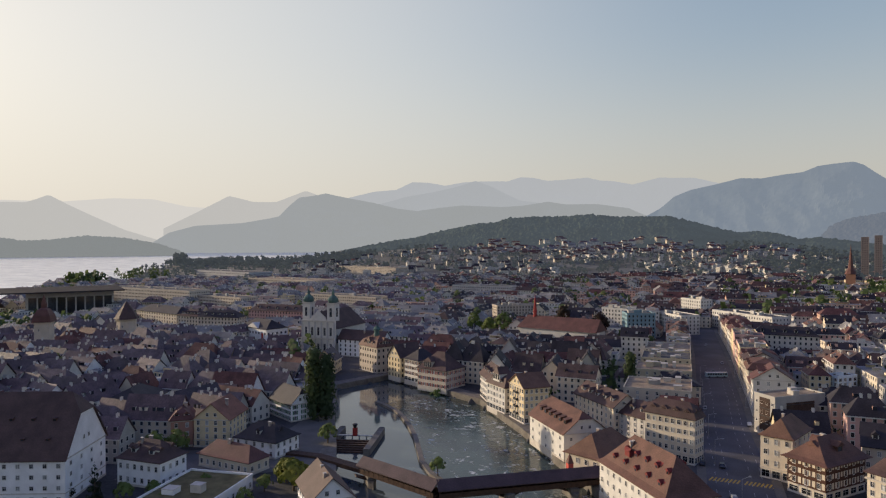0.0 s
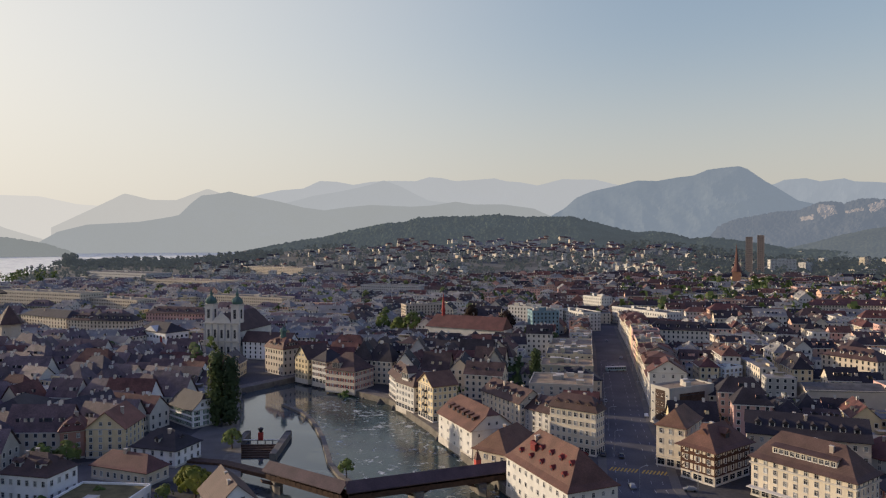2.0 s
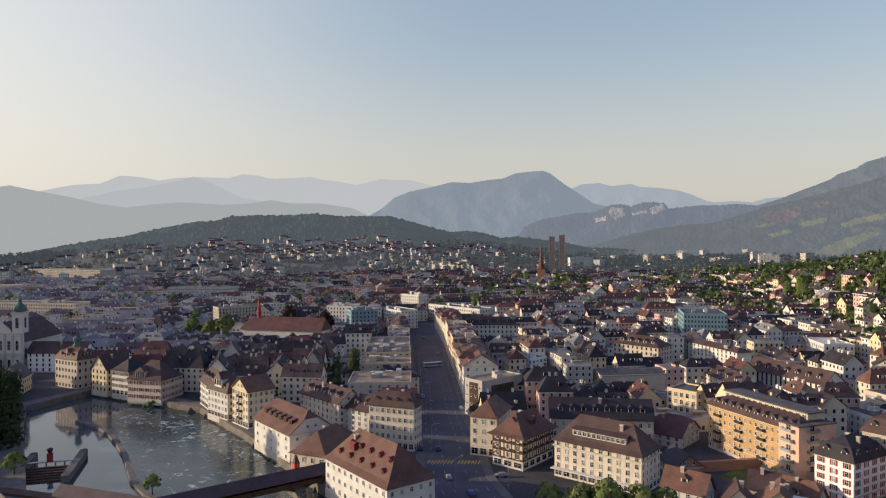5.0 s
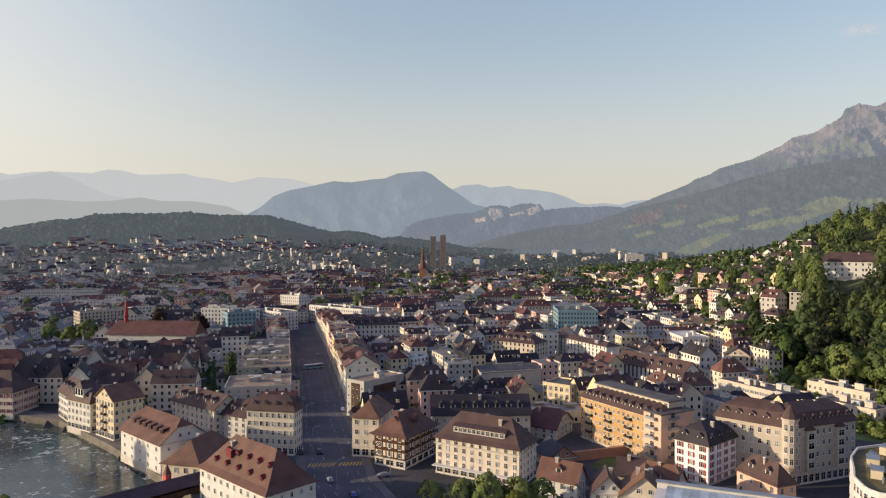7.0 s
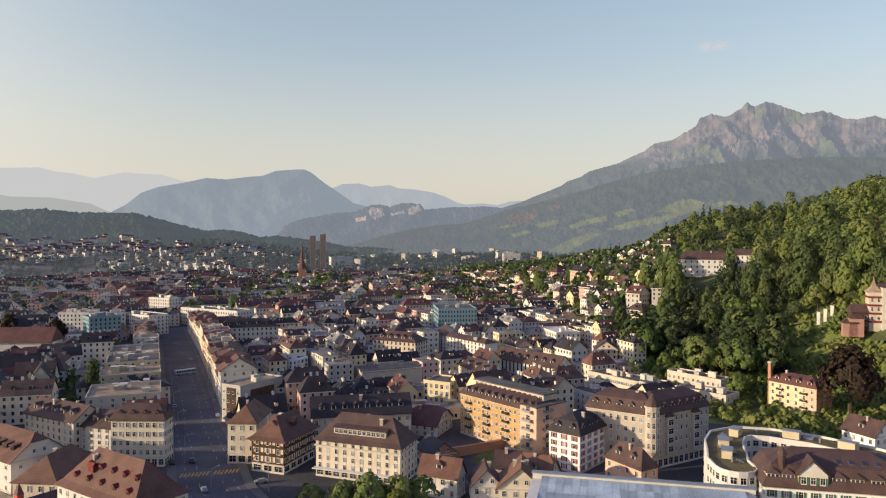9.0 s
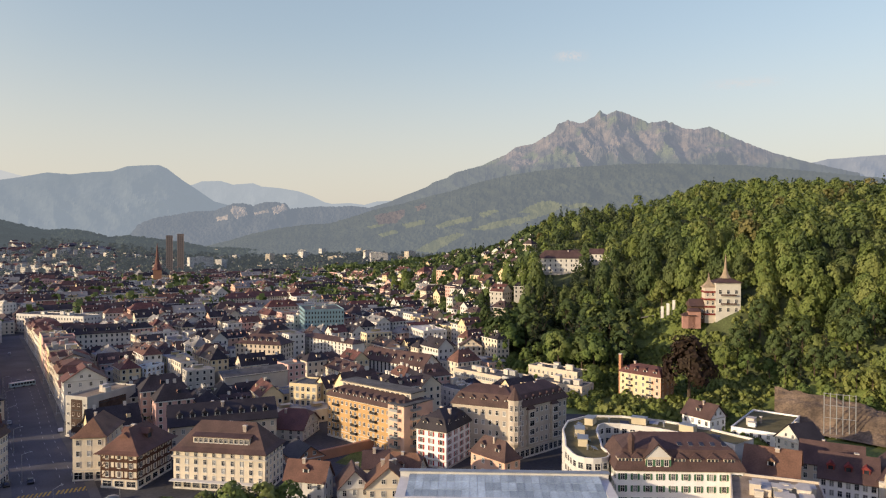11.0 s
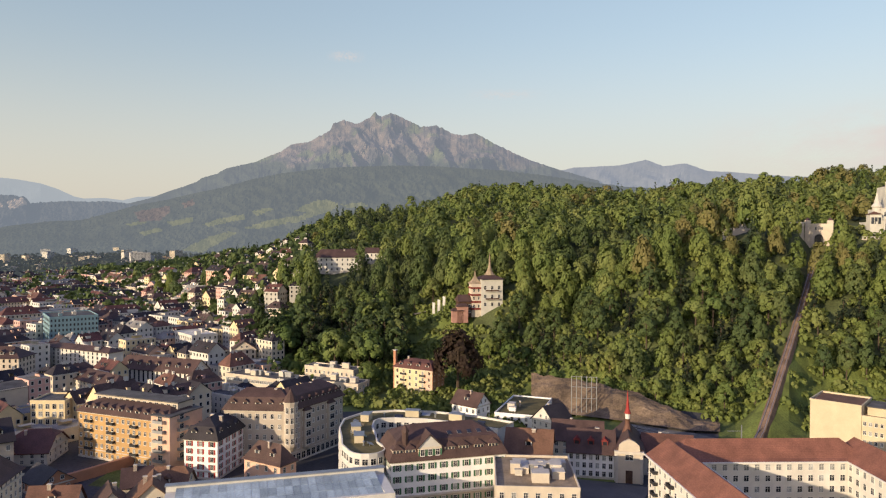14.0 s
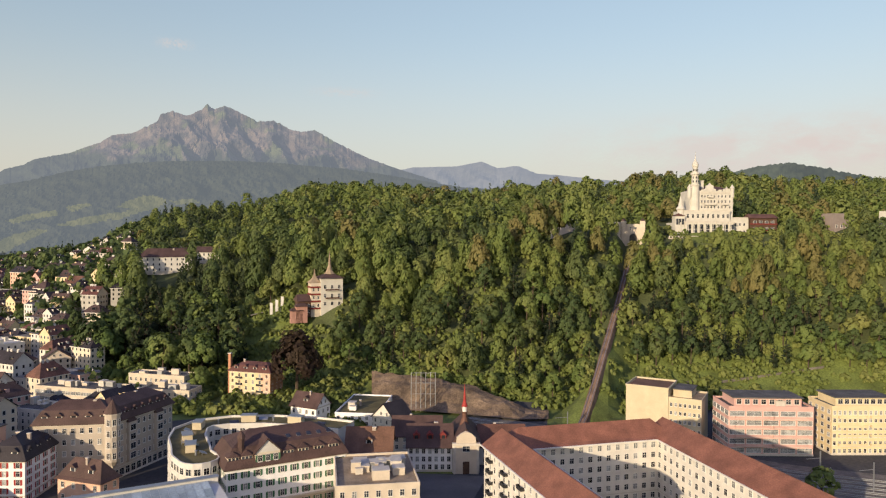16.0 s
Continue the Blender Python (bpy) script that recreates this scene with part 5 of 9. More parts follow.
    s.box(-24.2, -1.2, 3.2, 24.2, -0.6, 4.0, TRIM)
    part("wall", s, deck)
    for k, (u, m) in enumerate(((-14, FRAME), (-7, FRAME), (1, SHUTTER["red"]), (8, FRAME))):
        awn = root("awning", 498 - 2.2, -46 + u, 90.5, -98, "folded terrace awning on posts", "awning", "terrace awnings")
        s = Shape()
        s.hull([(-2.6, -1.6, 1.8), (2.6, -1.6, 1.8), (2.6, 1.6, 2.6), (-2.6, 1.6, 2.6), (-2.6, -1.6, 1.9), (2.6, -1.6, 1.9), (2.6, 1.6, 2.7), (-2.6, 1.6, 2.7)], [(4, 5, 6, 7), (0, 1, 5, 4), (1, 2, 6, 5), (2, 3, 7, 6), (3, 0, 4, 7), (3, 2, 1, 0)], m)
        part("cloth", s, awn)
        for px in (-2.4, 2.4):
            s = Shape()
            s.box(px - 0.06, -0.06, -1.2, px + 0.06, 0.06, 2.2, METAL)
            part("post", s, awn)
    ruin = root("stone_lodge", 496, -213, 86, -70, "brown stone lodge on the wooded hilltop", "lodge")
    s = Shape()
    s.box(-9, -5, -10, 9, 5, 7, WALL["clay"])
    s.box(-9, -5, 7, 0, 5, 11, WALL["clay"])
    part("body", s, ruin)
    place_windows(ruin, (0, -5, 0), (-6, -2, 2, 6), (1.5,), 1.4, 2.0)
    white = root("white_tower_house", 474, -236, 86, -64, "white house end among the hilltop trees", "house")
    s = Shape()
    s.box(-5, -5, -10, 5, 5, 12, W)
    part("wall", s, white)


castle()


def lodge():
    """The small white castle with a red-brown wing in the woods."""
    base = root("small_castle", 431, 123, ground_z(431, 123), -74 + 14, "small white castle with a brown spire roof in the woods", "castle")
    for z, wide in ((5.2, 9.0), (10.4, 9.0)):
        s = Shape()
        s.box(4 - wide / 2, -7.3, z - 0.25, 4 + wide / 2, -6, z, TRIM)
        s.box(4 - wide / 2, -7.3, z, 4 + wide / 2, -7.2, z + 0.9, WOOD)
        part("balcony", s, base, "brown timber balcony")
    for x0, x1, z1 in ((-22, -15, -1.5), (-19, -12, 1.2)):
        s = Shape()
        s.box(x0, -8.5, -9, x1, -4, z1, WALL["maroon"])
        s.hull([(x0 - 0.8, -9.4, z1), (x1 + 0.8, -9.4, z1), (x1 + 0.8, -3.4, z1), (x0 - 0.8, -3.4, z1), (x0 + 1.4, -6, z1 + 1.9), (x1 - 1.4, -6, z1 + 1.9)], [(0, 1, 5, 4), (2, 3, 4, 5), (1, 2, 5), (3, 0, 4), (3, 2, 1, 0)], TILE["brown"])
        part("terrace_wing", s, base, "stepped red-brown veranda wing")
    claim(431, 123, 20)
    W = WALL["castle"]
    s = Shape()
    s.box(-3, -6, -6, 11, 7, 18, W)
    part("main_block", s, base)
    s = Shape()
    s.hull([(-4.2, -7.2, 18), (12.2, -7.2, 18), (12.2, 8.2, 18), (-4.2, 8.2, 18), (1.4, -1.6, 20.6), (6.6, -1.6, 20.6), (6.6, 2.6, 20.6), (1.4, 2.6, 20.6)], [(0, 1, 5, 4), (1, 2, 6, 5), (2, 3, 7, 6), (3, 0, 4, 7), (4, 5, 6, 7), (3, 2, 1, 0)], TILE["brown"])
    part("roof", s, base)
    s = Shape()
    s.rings([(4, 0.5, 20.4, 3.6), (4, 0.5, 22, 2.3), (4, 0.5, 24, 1.5), (4, 0.5, 26.5, 0.85), (4, 0.5, 35, 0.08)], TILE["gravel"], 8)
    part("spire", s, base)
    s = Shape()
    s.box(-9, -5, -6, -3, 3, 15, WALL["sand"])
    for z in (-1.2, 3.2, 7.6, 12.0):
        s.box(-9.5, -5.6, z, -3.04, 3, z + 1.0, DORMER_RED)
    part("stair_tower", s, base, "red and white stair tower")
    s = Shape()
    s.rings([(-6, -1, 15, 5.6), (-6, -1, 16.6, 3.4), (-6, -1, 18.2, 1.7), (-6, -1, 20, 0.8), (-6, -1, 24, 0.06)], TILE["gravel"], 4, math.pi / 4)
    part("tower_roof", s, base)
    s = Shape()
    s.box(-17, -5, -6, -9, 5, 4, WOOD)
    s.hull([(-18, -6, 4), (-8.8, -6, 4), (-8.8, 6, 4), (-18, 6, 4), (-17, 0, 8), (-9, 0, 8)], [(0, 1, 5, 4), (2, 3, 4, 5), (1, 2, 5), (3, 0, 4), (3, 2, 1, 0)], TILE["brown"])
    part("side_wing", s, base)
    place_windows(base, (0, -6, 0), (-0.5, 4, 8.5), (1, 6, 11.5), 1.5, 2.2)
    place_windows(base, (11, 0, 90), (-3, 2), (1, 6, 11.5), 1.4, 2.2)
    place_windows(base, (-6, -5, 0), (-1.5, 1.5), (0, 5, 10), 1.0, 2.0)
    place_windows(base, (-13, -5, 0), (-2.5, 0, 2.5), (-3, 0.6), 1.3, 1.6)
    for k in range(3):
        flag = root("flag", 440 - k * 1.3, 154 + k * 3.2, ground_z(440 - k * 1.3, 154 + k * 3.2), -70, "white banner flag on a pole beside a path", "flag", "banner flags")
        s = Shape()
        s.rings([(0, 0, -1, 0.12), (0, 0, 10, 0.08)], METAL, 6)
        part("pole", s, flag)
        s = Shape()
        s.hull([(0.12, 0, 2), (1.8, 0.2, 2.2), (1.9, -0.1, 9.6), (0.12, 0, 9.8), (0.12, 0.06, 2), (1.8, 0.26, 2.2), (1.9, -0.04, 9.6), (0.12, 0.06, 9.8)], [(0, 1, 2, 3), (7, 6, 5, 4), (0, 4, 5, 1), (1, 5, 6, 2), (2, 6, 7, 3)], FRAME)
        part("cloth", s, flag)


lodge()


def forest_path():
    """The footpath that climbs along the edge of the woods."""
    pts = []
    for k in range(15):
        f = k / 14
        a, d = radians(61.4 + 8.2 * f), 474 + 7 * math.sin(math.pi * f)
        x, y = d * math.sin(a), d * math.cos(a)
        pts.append((x, y, ground_z(x, y) + 0.35))
    ob = new("forest_path", ribbon(pts, 5.0, 0.6, PAVING).mesh("forest_path"))
    tagged(ob, "pale gravel footpath climbing along the woods", "path", kind="structure")


def chapel():
    base = root("chapel", 241.5, 18.2, 0, -82.5, "pale parish chapel with a curved gable and a red ridge turret", "chapel")
    claim(246, 18, 12)
    W = WALL["sand"]
    s = Shape()
    s.box(-4.3, -8, -2, 4.3, -7, 10, W)
    s.box(-4.7, -8.3, 9.6, 4.7, -7, 10.4, TRIM)
    out = [(3.4, 10.4), (3.2, 12.4), (1.8, 13.6), (0, 14.4), (-1.8, 13.6), (-3.2, 12.4), (-3.4, 10.4)]
    s.hull([(u, -8, z) for u, z in out] + [(u, -7, z) for u, z in out], [tuple(range(7)), tuple(range(13, 6, -1))] + [(k + 1, k, k + 7, k + 8) for k in range(6)], W)
    for u in (-3.9, 3.9):
        s.box(u - 0.4, -8.2, -2, u + 0.4, -8, 9.6, TRIM)
    part("front", s, base, "yellow-grey front with a curved gable")
    s = Shape()
    s.box(-4.6, -7, -2, 4.6, 16, 10, WALL["white"])
    part("nave", s, base)
    s = Shape()
    s.hull([(-5.3, -7, 9.8), (5.3, -7, 9.8), (5.3, 16.6, 9.8), (-5.3, 16.6, 9.8), (0, -7, 15), (0, 16, 15)], [(0, 1, 4), (1, 2, 5, 4), (3, 0, 4, 5), (2, 3, 5), (3, 2, 1, 0)], TILE["brown"])
    part("roof", s, base)
    s = Shape()
    s.rings([(0, 4, 13, 1.9), (0, 4, 16.5, 0.8), (0, 4, 17.6, 0.8), (0, 4, 18.2, 1.2)], TILE["rust"], 8)
    s.rings([(0, 4, 18.2, 0.8), (0, 4, 20.0, 0.8)], FRAME, 8)
    s.rings([(0, 4, 20.0, 1.15), (0, 4, 21.5, 0.6), (0, 4, 28, 0.04)], SHUTTER["red"], 8)
    part("ridge_turret", s, base, "red and white ridge turret with a needle spire")
    place_windows(base, (0, -8, 0), (0,), (7.6,), 2.4, 1.8)
    s = Shape()
    s.box(-1.1, -8.12, 0, 1.1, -7.95, 4.2, WOOD)
    part("door", s, base, "brown wooden double door")
    house("low house with a broad red roof behind the chapel", 252, 6, -82.5, 16, 14, 6.5, roof="gable", rh=6, wall="white", tile="rust", floors=2, dormers=1)
    house("low house with a dark plain roof behind the parish house", 262, 38, -82.5, 18, 12, 6, roof="gable", rh=6, wall="sand", tile="brown", floors=2)


chapel()

# the white courtyard block: three wings with red roofs
house("long white courtyard wing with a red tiled roof and many windows", 216.0, -20.7, -68.7, 54, 12, 19.0, roof="hip", rh=4.4, wall="pale", tile="orange", gutter=True, floors=6, bays=18, sbays=4, chimneys=0, name="courtyard_wing", category="building", win=(1.3, 1.6))
house("long white courtyard wing with balconies and a red tiled roof", 181.0, -6.6, -156.8, 56, 11.5, 19.0, roof="gable", rh=4.2, wall="pale", tile="orange", gutter=True, floors=6, bays=16, sbays=4, chimneys=0, name="courtyard_wing", category="building", win=(1.3, 1.6), balconies=5)
house("long white courtyard wing with sunlit windows and a red roof", 193.8, -57.9, -160.0, 70, 12, 19.0, roof="gable", rh=4.2, wall="pale", tile="orange", gutter=True, floors=6, bays=22, sbays=4, chimneys=0, name="courtyard_wing", category="building", win=(1.3, 1.6))


def curved_office():
    """White office with a rounded end, bands of square windows and a planted roof."""
    base = root("curved_office", -1.6, 3.7, 0, 0, "white curved office block with a planted flat roof and roof boxes", "building")
    claim(200, 95, 18), claim(222, 75, 20), claim(228, 55, 14)
    path = [(186, 84), (190.5, 88.5), (197, 92), (206, 97.5), (214.5, 100.5), (221.5, 99), (226, 92), (228.5, 80), (228, 66), (224.5, 52)]
    wide, h = 11.0, 17.5
    left, right = [], []
    for i, (x, y) in enumerate(path):
        a, b = path[max(i - 1, 0)], path[min(i + 1, len(path) - 1)]
        d = Vector((b[0] - a[0], b[1] - a[1])).normalized()
        left.append((x - d.y * wide / 2, y + d.x * wide / 2)), right.append((x + d.y * wide / 2, y - d.x * wide / 2))
    # the near end is a half round
    d = (Vector(path[1]) - Vector(path[0])).normalized()
    n = Vector((-d.y, d.x))
    cap = [tuple(Vector(path[0]) + (n * -math.cos(math.pi * k / 7) - d * math.sin(math.pi * k / 7)) * wide / 2) for k in range(1, 7)]
    ring = left + right[::-1] + cap
    W = WALL["white"]
    s = Shape()
    inner = [tuple(Vector(p) + (Vector(path[min(range(len(path)), key=lambda k: (Vector(path[k]) - Vector(p)).length)]) - Vector(p)) * 0.08) for p in ring]
    m = len(ring)
    for k in range(m):
        a, b, c, e = ring[(k + 1) % m], ring[k], inner[k], inner[(k + 1) % m]
        s.face([(*a, -2), (*b, -2), (*b, h + 0.7), (*a, h + 0.7)], W)
        s.face([(*a, h + 0.7), (*b, h + 0.7), (*c, h + 0.7), (*e, h + 0.7)], W)
        s.face([(*e, h + 0.7), (*c, h + 0.7), (*c, h), (*e, h)], W)
    part("wall", s.mesh("wall", True), base)
    s = Shape()
    for i in range(len(path) - 1):
        s.face([(*right[i], h), (*right[i + 1], h), (*left[i + 1], h), (*left[i], h)], TILE["moss"])
    s.face([(*p, h) for p in [right[0]] + cap + [left[0]]], TILE["moss"])
    part("roof", s.mesh("roof", True), base, "green and brown planted roof")
    runs = [list(zip(left, left[1:])), list(zip(right[::-1], right[::-1][1:])), list(zip([right[0]] + cap, cap + [left[0]]))]
    for run in runs:
        for (ax, ay), (bx, by) in run:
            L = math.hypot(bx - ax, by - ay)
            ang = math.degrees(math.atan2(by - ay, bx - ax)) + 180
            cnt = max(int(L / 2.3), 1)
            for k in range(cnt):
                t = (k + 0.5) / cnt
                for f in range(5):
                    part("window", window_mesh(min(1.5, L / cnt * 0.68), 1.7, None), base, at=pose(ax + (bx - ax) * t, ay + (by - ay) * t, 1.5 + 3.35 * f, 0, 0, ang))
    for x, y, r in ((194, 90.5, 25), (203, 96, 30), (217, 99, 10), (227, 86, -80), (227.5, 70, -95)):
        s = Shape()
        s.box(-2.4, -1.4, h, 2.4, 1.4, h + 2.2, WALL["custard"])
        s.box(-2.6, -1.6, h + 2.2, 2.6, 1.6, h + 2.35, METAL)
        part("rooftop_unit", s, base, at=pose(x, y, 0, 0, 0, r))
    for k, (x, y, r) in enumerate(((191.5, 85.5, 40), (198.5, 91, 28), (200.5, 95.8, 28), (210, 97.4, 18), (213, 101, 15), (224, 90, -62), (229.5, 82, -82), (226, 61, -100))):
        s = Shape()
        s.hull([(-1.5, -0.8, h + 0.25), (1.5, -0.8, h + 0.25), (1.5, 0.8, h + 0.8), (-1.5, 0.8, h + 0.8), (-1.5, -0.8, h + 0.15), (1.5, -0.8, h + 0.15), (1.5, 0.8, h + 0.7), (-1.5, 0.8, h + 0.7)], [(0, 1, 2, 3), (7, 6, 5, 4), (0, 4, 5, 1), (1, 5, 6, 2), (2, 6, 7, 3), (3, 7, 4, 0)], GLASS if k % 2 else METAL)
        s.box(-1.3, 0.55, h, -1.15, 0.7, h + 0.7, METAL), s.box(1.15, 0.55, h, 1.3, 0.7, h + 0.7, METAL)
        part("roof_panel", s, base, "tilted grey panel on a planted roof", at=pose(x, y, 0, 0, 0, r))
    for x, y in ((190, 87), (199, 94.5), (209, 99), (223, 95), (228, 78)):
        s = Shape()
        s.rings([(0, 0, h, 0.3), (0, 0, h + 1.2, 0.3), (0, 0, h + 1.3, 0.5), (0, 0, h + 1.5, 0.3)], METAL, 8)
        part("roof_vent", s, base, at=Matrix.Translation((x, y, 0)))


curved_office()


def glass_hall():
    base = root("glass_roof_hall", 150.3, 95.2, 0, -54.9, "white hall with a long ribbed glass roof", "building")
    claim(150, 95, 24)
    s = Shape()
    s.box(-27.5, -8, -2, 27.5, 8, 15.4, WALL["white"])
    for x0, y0, x1, y1 in ((-27.5, -8, 27.5, -7), (-27.5, 7, 27.5, 8), (-27.5, -7, -25, 7), (25, -7, 27.5, 7)):
        s.box(x0, y0, 15.4, x1, y1, 16.2, WALL["white"])
    part("wall", s, base)
    cap = Shape()
    cap.box(-27.5, 7.0, 16.2, 27.5, 8.6, 17.6, WALL["white"])
    cap.box(-27.8, 6.8, 17.6, 27.8, 8.9, 17.8, METAL)
    part("parapet", cap, base, "white parapet with a metal coping")
    tint = material("roof_glass", (0.31, 0.37, 0.40), 0.3, 0.25, 0.15, 2.0, 0.0, 0.25, spec=0.45)
    pane = Shape()
    pane.hull([(-0.96, -2.2, 0), (0.96, -2.2, 0), (0.96, 2.2, 0.42), (-0.96, 2.2, 0.42), (-0.96, -2.2, -0.06), (0.96, -2.2, -0.06), (0.96, 2.2, 0.36), (-0.96, 2.2, 0.36)], [(0, 1, 2, 3), (7, 6, 5, 4), (0, 4, 5, 1), (2, 6, 7, 3)], tint)
    pm = pane.mesh("roof_pane")
    rib = Shape()
    rib.hull([(-0.05, -6.9, 15.62), (0.05, -6.9, 15.62), (0.05, 6.9, 16.95), (-0.05, 6.9, 16.95), (-0.05, -6.9, 15.72), (0.05, -6.9, 15.72), (0.05, 6.9, 17.04), (-0.05, 6.9, 17.04)], [(4, 5, 6, 7), (0, 1, 5, 4), (1, 2, 6, 5), (3, 0, 4, 7)], FRAME)
    rm = rib.mesh("rib")
    for k in range(25):
        for row in range(3):
            part("roof_pane", pm, base, at=Matrix.Translation((-24 + k * 2.0, -4.5 + 4.5 * row, 15.82 + 0.43 * row)))
        part("rib", rm, base, at=Matrix.Translation((-25 + k * 2.0, 0, 0)))
    for y, z in ((-2.25, 16.06), (2.25, 16.5)):
        bar = Shape()
        bar.box(-25, y - 0.06, z, 25, y + 0.06, z + 0.12, FRAME)
        part("crossbar", bar, base)


glass_hall()
house("brown flat-roofed block crowded with rooftop units", 188.5, 39.1, -74.0, 21.5, 26, 15.5, roof="flat", wall="sand", tile="gravel", floors=5, boxes=14, chimneys=2, name="flat_roofed_block", category="building")


def timber_house():
    base = house("ornate half-timbered house with a broad brown hipped roof", 121.3, 220.5, -61.5, 12.5, 20, 12.0, roof="hip", rh=6.0, wall="cream", tile="rust", floors=4, bays=3, sbays=5, dormers=1, side_dormers=1, dormer_size=1.7, over=1.6, shop=True, dormer_wall="timber", name="half_timbered_house")
    bar_h, bar_v = {}, {}
    for fx, fy, L, turn in ((0, -10, 12.5, 0), (6.25, 0, 20, 90)):
        m0 = Matrix.Translation((fx, fy, 0)) @ pose(0, 0, 0, 0, 0, turn)
        s = Shape()
        s.box(-L / 2, -0.14, 0, L / 2, 0, 0.55, WALL["timber"])
        hm = s.mesh("beam")
        for z in (3.1, 5.6, 6.2, 8.4, 9.0, 11.1):
            part("beam", hm, base, at=m0 @ Matrix.Translation((0, 0, z)))
        s = Shape()
        s.box(-0.17, -0.12, 3.1, 0.17, 0, 11.3, WALL["timber"])
        vm = s.mesh("post")
        n = 9 if turn == 0 else 15
        for k in range(n):
            part("post", vm, base, at=m0 @ Matrix.Translation((-L / 2 + L * k / (n - 1), 0, 0)))
        s = Shape()
        s.beam((-0.9, -0.06, 0), (0.9, -0.06, 1.9), 0.1, 0.3, WALL["timber"])
        dm = s.mesh("brace")
        for f in (3.6, 6.6, 9.3):
            for u in (-L / 2 + 1.0, L / 2 - 1.0):
                part("brace", dm, base, at=m0 @ Matrix.Translation((u, 0, f)) @ (pose(0, 0, 0, 0, 0, 180) if u > 0 else pose(0, 0, 0)))


timber_house()


def twin_towers():
    for k, (a, top) in enumerate(((31.15, 78), (31.95, 81))):
        d = 1480
        base = root("tower_block", d * math.sin(radians(a)), d * math.cos(radians(a)), 5, -35, "tall brown concrete residential tower block", "tower block", "twin tower blocks")
        claim(d * math.sin(radians(a)), d * math.cos(radians(a)), 16)
        s = Shape()
        s.box(-5.5, -5.5, -4, 5.5, 5.5, top, WALL["clay"])
        for u in (-5.2, -1.8, 1.8, 5.2):
            s.box(u - 1.0, -6.0, -4, u + 1.0, -5.5, top, WALL["clay"])
        part("wall", s, base)
        for f in range(18):
            q = Shape()
            q.box(-4.6, -5.8, 0, 4.6, -5.5, 1.1, GLASS)
            part("window_band", q, base, at=Matrix.Translation((0, 0, 4 + f * 4.1)))
    base = root("spire_church", 575, 985, 0, -30, "red-brown church with a needle spire", "church")
    claim(575, 985, 20)
    s = Shape()
    s.box(-6, -6, -2, 6, 6, 30, WALL["brick"])
    part("tower", s, base)
    s = Shape()
    s.rings([(0, 0, 30, 8), (0, 0, 40, 3.2), (0, 0, 72, 0.1)], TILE["red"], 8)
    part("spire", s, base)
    base = root("monastery_church", 70, 545, 0, -36, "old church with a long orange-brown roof and red ridge turret", "church")
    claim(70, 545, 20), claim(88, 525, 20)
    s = Shape()
    s.box(-8, -9, -2, 56, 9, 12, WALL["pale"])
    part("nave", s, base)
    s = Shape()
    s.hull([(-9, -10, 12), (57, -10, 12), (57, 10, 12), (-9, 10, 12), (-4, 0, 21), (56, 0, 21)], [(0, 1, 5, 4), (2, 3, 4, 5), (1, 2, 5), (3, 0, 4), (3, 2, 1, 0)], TILE["red"])
    part("roof", s, base)
    s = Shape()
    s.rings([(2, 0, 18, 1.6), (2, 0, 23, 1.3), (2, 0, 24, 1.6), (2, 0, 38, 0.05)], SHUTTER["red"], 8)
    part("ridge_turret", s, base)


twin_towers()


def ribbon(points, wide, high, mat):
    """One bar of even section along a line."""
    s = Shape()
    for i, q in enumerate(points):
        a, b = Vector(points[max(i - 1, 0)]), Vector(points[min(i + 1, len(points) - 1)])
        d = b - a
        n = Vector((-d.y, d.x, 0)).normalized() * wide / 2
        s.v += [(q[0] - n.x, q[1] - n.y, q[2]), (q[0] - n.x, q[1] - n.y, q[2] + high), (q[0] + n.x, q[1] + n.y, q[2] + high), (q[0] + n.x, q[1] + n.y, q[2])]
    k = s.slot(mat)
    for i in range(len(points) - 1):
        for j in range(4):
            s.f.append((4 * i + j, 4 * i + 4 + j, 4 * i + 4 + (j + 1) % 4, 4 * i + (j + 1) % 4))
            s.m.append(k)
    return s


def funicular():
    """A straight railway cutting up the hill."""
    pts = [(280 + 21.4 * k, -26.5 - 5.1 * k + track_bend(280 + 21.4 * k)) for k in range(11)]
    base = root("funicular_track", 0, 0, 0, 0, "straight funicular track climbing the wooded hillside", "funicular")
    s = Shape()
    for x, y in pts:
        z = track_z(x)
        s.v += [(x - 0.4, y - 2.4, z - 2.0), (x - 0.4, y - 1.4, z + 0.4), (x + 0.4, y + 1.4, z + 0.4), (x + 0.4, y + 2.4, z - 2.0)]
    for k in range(len(pts) - 1):
        for j in range(3):
            i = 4 * k + j
            s.f.append((i, i + 4, i + 5, i + 1))
            s.m.append(s.slot(BALLAST))
    part("track_bed", s, base)
    for off in (-0.9, 0.9):
        part("rail", ribbon([(x, y + off, track_z(x) + 0.4) for x, y in pts], 0.22, 0.25, METAL), base)


funicular()


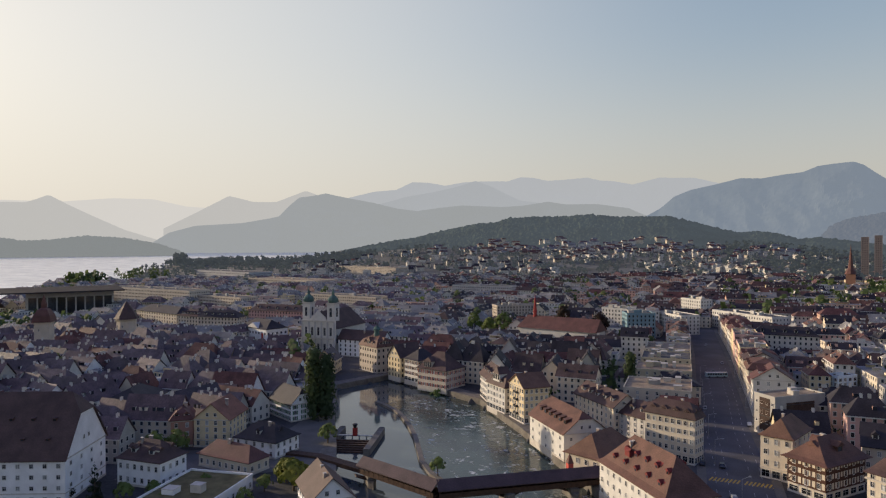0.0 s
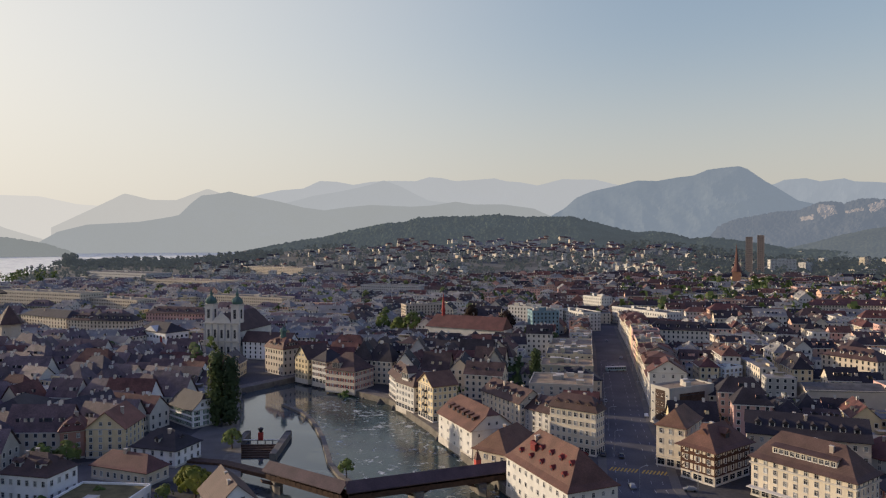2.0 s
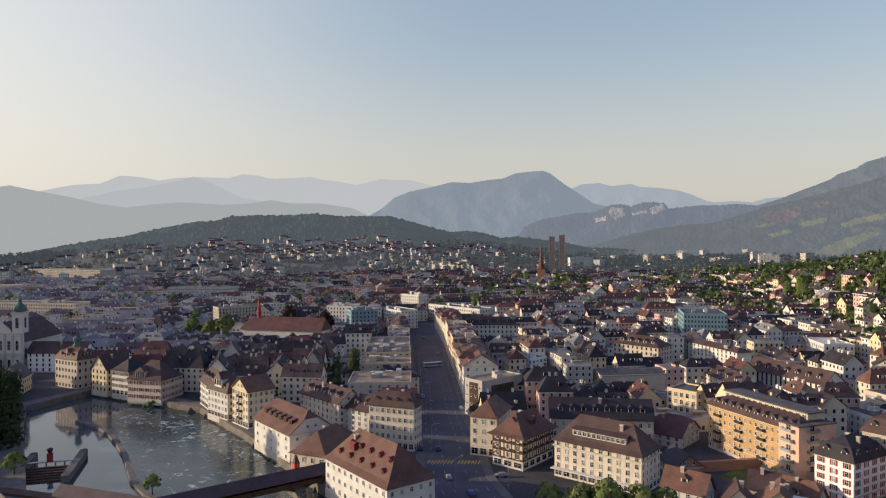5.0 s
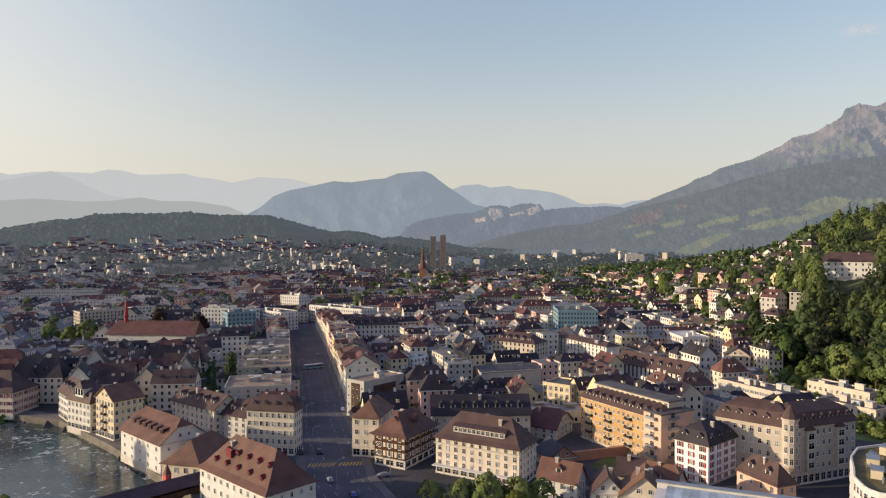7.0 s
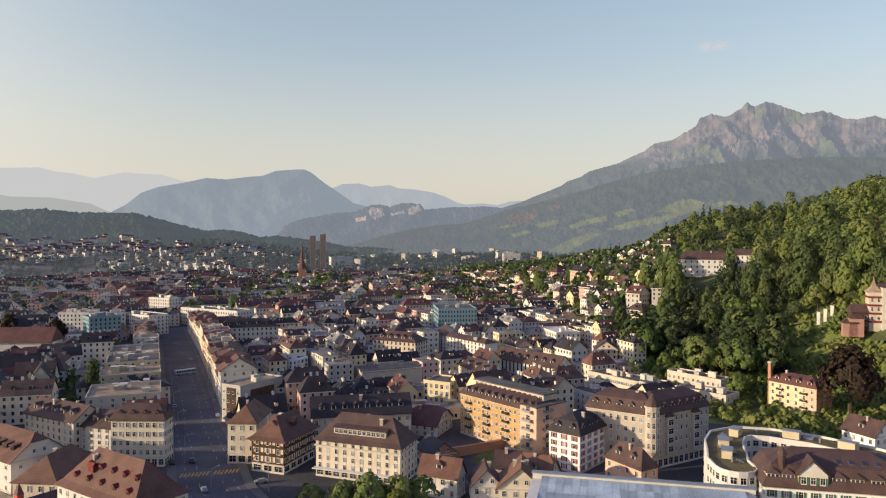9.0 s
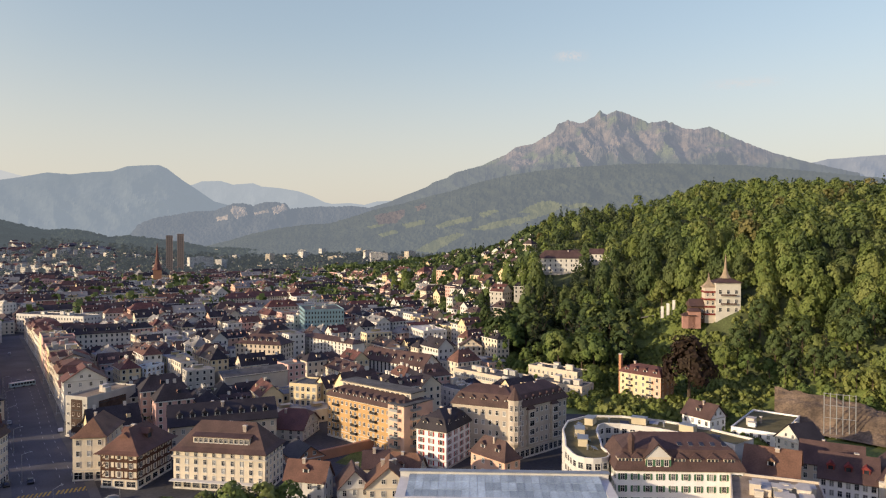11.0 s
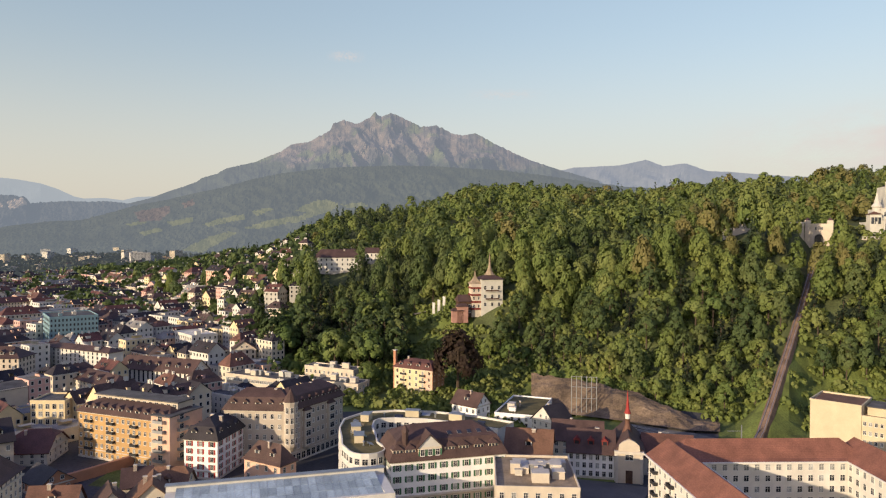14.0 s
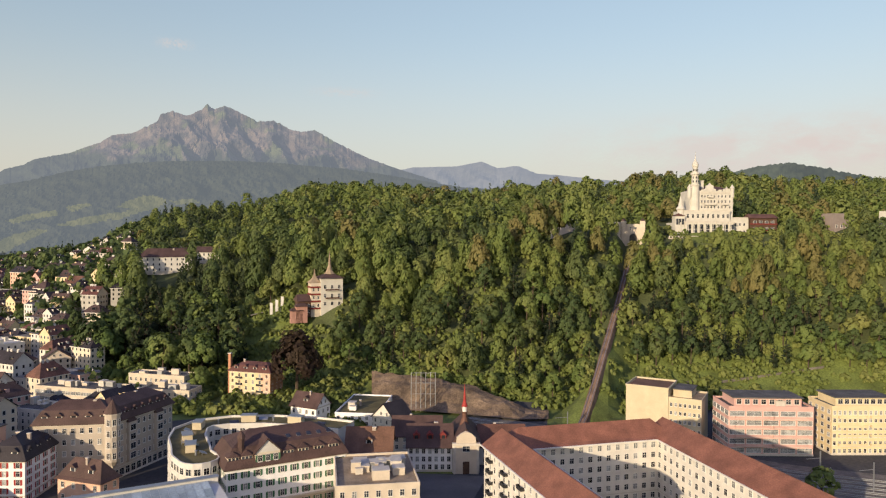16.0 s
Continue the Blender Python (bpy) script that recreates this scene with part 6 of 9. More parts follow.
def rock_cutting():
    """A bare brown slope with a catch fence above the railway."""
    verts, faces, cols, rows = [], [], 60, 16
    for i in range(cols + 1):
        a = 78 + 14.5 * i / cols
        foot = float(np.interp(a, *HILL_FOOT))
        for j in range(rows + 1):
            d = foot - 12 + (36 - 20 * i / cols) * j / rows
            x, y = d * math.sin(radians(a)), d * math.cos(radians(a))
            lump = noise.fractal(Vector((x, y, 0)) * 0.12, 0.8, 2.0, 4)
            verts.append((x, y, ground_z(x, y) + 1.0 + 8.0 * smooth(j / rows * 1.5) * (math.sin(math.pi * min(0.18 + 0.95 * i / cols, 1.0)) ** 0.7) + lump * 1.3 * min(j, 3) / 3 - (9 if j == rows else 0)))
    for i in range(cols):
        for j in range(rows):
            k = i * (rows + 1) + j
            faces.append((k, k + 1, k + rows + 2, k + rows + 1))
    me = bpy.data.meshes.new("rock_cutting")
    me.from_pydata(verts, [], faces)
    me.materials.append(ROCK)
    me.update()
    tagged(new("rock_cutting", me), "bare brown rock cutting at the foot of the hill", "rock face", kind="structure")
    fence = root("catch_fence", 315, 43, 5, -82, "tall steel rock-fall fence on posts", "fence")
    for k in range(6):
        q = Shape()
        q.box(-0.15, -0.15, -6, 0.15, 0.15, 13, METAL)
        part("post", q, fence, at=Matrix.Translation((-5.5 + k * 2.2, 0, 0)))
    for z in (3, 8, 12.6):
        q = Shape()
        q.box(-5.5, -0.08, z, 5.5, 0.08, z + 0.15, METAL)
        part("rail", q, fence)


rock_cutting()


def hill_fence():
    """A grey retaining wall with a mesh fence along the grass above the flats."""
    for a0, a1, s0, s1 in ((101.5, 104.2, 30, 36), (105.6, 112.5, 34, 46)):
        pts = []
        for k in range(13):
            f = k / 12
            a = radians(a0 + (a1 - a0) * f)
            d = float(np.interp(math.degrees(a), *HILL_FOOT)) + s0 + (s1 - s0) * f
            x, y = d * math.sin(a), d * math.cos(a)
            pts.append((x, y, ground_z(x, y) - 0.8))
        wall = new("hill_fence", ribbon(pts, 0.5, 2.0, STONE).mesh("hill_fence"))
        tagged(wall, "weathered grey retaining wall across the grass slope", "wall", kind="structure")


hill_fence()


# ---- the street's two rows, markings and traffic ----
def street_rows():
    rng = random.Random(21)
    for side in (1, -1):
        run = 0.0
        pts = [Vector((x, y)) for x, y in ROAD]
        seg, pos = 0, 0.0
        travelled = 0.0
        total = sum((b - a).length for a, b in zip(pts, pts[1:]))
        u = 205.0 if side > 0 else 190.0
        while u < total - 30:
            modern = side < 0 and u < 330
            w = rng.uniform(24, 31) if modern else rng.uniform(12, 21)
            mid = u + w / 2
            acc = 0.0
            for a, b in zip(pts, pts[1:]):
                L = (b - a).length
                if acc + L >= mid:
                    d = (b - a) / L
                    c = a + d * (mid - acc)
                    break
                acc += L
            nrm = Vector((d.y, -d.x)) * side
            depth = rng.uniform(24, 30) if modern else rng.uniform(12, 19)
            q = c + nrm * (13.0 + depth / 2)
            # fronts look at the street
            rot = math.degrees(math.atan2(-d.y, -d.x)) if side > 0 else math.degrees(math.atan2(d.y, d.x))
            rot = math.degrees(math.atan2(nrm.y, nrm.x)) - 90
            h = rng.uniform(12.5, 20) if side > 0 else rng.uniform(10.5, 13.5)
            if not any(math.hypot(q.x - a0, q.y - b0) < 0.55 * r0 + 5 for a0, b0, r0 in FOOTPRINTS):
                level = modern or rng.random() < 0.28
                house("pale modern street block with a flat roof and rooftop units" if modern else "plastered apartment house with a flat roof in the street row" if level else "plastered apartment house with a pitched roof in the street row", q.x, q.y, rot, w, depth, h, roof="flat" if level else rng.choice(("gable", "mansard", "hip")), rh=rng.uniform(3.6, 5.6),
                      wall=rng.choice(("custard", "cream", "sand")) if modern else rng.choice(("cream", "sand", "salmon", "pale", "pink", "yellow", "stone")), tile=rng.choice(("felt", "gravel")) if level else rng.choice(("brown", "red", "rust", "dark")), floors=5, bays=(9 if modern else 5) if u < 420 else 4, sbays=7 if modern else 4, dormers=0 if level else 3,
                      shop=True, boxes=6 if modern else 3 if level else 0, chimneys=0 if level else 2, name="apartment_house")
            u += w + 0.4


street_rows()


def marking_runs():
    s, pts = Shape(), [Vector((x, y)) for x, y in ROAD]
    total = sum((b - a).length for a, b in zip(pts, pts[1:]))

    def at(dist):
        acc = 0.0
        for a, b in zip(pts, pts[1:]):
            L = (b - a).length
            if acc + L >= dist:
                d = (b - a) / L
                return a + d * (dist - acc), d
            acc += L
        return pts[-1], d
    u = 62.0
    while u < 330:
        for off in (-7.2, -3.4, 3.8, 7.4):
            c, d = at(u)
            n = Vector((d.y, -d.x))
            a, b = c + n * off, c + n * off + d * (3.2 if off != 0.2 else 5.6)
            k = 0.07
            s.face([(*(a - n * k), 0.095), (*(a + n * k), 0.095), (*(b + n * k), 0.095), (*(b - n * k), 0.095)], PAINT_W)
        u += 9.0
    tagged(new("lane_marking", s.mesh("lane_marking")), "white dashed lane markings on the asphalt", "marking", kind="stuff")
    y = root("zebra_crossing", 98, 228, 0.1, -25, "yellow zebra crossing across the wide street", "crossing")
    bar = Shape()
    bar.box(-0.28, -2.0, 0, 0.28, 2.0, 0.012, PAINT_Y)
    bm = bar.mesh("stripe")
    for k in range(17):
        if k not in (8,):
            part("stripe", bm, y, at=pose(-9.6 + k * 1.2, 0, 0, 0, 0, -12))


marking_runs()

CAR_PAINT = {k: material("car_paint_" + k, c, 0.35, 0.03, 1.0, 5.0, 0.0, spec=0.5) for k, c in {"grey": (0.22, 0.23, 0.24), "black": (0.02, 0.02, 0.022), "white": (0.6, 0.6, 0.6), "blue": (0.05, 0.09, 0.2), "red": (0.3, 0.03, 0.02)}.items()}
TYRE = material("tyre_rubber", (0.02, 0.02, 0.02), 0.9, 0.1, 1.0, 9.0, 0.0)
BUS_BLUE = material("bus_blue", (0.30, 0.42, 0.50), 0.4, 0.05, 1.0, 5.0, 0.0)


def car(x, y, rot, paint):
    base = root("car", x, y, 0.1, rot, "small %s car on the street" % paint, "car", "cars on the street")
    s = Shape()
    prof = [(-2.1, 0.35), (2.1, 0.35), (2.15, 0.75), (1.2, 0.92), (0.6, 1.42), (-1.1, 1.45), (-1.8, 0.98), (-2.15, 0.85)]
    n = len(prof)
    pts = [(px, -0.86 if pz < 1.2 else -0.66, pz) for px, pz in prof] + [(px, 0.86 if pz < 1.2 else 0.66, pz) for px, pz in prof]
    s.hull(pts, [tuple(range(n)), tuple(range(2 * n - 1, n - 1, -1))] + [(k, n + k, n + (k + 1) % n, (k + 1) % n) for k in range(n)], CAR_PAINT[paint])
    part("body", s, base)
    g = Shape()
    g.hull([(1.16, -0.72, 0.96), (1.16, 0.72, 0.96), (0.66, 0.6, 1.38), (0.66, -0.6, 1.38)], [(0, 1, 2, 3)], GLASS)
    part("windscreen", g, base)
    for wx in (-1.3, 1.3):
        for wy in (-0.82, 0.82):
            t = Shape()
            t.hull([(wx + 0.33 * math.cos(a * 0.785), wy - 0.1, 0.33 + 0.33 * math.sin(a * 0.785)) for a in range(8)] + [(wx + 0.33 * math.cos(a * 0.785), wy + 0.1, 0.33 + 0.33 * math.sin(a * 0.785)) for a in range(8)],
                   [tuple(range(8)), tuple(range(15, 7, -1))] + [(k, 8 + k, 8 + (k + 1) % 8, (k + 1) % 8) for k in range(8)], TYRE)
            part("wheel", t, base)
    return base


for cx, cy, cr, cp in ((97.5, 243.4, 250, "black"), (91.5, 246.0, 248, "black"), (89, 213, 80, "grey"), (90, 197, 80, "blue"), (122.8, 327, 250, "grey"), (161.4, 417, 252, "black"), (131, 298, 70, "white"), (178, 445, 252, "grey"), (196, 520, 250, "grey"), (106, 208, 160, "grey")):
    car(cx, cy, cr, cp)


def bus(x, y, rot):
    base = root("bus", x, y, 0.1, rot, "long pale blue city bus crossing the street", "bus")
    base.scale = (0.72, 1.0, 0.92)
    s = Shape()
    s.box(-8.5, -1.25, 0.35, 8.5, 1.25, 2.9, BUS_BLUE)
    s.box(-8.3, -1.2, 2.9, 8.3, 1.2, 3.05, FRAME)
    part("body", s, base)
    for k in range(8):
        g = Shape()
        g.box(-7.6 + 2.0 * k, -1.29, 1.5, -6.0 + 2.0 * k, -1.25, 2.6, GLASS)
        part("window", g, base)
    for wx in (-6, 0.5, 6):
        t = Shape()
        t.box(wx - 0.45, -1.3, 0, wx + 0.45, 1.3, 0.8, TYRE)
        part("axle", t, base)


bus(158, 403.5, 0)


def railway():
    """Tracks between the courtyard block and the hill."""
    bed = strip("track_bed", [(300, 25), (262, -52), (243, -92), (228, -150), (222, -210)], 30, -0.3, 0.12, STONE, "dark gravel railway bed with several tracks", "railway")
    for off in (-11, -6.5, -2, 2.5, 7):
        line = root("railway_track", 0, 0, 0, 0, "pair of steel rails on a gravel bed", "track", "railway tracks")
        for g in (-0.75, 0.75):
            s = Shape()
            p = [(300, 25), (262, -52), (243, -92), (228, -150), (222, -210)]
            run = []
            for i, (ax, ay) in enumerate(p):
                (qx, qy), (bx, by) = p[max(i - 1, 0)], p[min(i + 1, len(p) - 1)]
                d = Vector((bx - qx, by - qy)).normalized()
                run.append((ax - d.y * (off + g), ay + d.x * (off + g), 0.12))
            part("rail", ribbon(run, 0.16, 0.2, METAL), line)
    for k, (mx, my) in enumerate(((285, -20), (268, -45), (252, -66), (243, -100), (233, -112), (236, -130), (226, -96))):
        mast = root("catenary_mast", mx, my, 0, 20, "grey steel catenary mast beside the tracks", "mast", "catenary masts")
        s = Shape()
        s.box(-0.16, -0.16, 0, 0.16, 0.16, 9.5, METAL)
        part("post", s, mast)
        s = Shape()
        s.box(-0.07, 0, 7.2, 0.07, 5.5, 7.35, METAL)
        part("arm", s, mast)


railway()


def street_lamp(x, y, rot):
    lamp = root("street_lamp", x, y, 0.2, rot, "slim grey street lamp with a curved arm", "street lamp", "street lamps")
    s = Shape()
    s.rings([(0, 0, 0, 0.14), (0, 0, 1.0, 0.10), (0, 0, 9.0, 0.07)], METAL, 6)
    part("pole", s, lamp)
    s = Shape()
    s.beam((0, 0, 8.9), (0, -2.2, 9.5), 0.09, 0.09, METAL)
    part("arm", s, lamp)
    s = Shape()
    s.box(-0.18, -3.0, 9.42, 0.18, -2.1, 9.58, METAL)
    part("lamp_head", s, lamp)


for lx, ly, lr in ((96, 246, 70), (113, 236, -110), (107, 281, 70), (129, 290, -110), (119, 318, 70), (142, 327, -110), (131, 352, 70), (155, 364, -110), (143, 388, 70), (168, 402, -110), (88, 205, 100), (104, 199, -80)):
    street_lamp(lx, ly, lr)
house("large white manor with a brown hipped roof above the trees", 512, 271, -62, 38, 14, 12, roof="hip", rh=6, wall="white", tile="brown", floors=3, bays=9, chimneys=2, name="manor")
for _x, _y, _r, _w in ((570, 290, -50, 15), (534, 246, -70, 17), (478, 305, -40, 20), (590, 283, -35, 13)):
    house("white house with a brown roof among the trees of the slope", _x, _y, _r, _w, 11, 8, roof="gable", rh=4, wall="white", tile="brown", floors=2, bays=5, name="house")
house("brown chalet with a broad gable roof on the slope", 372, 262, -55, 14, 11, 10, roof="gabley", rh=5, wall="sand", tile="brown", floors=3, name="chalet")


# gardens and yards
def patch(name, pts, z, mat, label, category):
    s = Shape()
    s.face([(x, y, z) for x, y in pts], mat)
    tagged(new(name, s.mesh(name)), label, category, kind="structure")


patch("lawn", [(172, 180), (186, 184), (192, 170), (190, 152), (180, 150), (174, 164)], 0.1, GRASS, "green courtyard lawn beside the apartment block", "lawn")
patch("pavement_3", [(-110, 232), (-70, 236), (-46, 244), (-48, 300), (-62, 312), (-70, 270), (-108, 262)], 0.08, PAVING, "grey paved riverside square", "pavement")
patch("pavement_4", [(232, 10), (232, 40), (212, 42), (206, 14)], 0.08, PAVING, "paved yard before the chapel", "pavement")


def concert_hall():
    """The lakeside hall with its vast thin roof."""
    base = root("concert_hall", -416, 735, 0, 30, "dark glazed lakeside concert hall under a vast thin roof", "hall")
    claim(-416, 735, 62), claim(-365, 690, 25)
    s = Shape()
    s.box(-62, -45, 27.3, 70, 45, 28.6, SHEET)
    part("roof", s, base, "thin dark cantilevered roof")
    s = Shape()
    s.box(-20, -30, -2, 60, 35, 27.3, WALL["grey"])
    part("wall", s, base)
    for k in range(9):
        q = Shape()
        q.box(-3.6, -0.2, 2, 3.6, 0, 22, GLASS)
        part("window", q, base, at=Matrix.Translation((-14 + k * 8.6, -30, 0)))


concert_hall()

forest_path()


# ---- roof dressings and additions of single buildings ----
def stone_corner():
    """The second wing and the round corner turret of the stone office building."""
    house("grey stone wing with a plain brown roof and skylights", 215.7, 143.8, -75.0, 24.0, 13.0, 19.0, roof="mansard", rh=6.5, wall="stone", tile="brown", floors=5, bays=9, sbays=4, dormers=5, chimneys=2, shop=True, name="office_building", category="building")
    main = BUILT["grand grey stone corner building with a brown dormered roof"]
    s = Shape()
    s.rings([(0, 0, 5.0, 1.2), (0, 0, 6.6, 2.4), (0, 0, 21.5, 2.4), (0, 0, 21.6, 2.8), (0, 0, 22.2, 2.8)], WALL["stone"], 10)
    turret = part("corner_turret", s, main, at=Matrix.Translation((-14.3, -6.3, 0)))
    s = Shape()
    s.rings([(0, 0, 22.2, 2.8), (0, 0, 23.6, 2.1), (0, 0, 25.2, 1.0), (0, 0, 26.6, 0.1)], TILE["brown"], 10)
    part("turret_roof", s, turret)
    mesh = window_mesh(1.0, 1.9, None)
    for f in range(4):
        for a in (-80, -35, 10):
            part("window", mesh, turret, at=pose(0, 0, 7.6 + f * 3.6, 0, 0, a) @ Matrix.Translation((0, -2.32, 0)))
    bay = Shape()
    bay.box(-1.9, -1.1, 4.4, 1.9, 0.2, 17.6, WALL["stone"])
    bay.hull([(-2.1, -1.3, 17.6), (2.1, -1.3, 17.6), (2.1, 0.2, 17.6), (-2.1, 0.2, 17.6), (-1.2, -0.2, 19.0), (1.2, -0.2, 19.0)], [(0, 1, 5, 4), (1, 2, 5), (3, 0, 4)], TILE["brown"])
    bm = bay.mesh("bay_window")
    for u in (-6.5, 6.8):
        b = part("bay_window", bm, main, at=Matrix.Translation((u, -6.5, 0)))
        for f in range(4):
            part("window", window_mesh(2.4, 1.9, None), b, at=Matrix.Translation((0, -1.1, 5.4 + 3.1 * f)))


def hotel_attic():
    hotel = BUILT["large white hotel block with a brown hipped roof and attic windows"]
    s = Shape()
    s.ring(-15.9, -7.6, 15.9, 7.6, 0.55, 10.2, 10.65, TRIM)
    part("cornice", s, hotel)
    s = Shape()
    s.box(-9.5, -5.4, 13.4, 9.5, 0, 16.4, WALL["cream"])
    s.hull([(-9.9, -5.9, 16.4), (9.9, -5.9, 16.4), (9.9, 0, 17.6), (-9.9, 0, 17.6), (-9.9, -5.9, 16.65), (9.9, -5.9, 16.65), (9.9, 0, 17.85), (-9.9, 0, 17.85)], [(4, 5, 6, 7), (0, 1, 5, 4), (1, 2, 6, 5), (3, 0, 4, 7), (3, 2, 1, 0)], TILE["brown"])
    band = part("dormer_band", s, hotel, "long dormer band with a row of windows")
    mesh = window_mesh(1.15, 1.3, None)
    for k in range(11):
        part("window", mesh, band, at=Matrix.Translation((-8.5 + 1.7 * k, -5.4, 14.75)))
    s = Shape()
    s.box(-15.7, -9.4, 3.0, 15.7, -7.1, 3.25, FRAME)
    part("canopy", s, hotel, "white canopy over the shop windows")


def orange_block():
    block = BUILT["long orange apartment block with balconies and dormered roof"]
    s = Shape()
    s.box(-19, -1.2, 16.8, 19, 6.2, 21.6, WALL["sand"])
    s.box(-19.5, -1.8, 21.6, 19.5, 6.8, 22.0, TILE["felt"])
    top = part("penthouse", s, block, "long set-back upper floor with a flat grey roof")
    mesh = window_mesh(1.6, 1.4, None)
    for k in range(14):
        part("window", mesh, top, at=Matrix.Translation((-17.5 + 2.7 * k, -1.2, 19.6)))
    s = Shape()
    s.box(14.2, -8.6, -2, 22.4, 7.2, 18.6, WALL["salmon"])
    s.box(13.9, -8.9, 18.6, 22.7, 7.5, 19.0, TILE["felt"])
    tower = part("end_tower", s, block, "salmon rendered stair and balcony tower")
    for f in range(5):
        c = Shape()
        c.box(-2.2, -1.5, -0.15, 2.2, 0, 0, TRIM)
        c.box(-2.2, -1.5, 0, 2.2, -1.42, 0.95, METAL)
        c.box(-2.2, -1.5, 0, -2.12, 0, 0.95, METAL), c.box(2.12, -1.5, 0, 2.2, 0, 0.95, METAL)
        part("balcony", c, tower, at=pose(18.3, -8.6, 3.3 * f + 3.4))
        part("window", window_mesh(1.8, 2.0, None), tower, at=pose(18.3, -8.6, 3.3 * f + 3.5))
        part("balcony", c.mesh("balcony"), tower, at=pose(22.4, -3.0, 3.3 * f + 3.4, 0, 0, 90))
        part("window", window_mesh(1.8, 2.0, None), tower, at=pose(22.4, -3.0, 3.3 * f + 3.5, 0, 0, 90))


def guild_front():
    """White dormers, the pedimented gable and the grey stone lower floors of the guild house."""
    g = BUILT["long cream guild house with green shutters and a brown mansard roof"]
    s = Shape()
    s.ring(-17.02, -8.52, 17.02, 8.52, 0.1, -2, 6.6, WALL["stone"])
    part("stone_base", s, g, "grey stone lower floors")
    s = Shape()
    s.ring(-17.6, -9.1, 17.6, 9.1, 0.6, 6.6, 7.0, TRIM)
    part("string_course", s, g)
    dm = wide_dormer(3.0, 2.0, 3.2, WALL["cream"], TILE["brown"], 3)
    for u in (-15, -11.4, 0.2, 4.4, 9.0, 13.4):
        part("dormer", dm, g, "cream dormer with a row of windows", at=Matrix.Translation((u, -8.1, 18.0)))
    s = Shape()
    s.box(-9.2, -8.7, 17, -2.4, -3, 20.4, WALL["cream"])
    s.hull([(-9.2, -8.7, 20.4), (-2.4, -8.7, 20.4), (-5.8, -8.7, 23.6), (-9.2, -1, 20.4), (-2.4, -1, 20.4), (-5.8, -1, 23.6)], [(0, 1, 2), (3, 5, 4)], WALL["white"])
    s.hull([(-9.7, -9.1, 20.0), (-5.8, -9.1, 23.9), (-5.8, 0, 23.9), (-9.7, 0, 20.0), (-9.7, -9.1, 20.35), (-5.8, -9.1, 24.25), (-5.8, 0, 24.25), (-9.7, 0, 20.35)], [(4, 5, 6, 7), (0, 1, 5, 4), (3, 0, 4, 7), (3, 2, 1, 0)], TILE["brown"])
    s.hull([(-1.9, -9.1, 20.0), (-5.8, -9.1, 23.9), (-5.8, 0, 23.9), (-1.9, 0, 20.0), (-1.9, -9.1, 20.35), (-5.8, -9.1, 24.25), (-5.8, 0, 24.25), (-1.9, 0, 20.35)], [(7, 6, 5, 4), (4, 5, 1, 0), (7, 4, 0, 3), (0, 1, 2, 3)], TILE["brown"])
    gable = part("gable", s, g, "white pedimented roof gable")
    place = window_mesh(1.1, 1.7, "green")
    for u in (-8, -5.8, -3.6):
        part("window", place, gable, at=Matrix.Translation((u, -8.7, 18.0)))
    sl = skylight_shape()
    for u in (1, 4, 7, 10, 13):
        part("skylight", sl, g, at=pose(u, -4.6, 22.9, 22, 0, 0))
    s = Shape()
    s.rings([(0, 0, 20, 0.9), (0, 0, 24.4, 0.9), (0, 0, 24.5, 1.2), (0, 0, 25.4, 0.9), (0, 0, 26.6, 0.05)], TILE["brown"], 8)
    part("roof_turret", s, g, at=Matrix.Translation((-12.6, -6.4, 0)))


SKYLIGHT = []


def skylight_shape():
    if not SKYLIGHT:
        s = Shape()
        s.hull([(-0.6, -0.8, -0.5), (0.6, -0.8, -0.5), (0.6, 0.8, -0.5), (-0.6, 0.8, -0.5), (-0.6, -0.8, 0.1), (0.6, -0.8, 0.1), (0.6, 0.8, 0.1), (-0.6, 0.8, 0.1)], [(0, 1, 5, 4), (1, 2, 6, 5), (2, 3, 7, 6), (3, 0, 4, 7)], METAL)
        b = len(s.v) - 4
        s.f.append((b, b + 1, b + 2, b + 3))
        s.m.append(s.slot(GLASS))
        SKYLIGHT.append(s.mesh("skylight"))
    return SKYLIGHT[0]


def hall_roof():
    hall = BUILT["beige windowless hall with a broad arched grey roof"]
    s = Shape()
    W, D, n = 7.2, 17.4, 8
    ring = [(-W + 2 * W * k / n, 10.6 + 2.6 * math.sin(math.pi * k / n)) for k in range(n + 1)]
    for y in (-D, D):
        s.v += [(u, y, z) for u, z in ring]
    for k in range(n):
        s.f.append((k, k + 1, n + 2 + k, n + 1 + k))
        s.m.append(s.slot(TILE["felt"]))
    s.f += [tuple(range(n, -1, -1)), tuple(range(n + 1, 2 * n + 2))]
    s.m += [s.slot(WALL["sand"])] * 2
    part("roof", s, hall, "arched grey sheet roof")
    retail = BUILT["concrete retail block with a dark glazed middle and brown flat roof"]
    s = Shape()
    s.box(-2.6, -12.9, 2.0, 3.0, -12.6, 15.4, BROWN_GLASS)
    for z in (4.6, 7.8, 11.0):
        s.box(-2.6, -12.98, z, 3.0, -12.9, z + 0.3, DARK)
    part("curtain_wall", s, retail, "dark glazed middle bay")
    s = Shape()
    s.box(5.62, -7.0, 4.4, 5.9, 7.0, 14.0, BROWN_GLASS)
    for z in (7.0, 10.0, 13.0):
        s.box(5.9, -7.0, z, 5.98, 7.0, z + 0.3, DARK)
    part("curtain_wall", s, retail, "dark glazed middle bay")


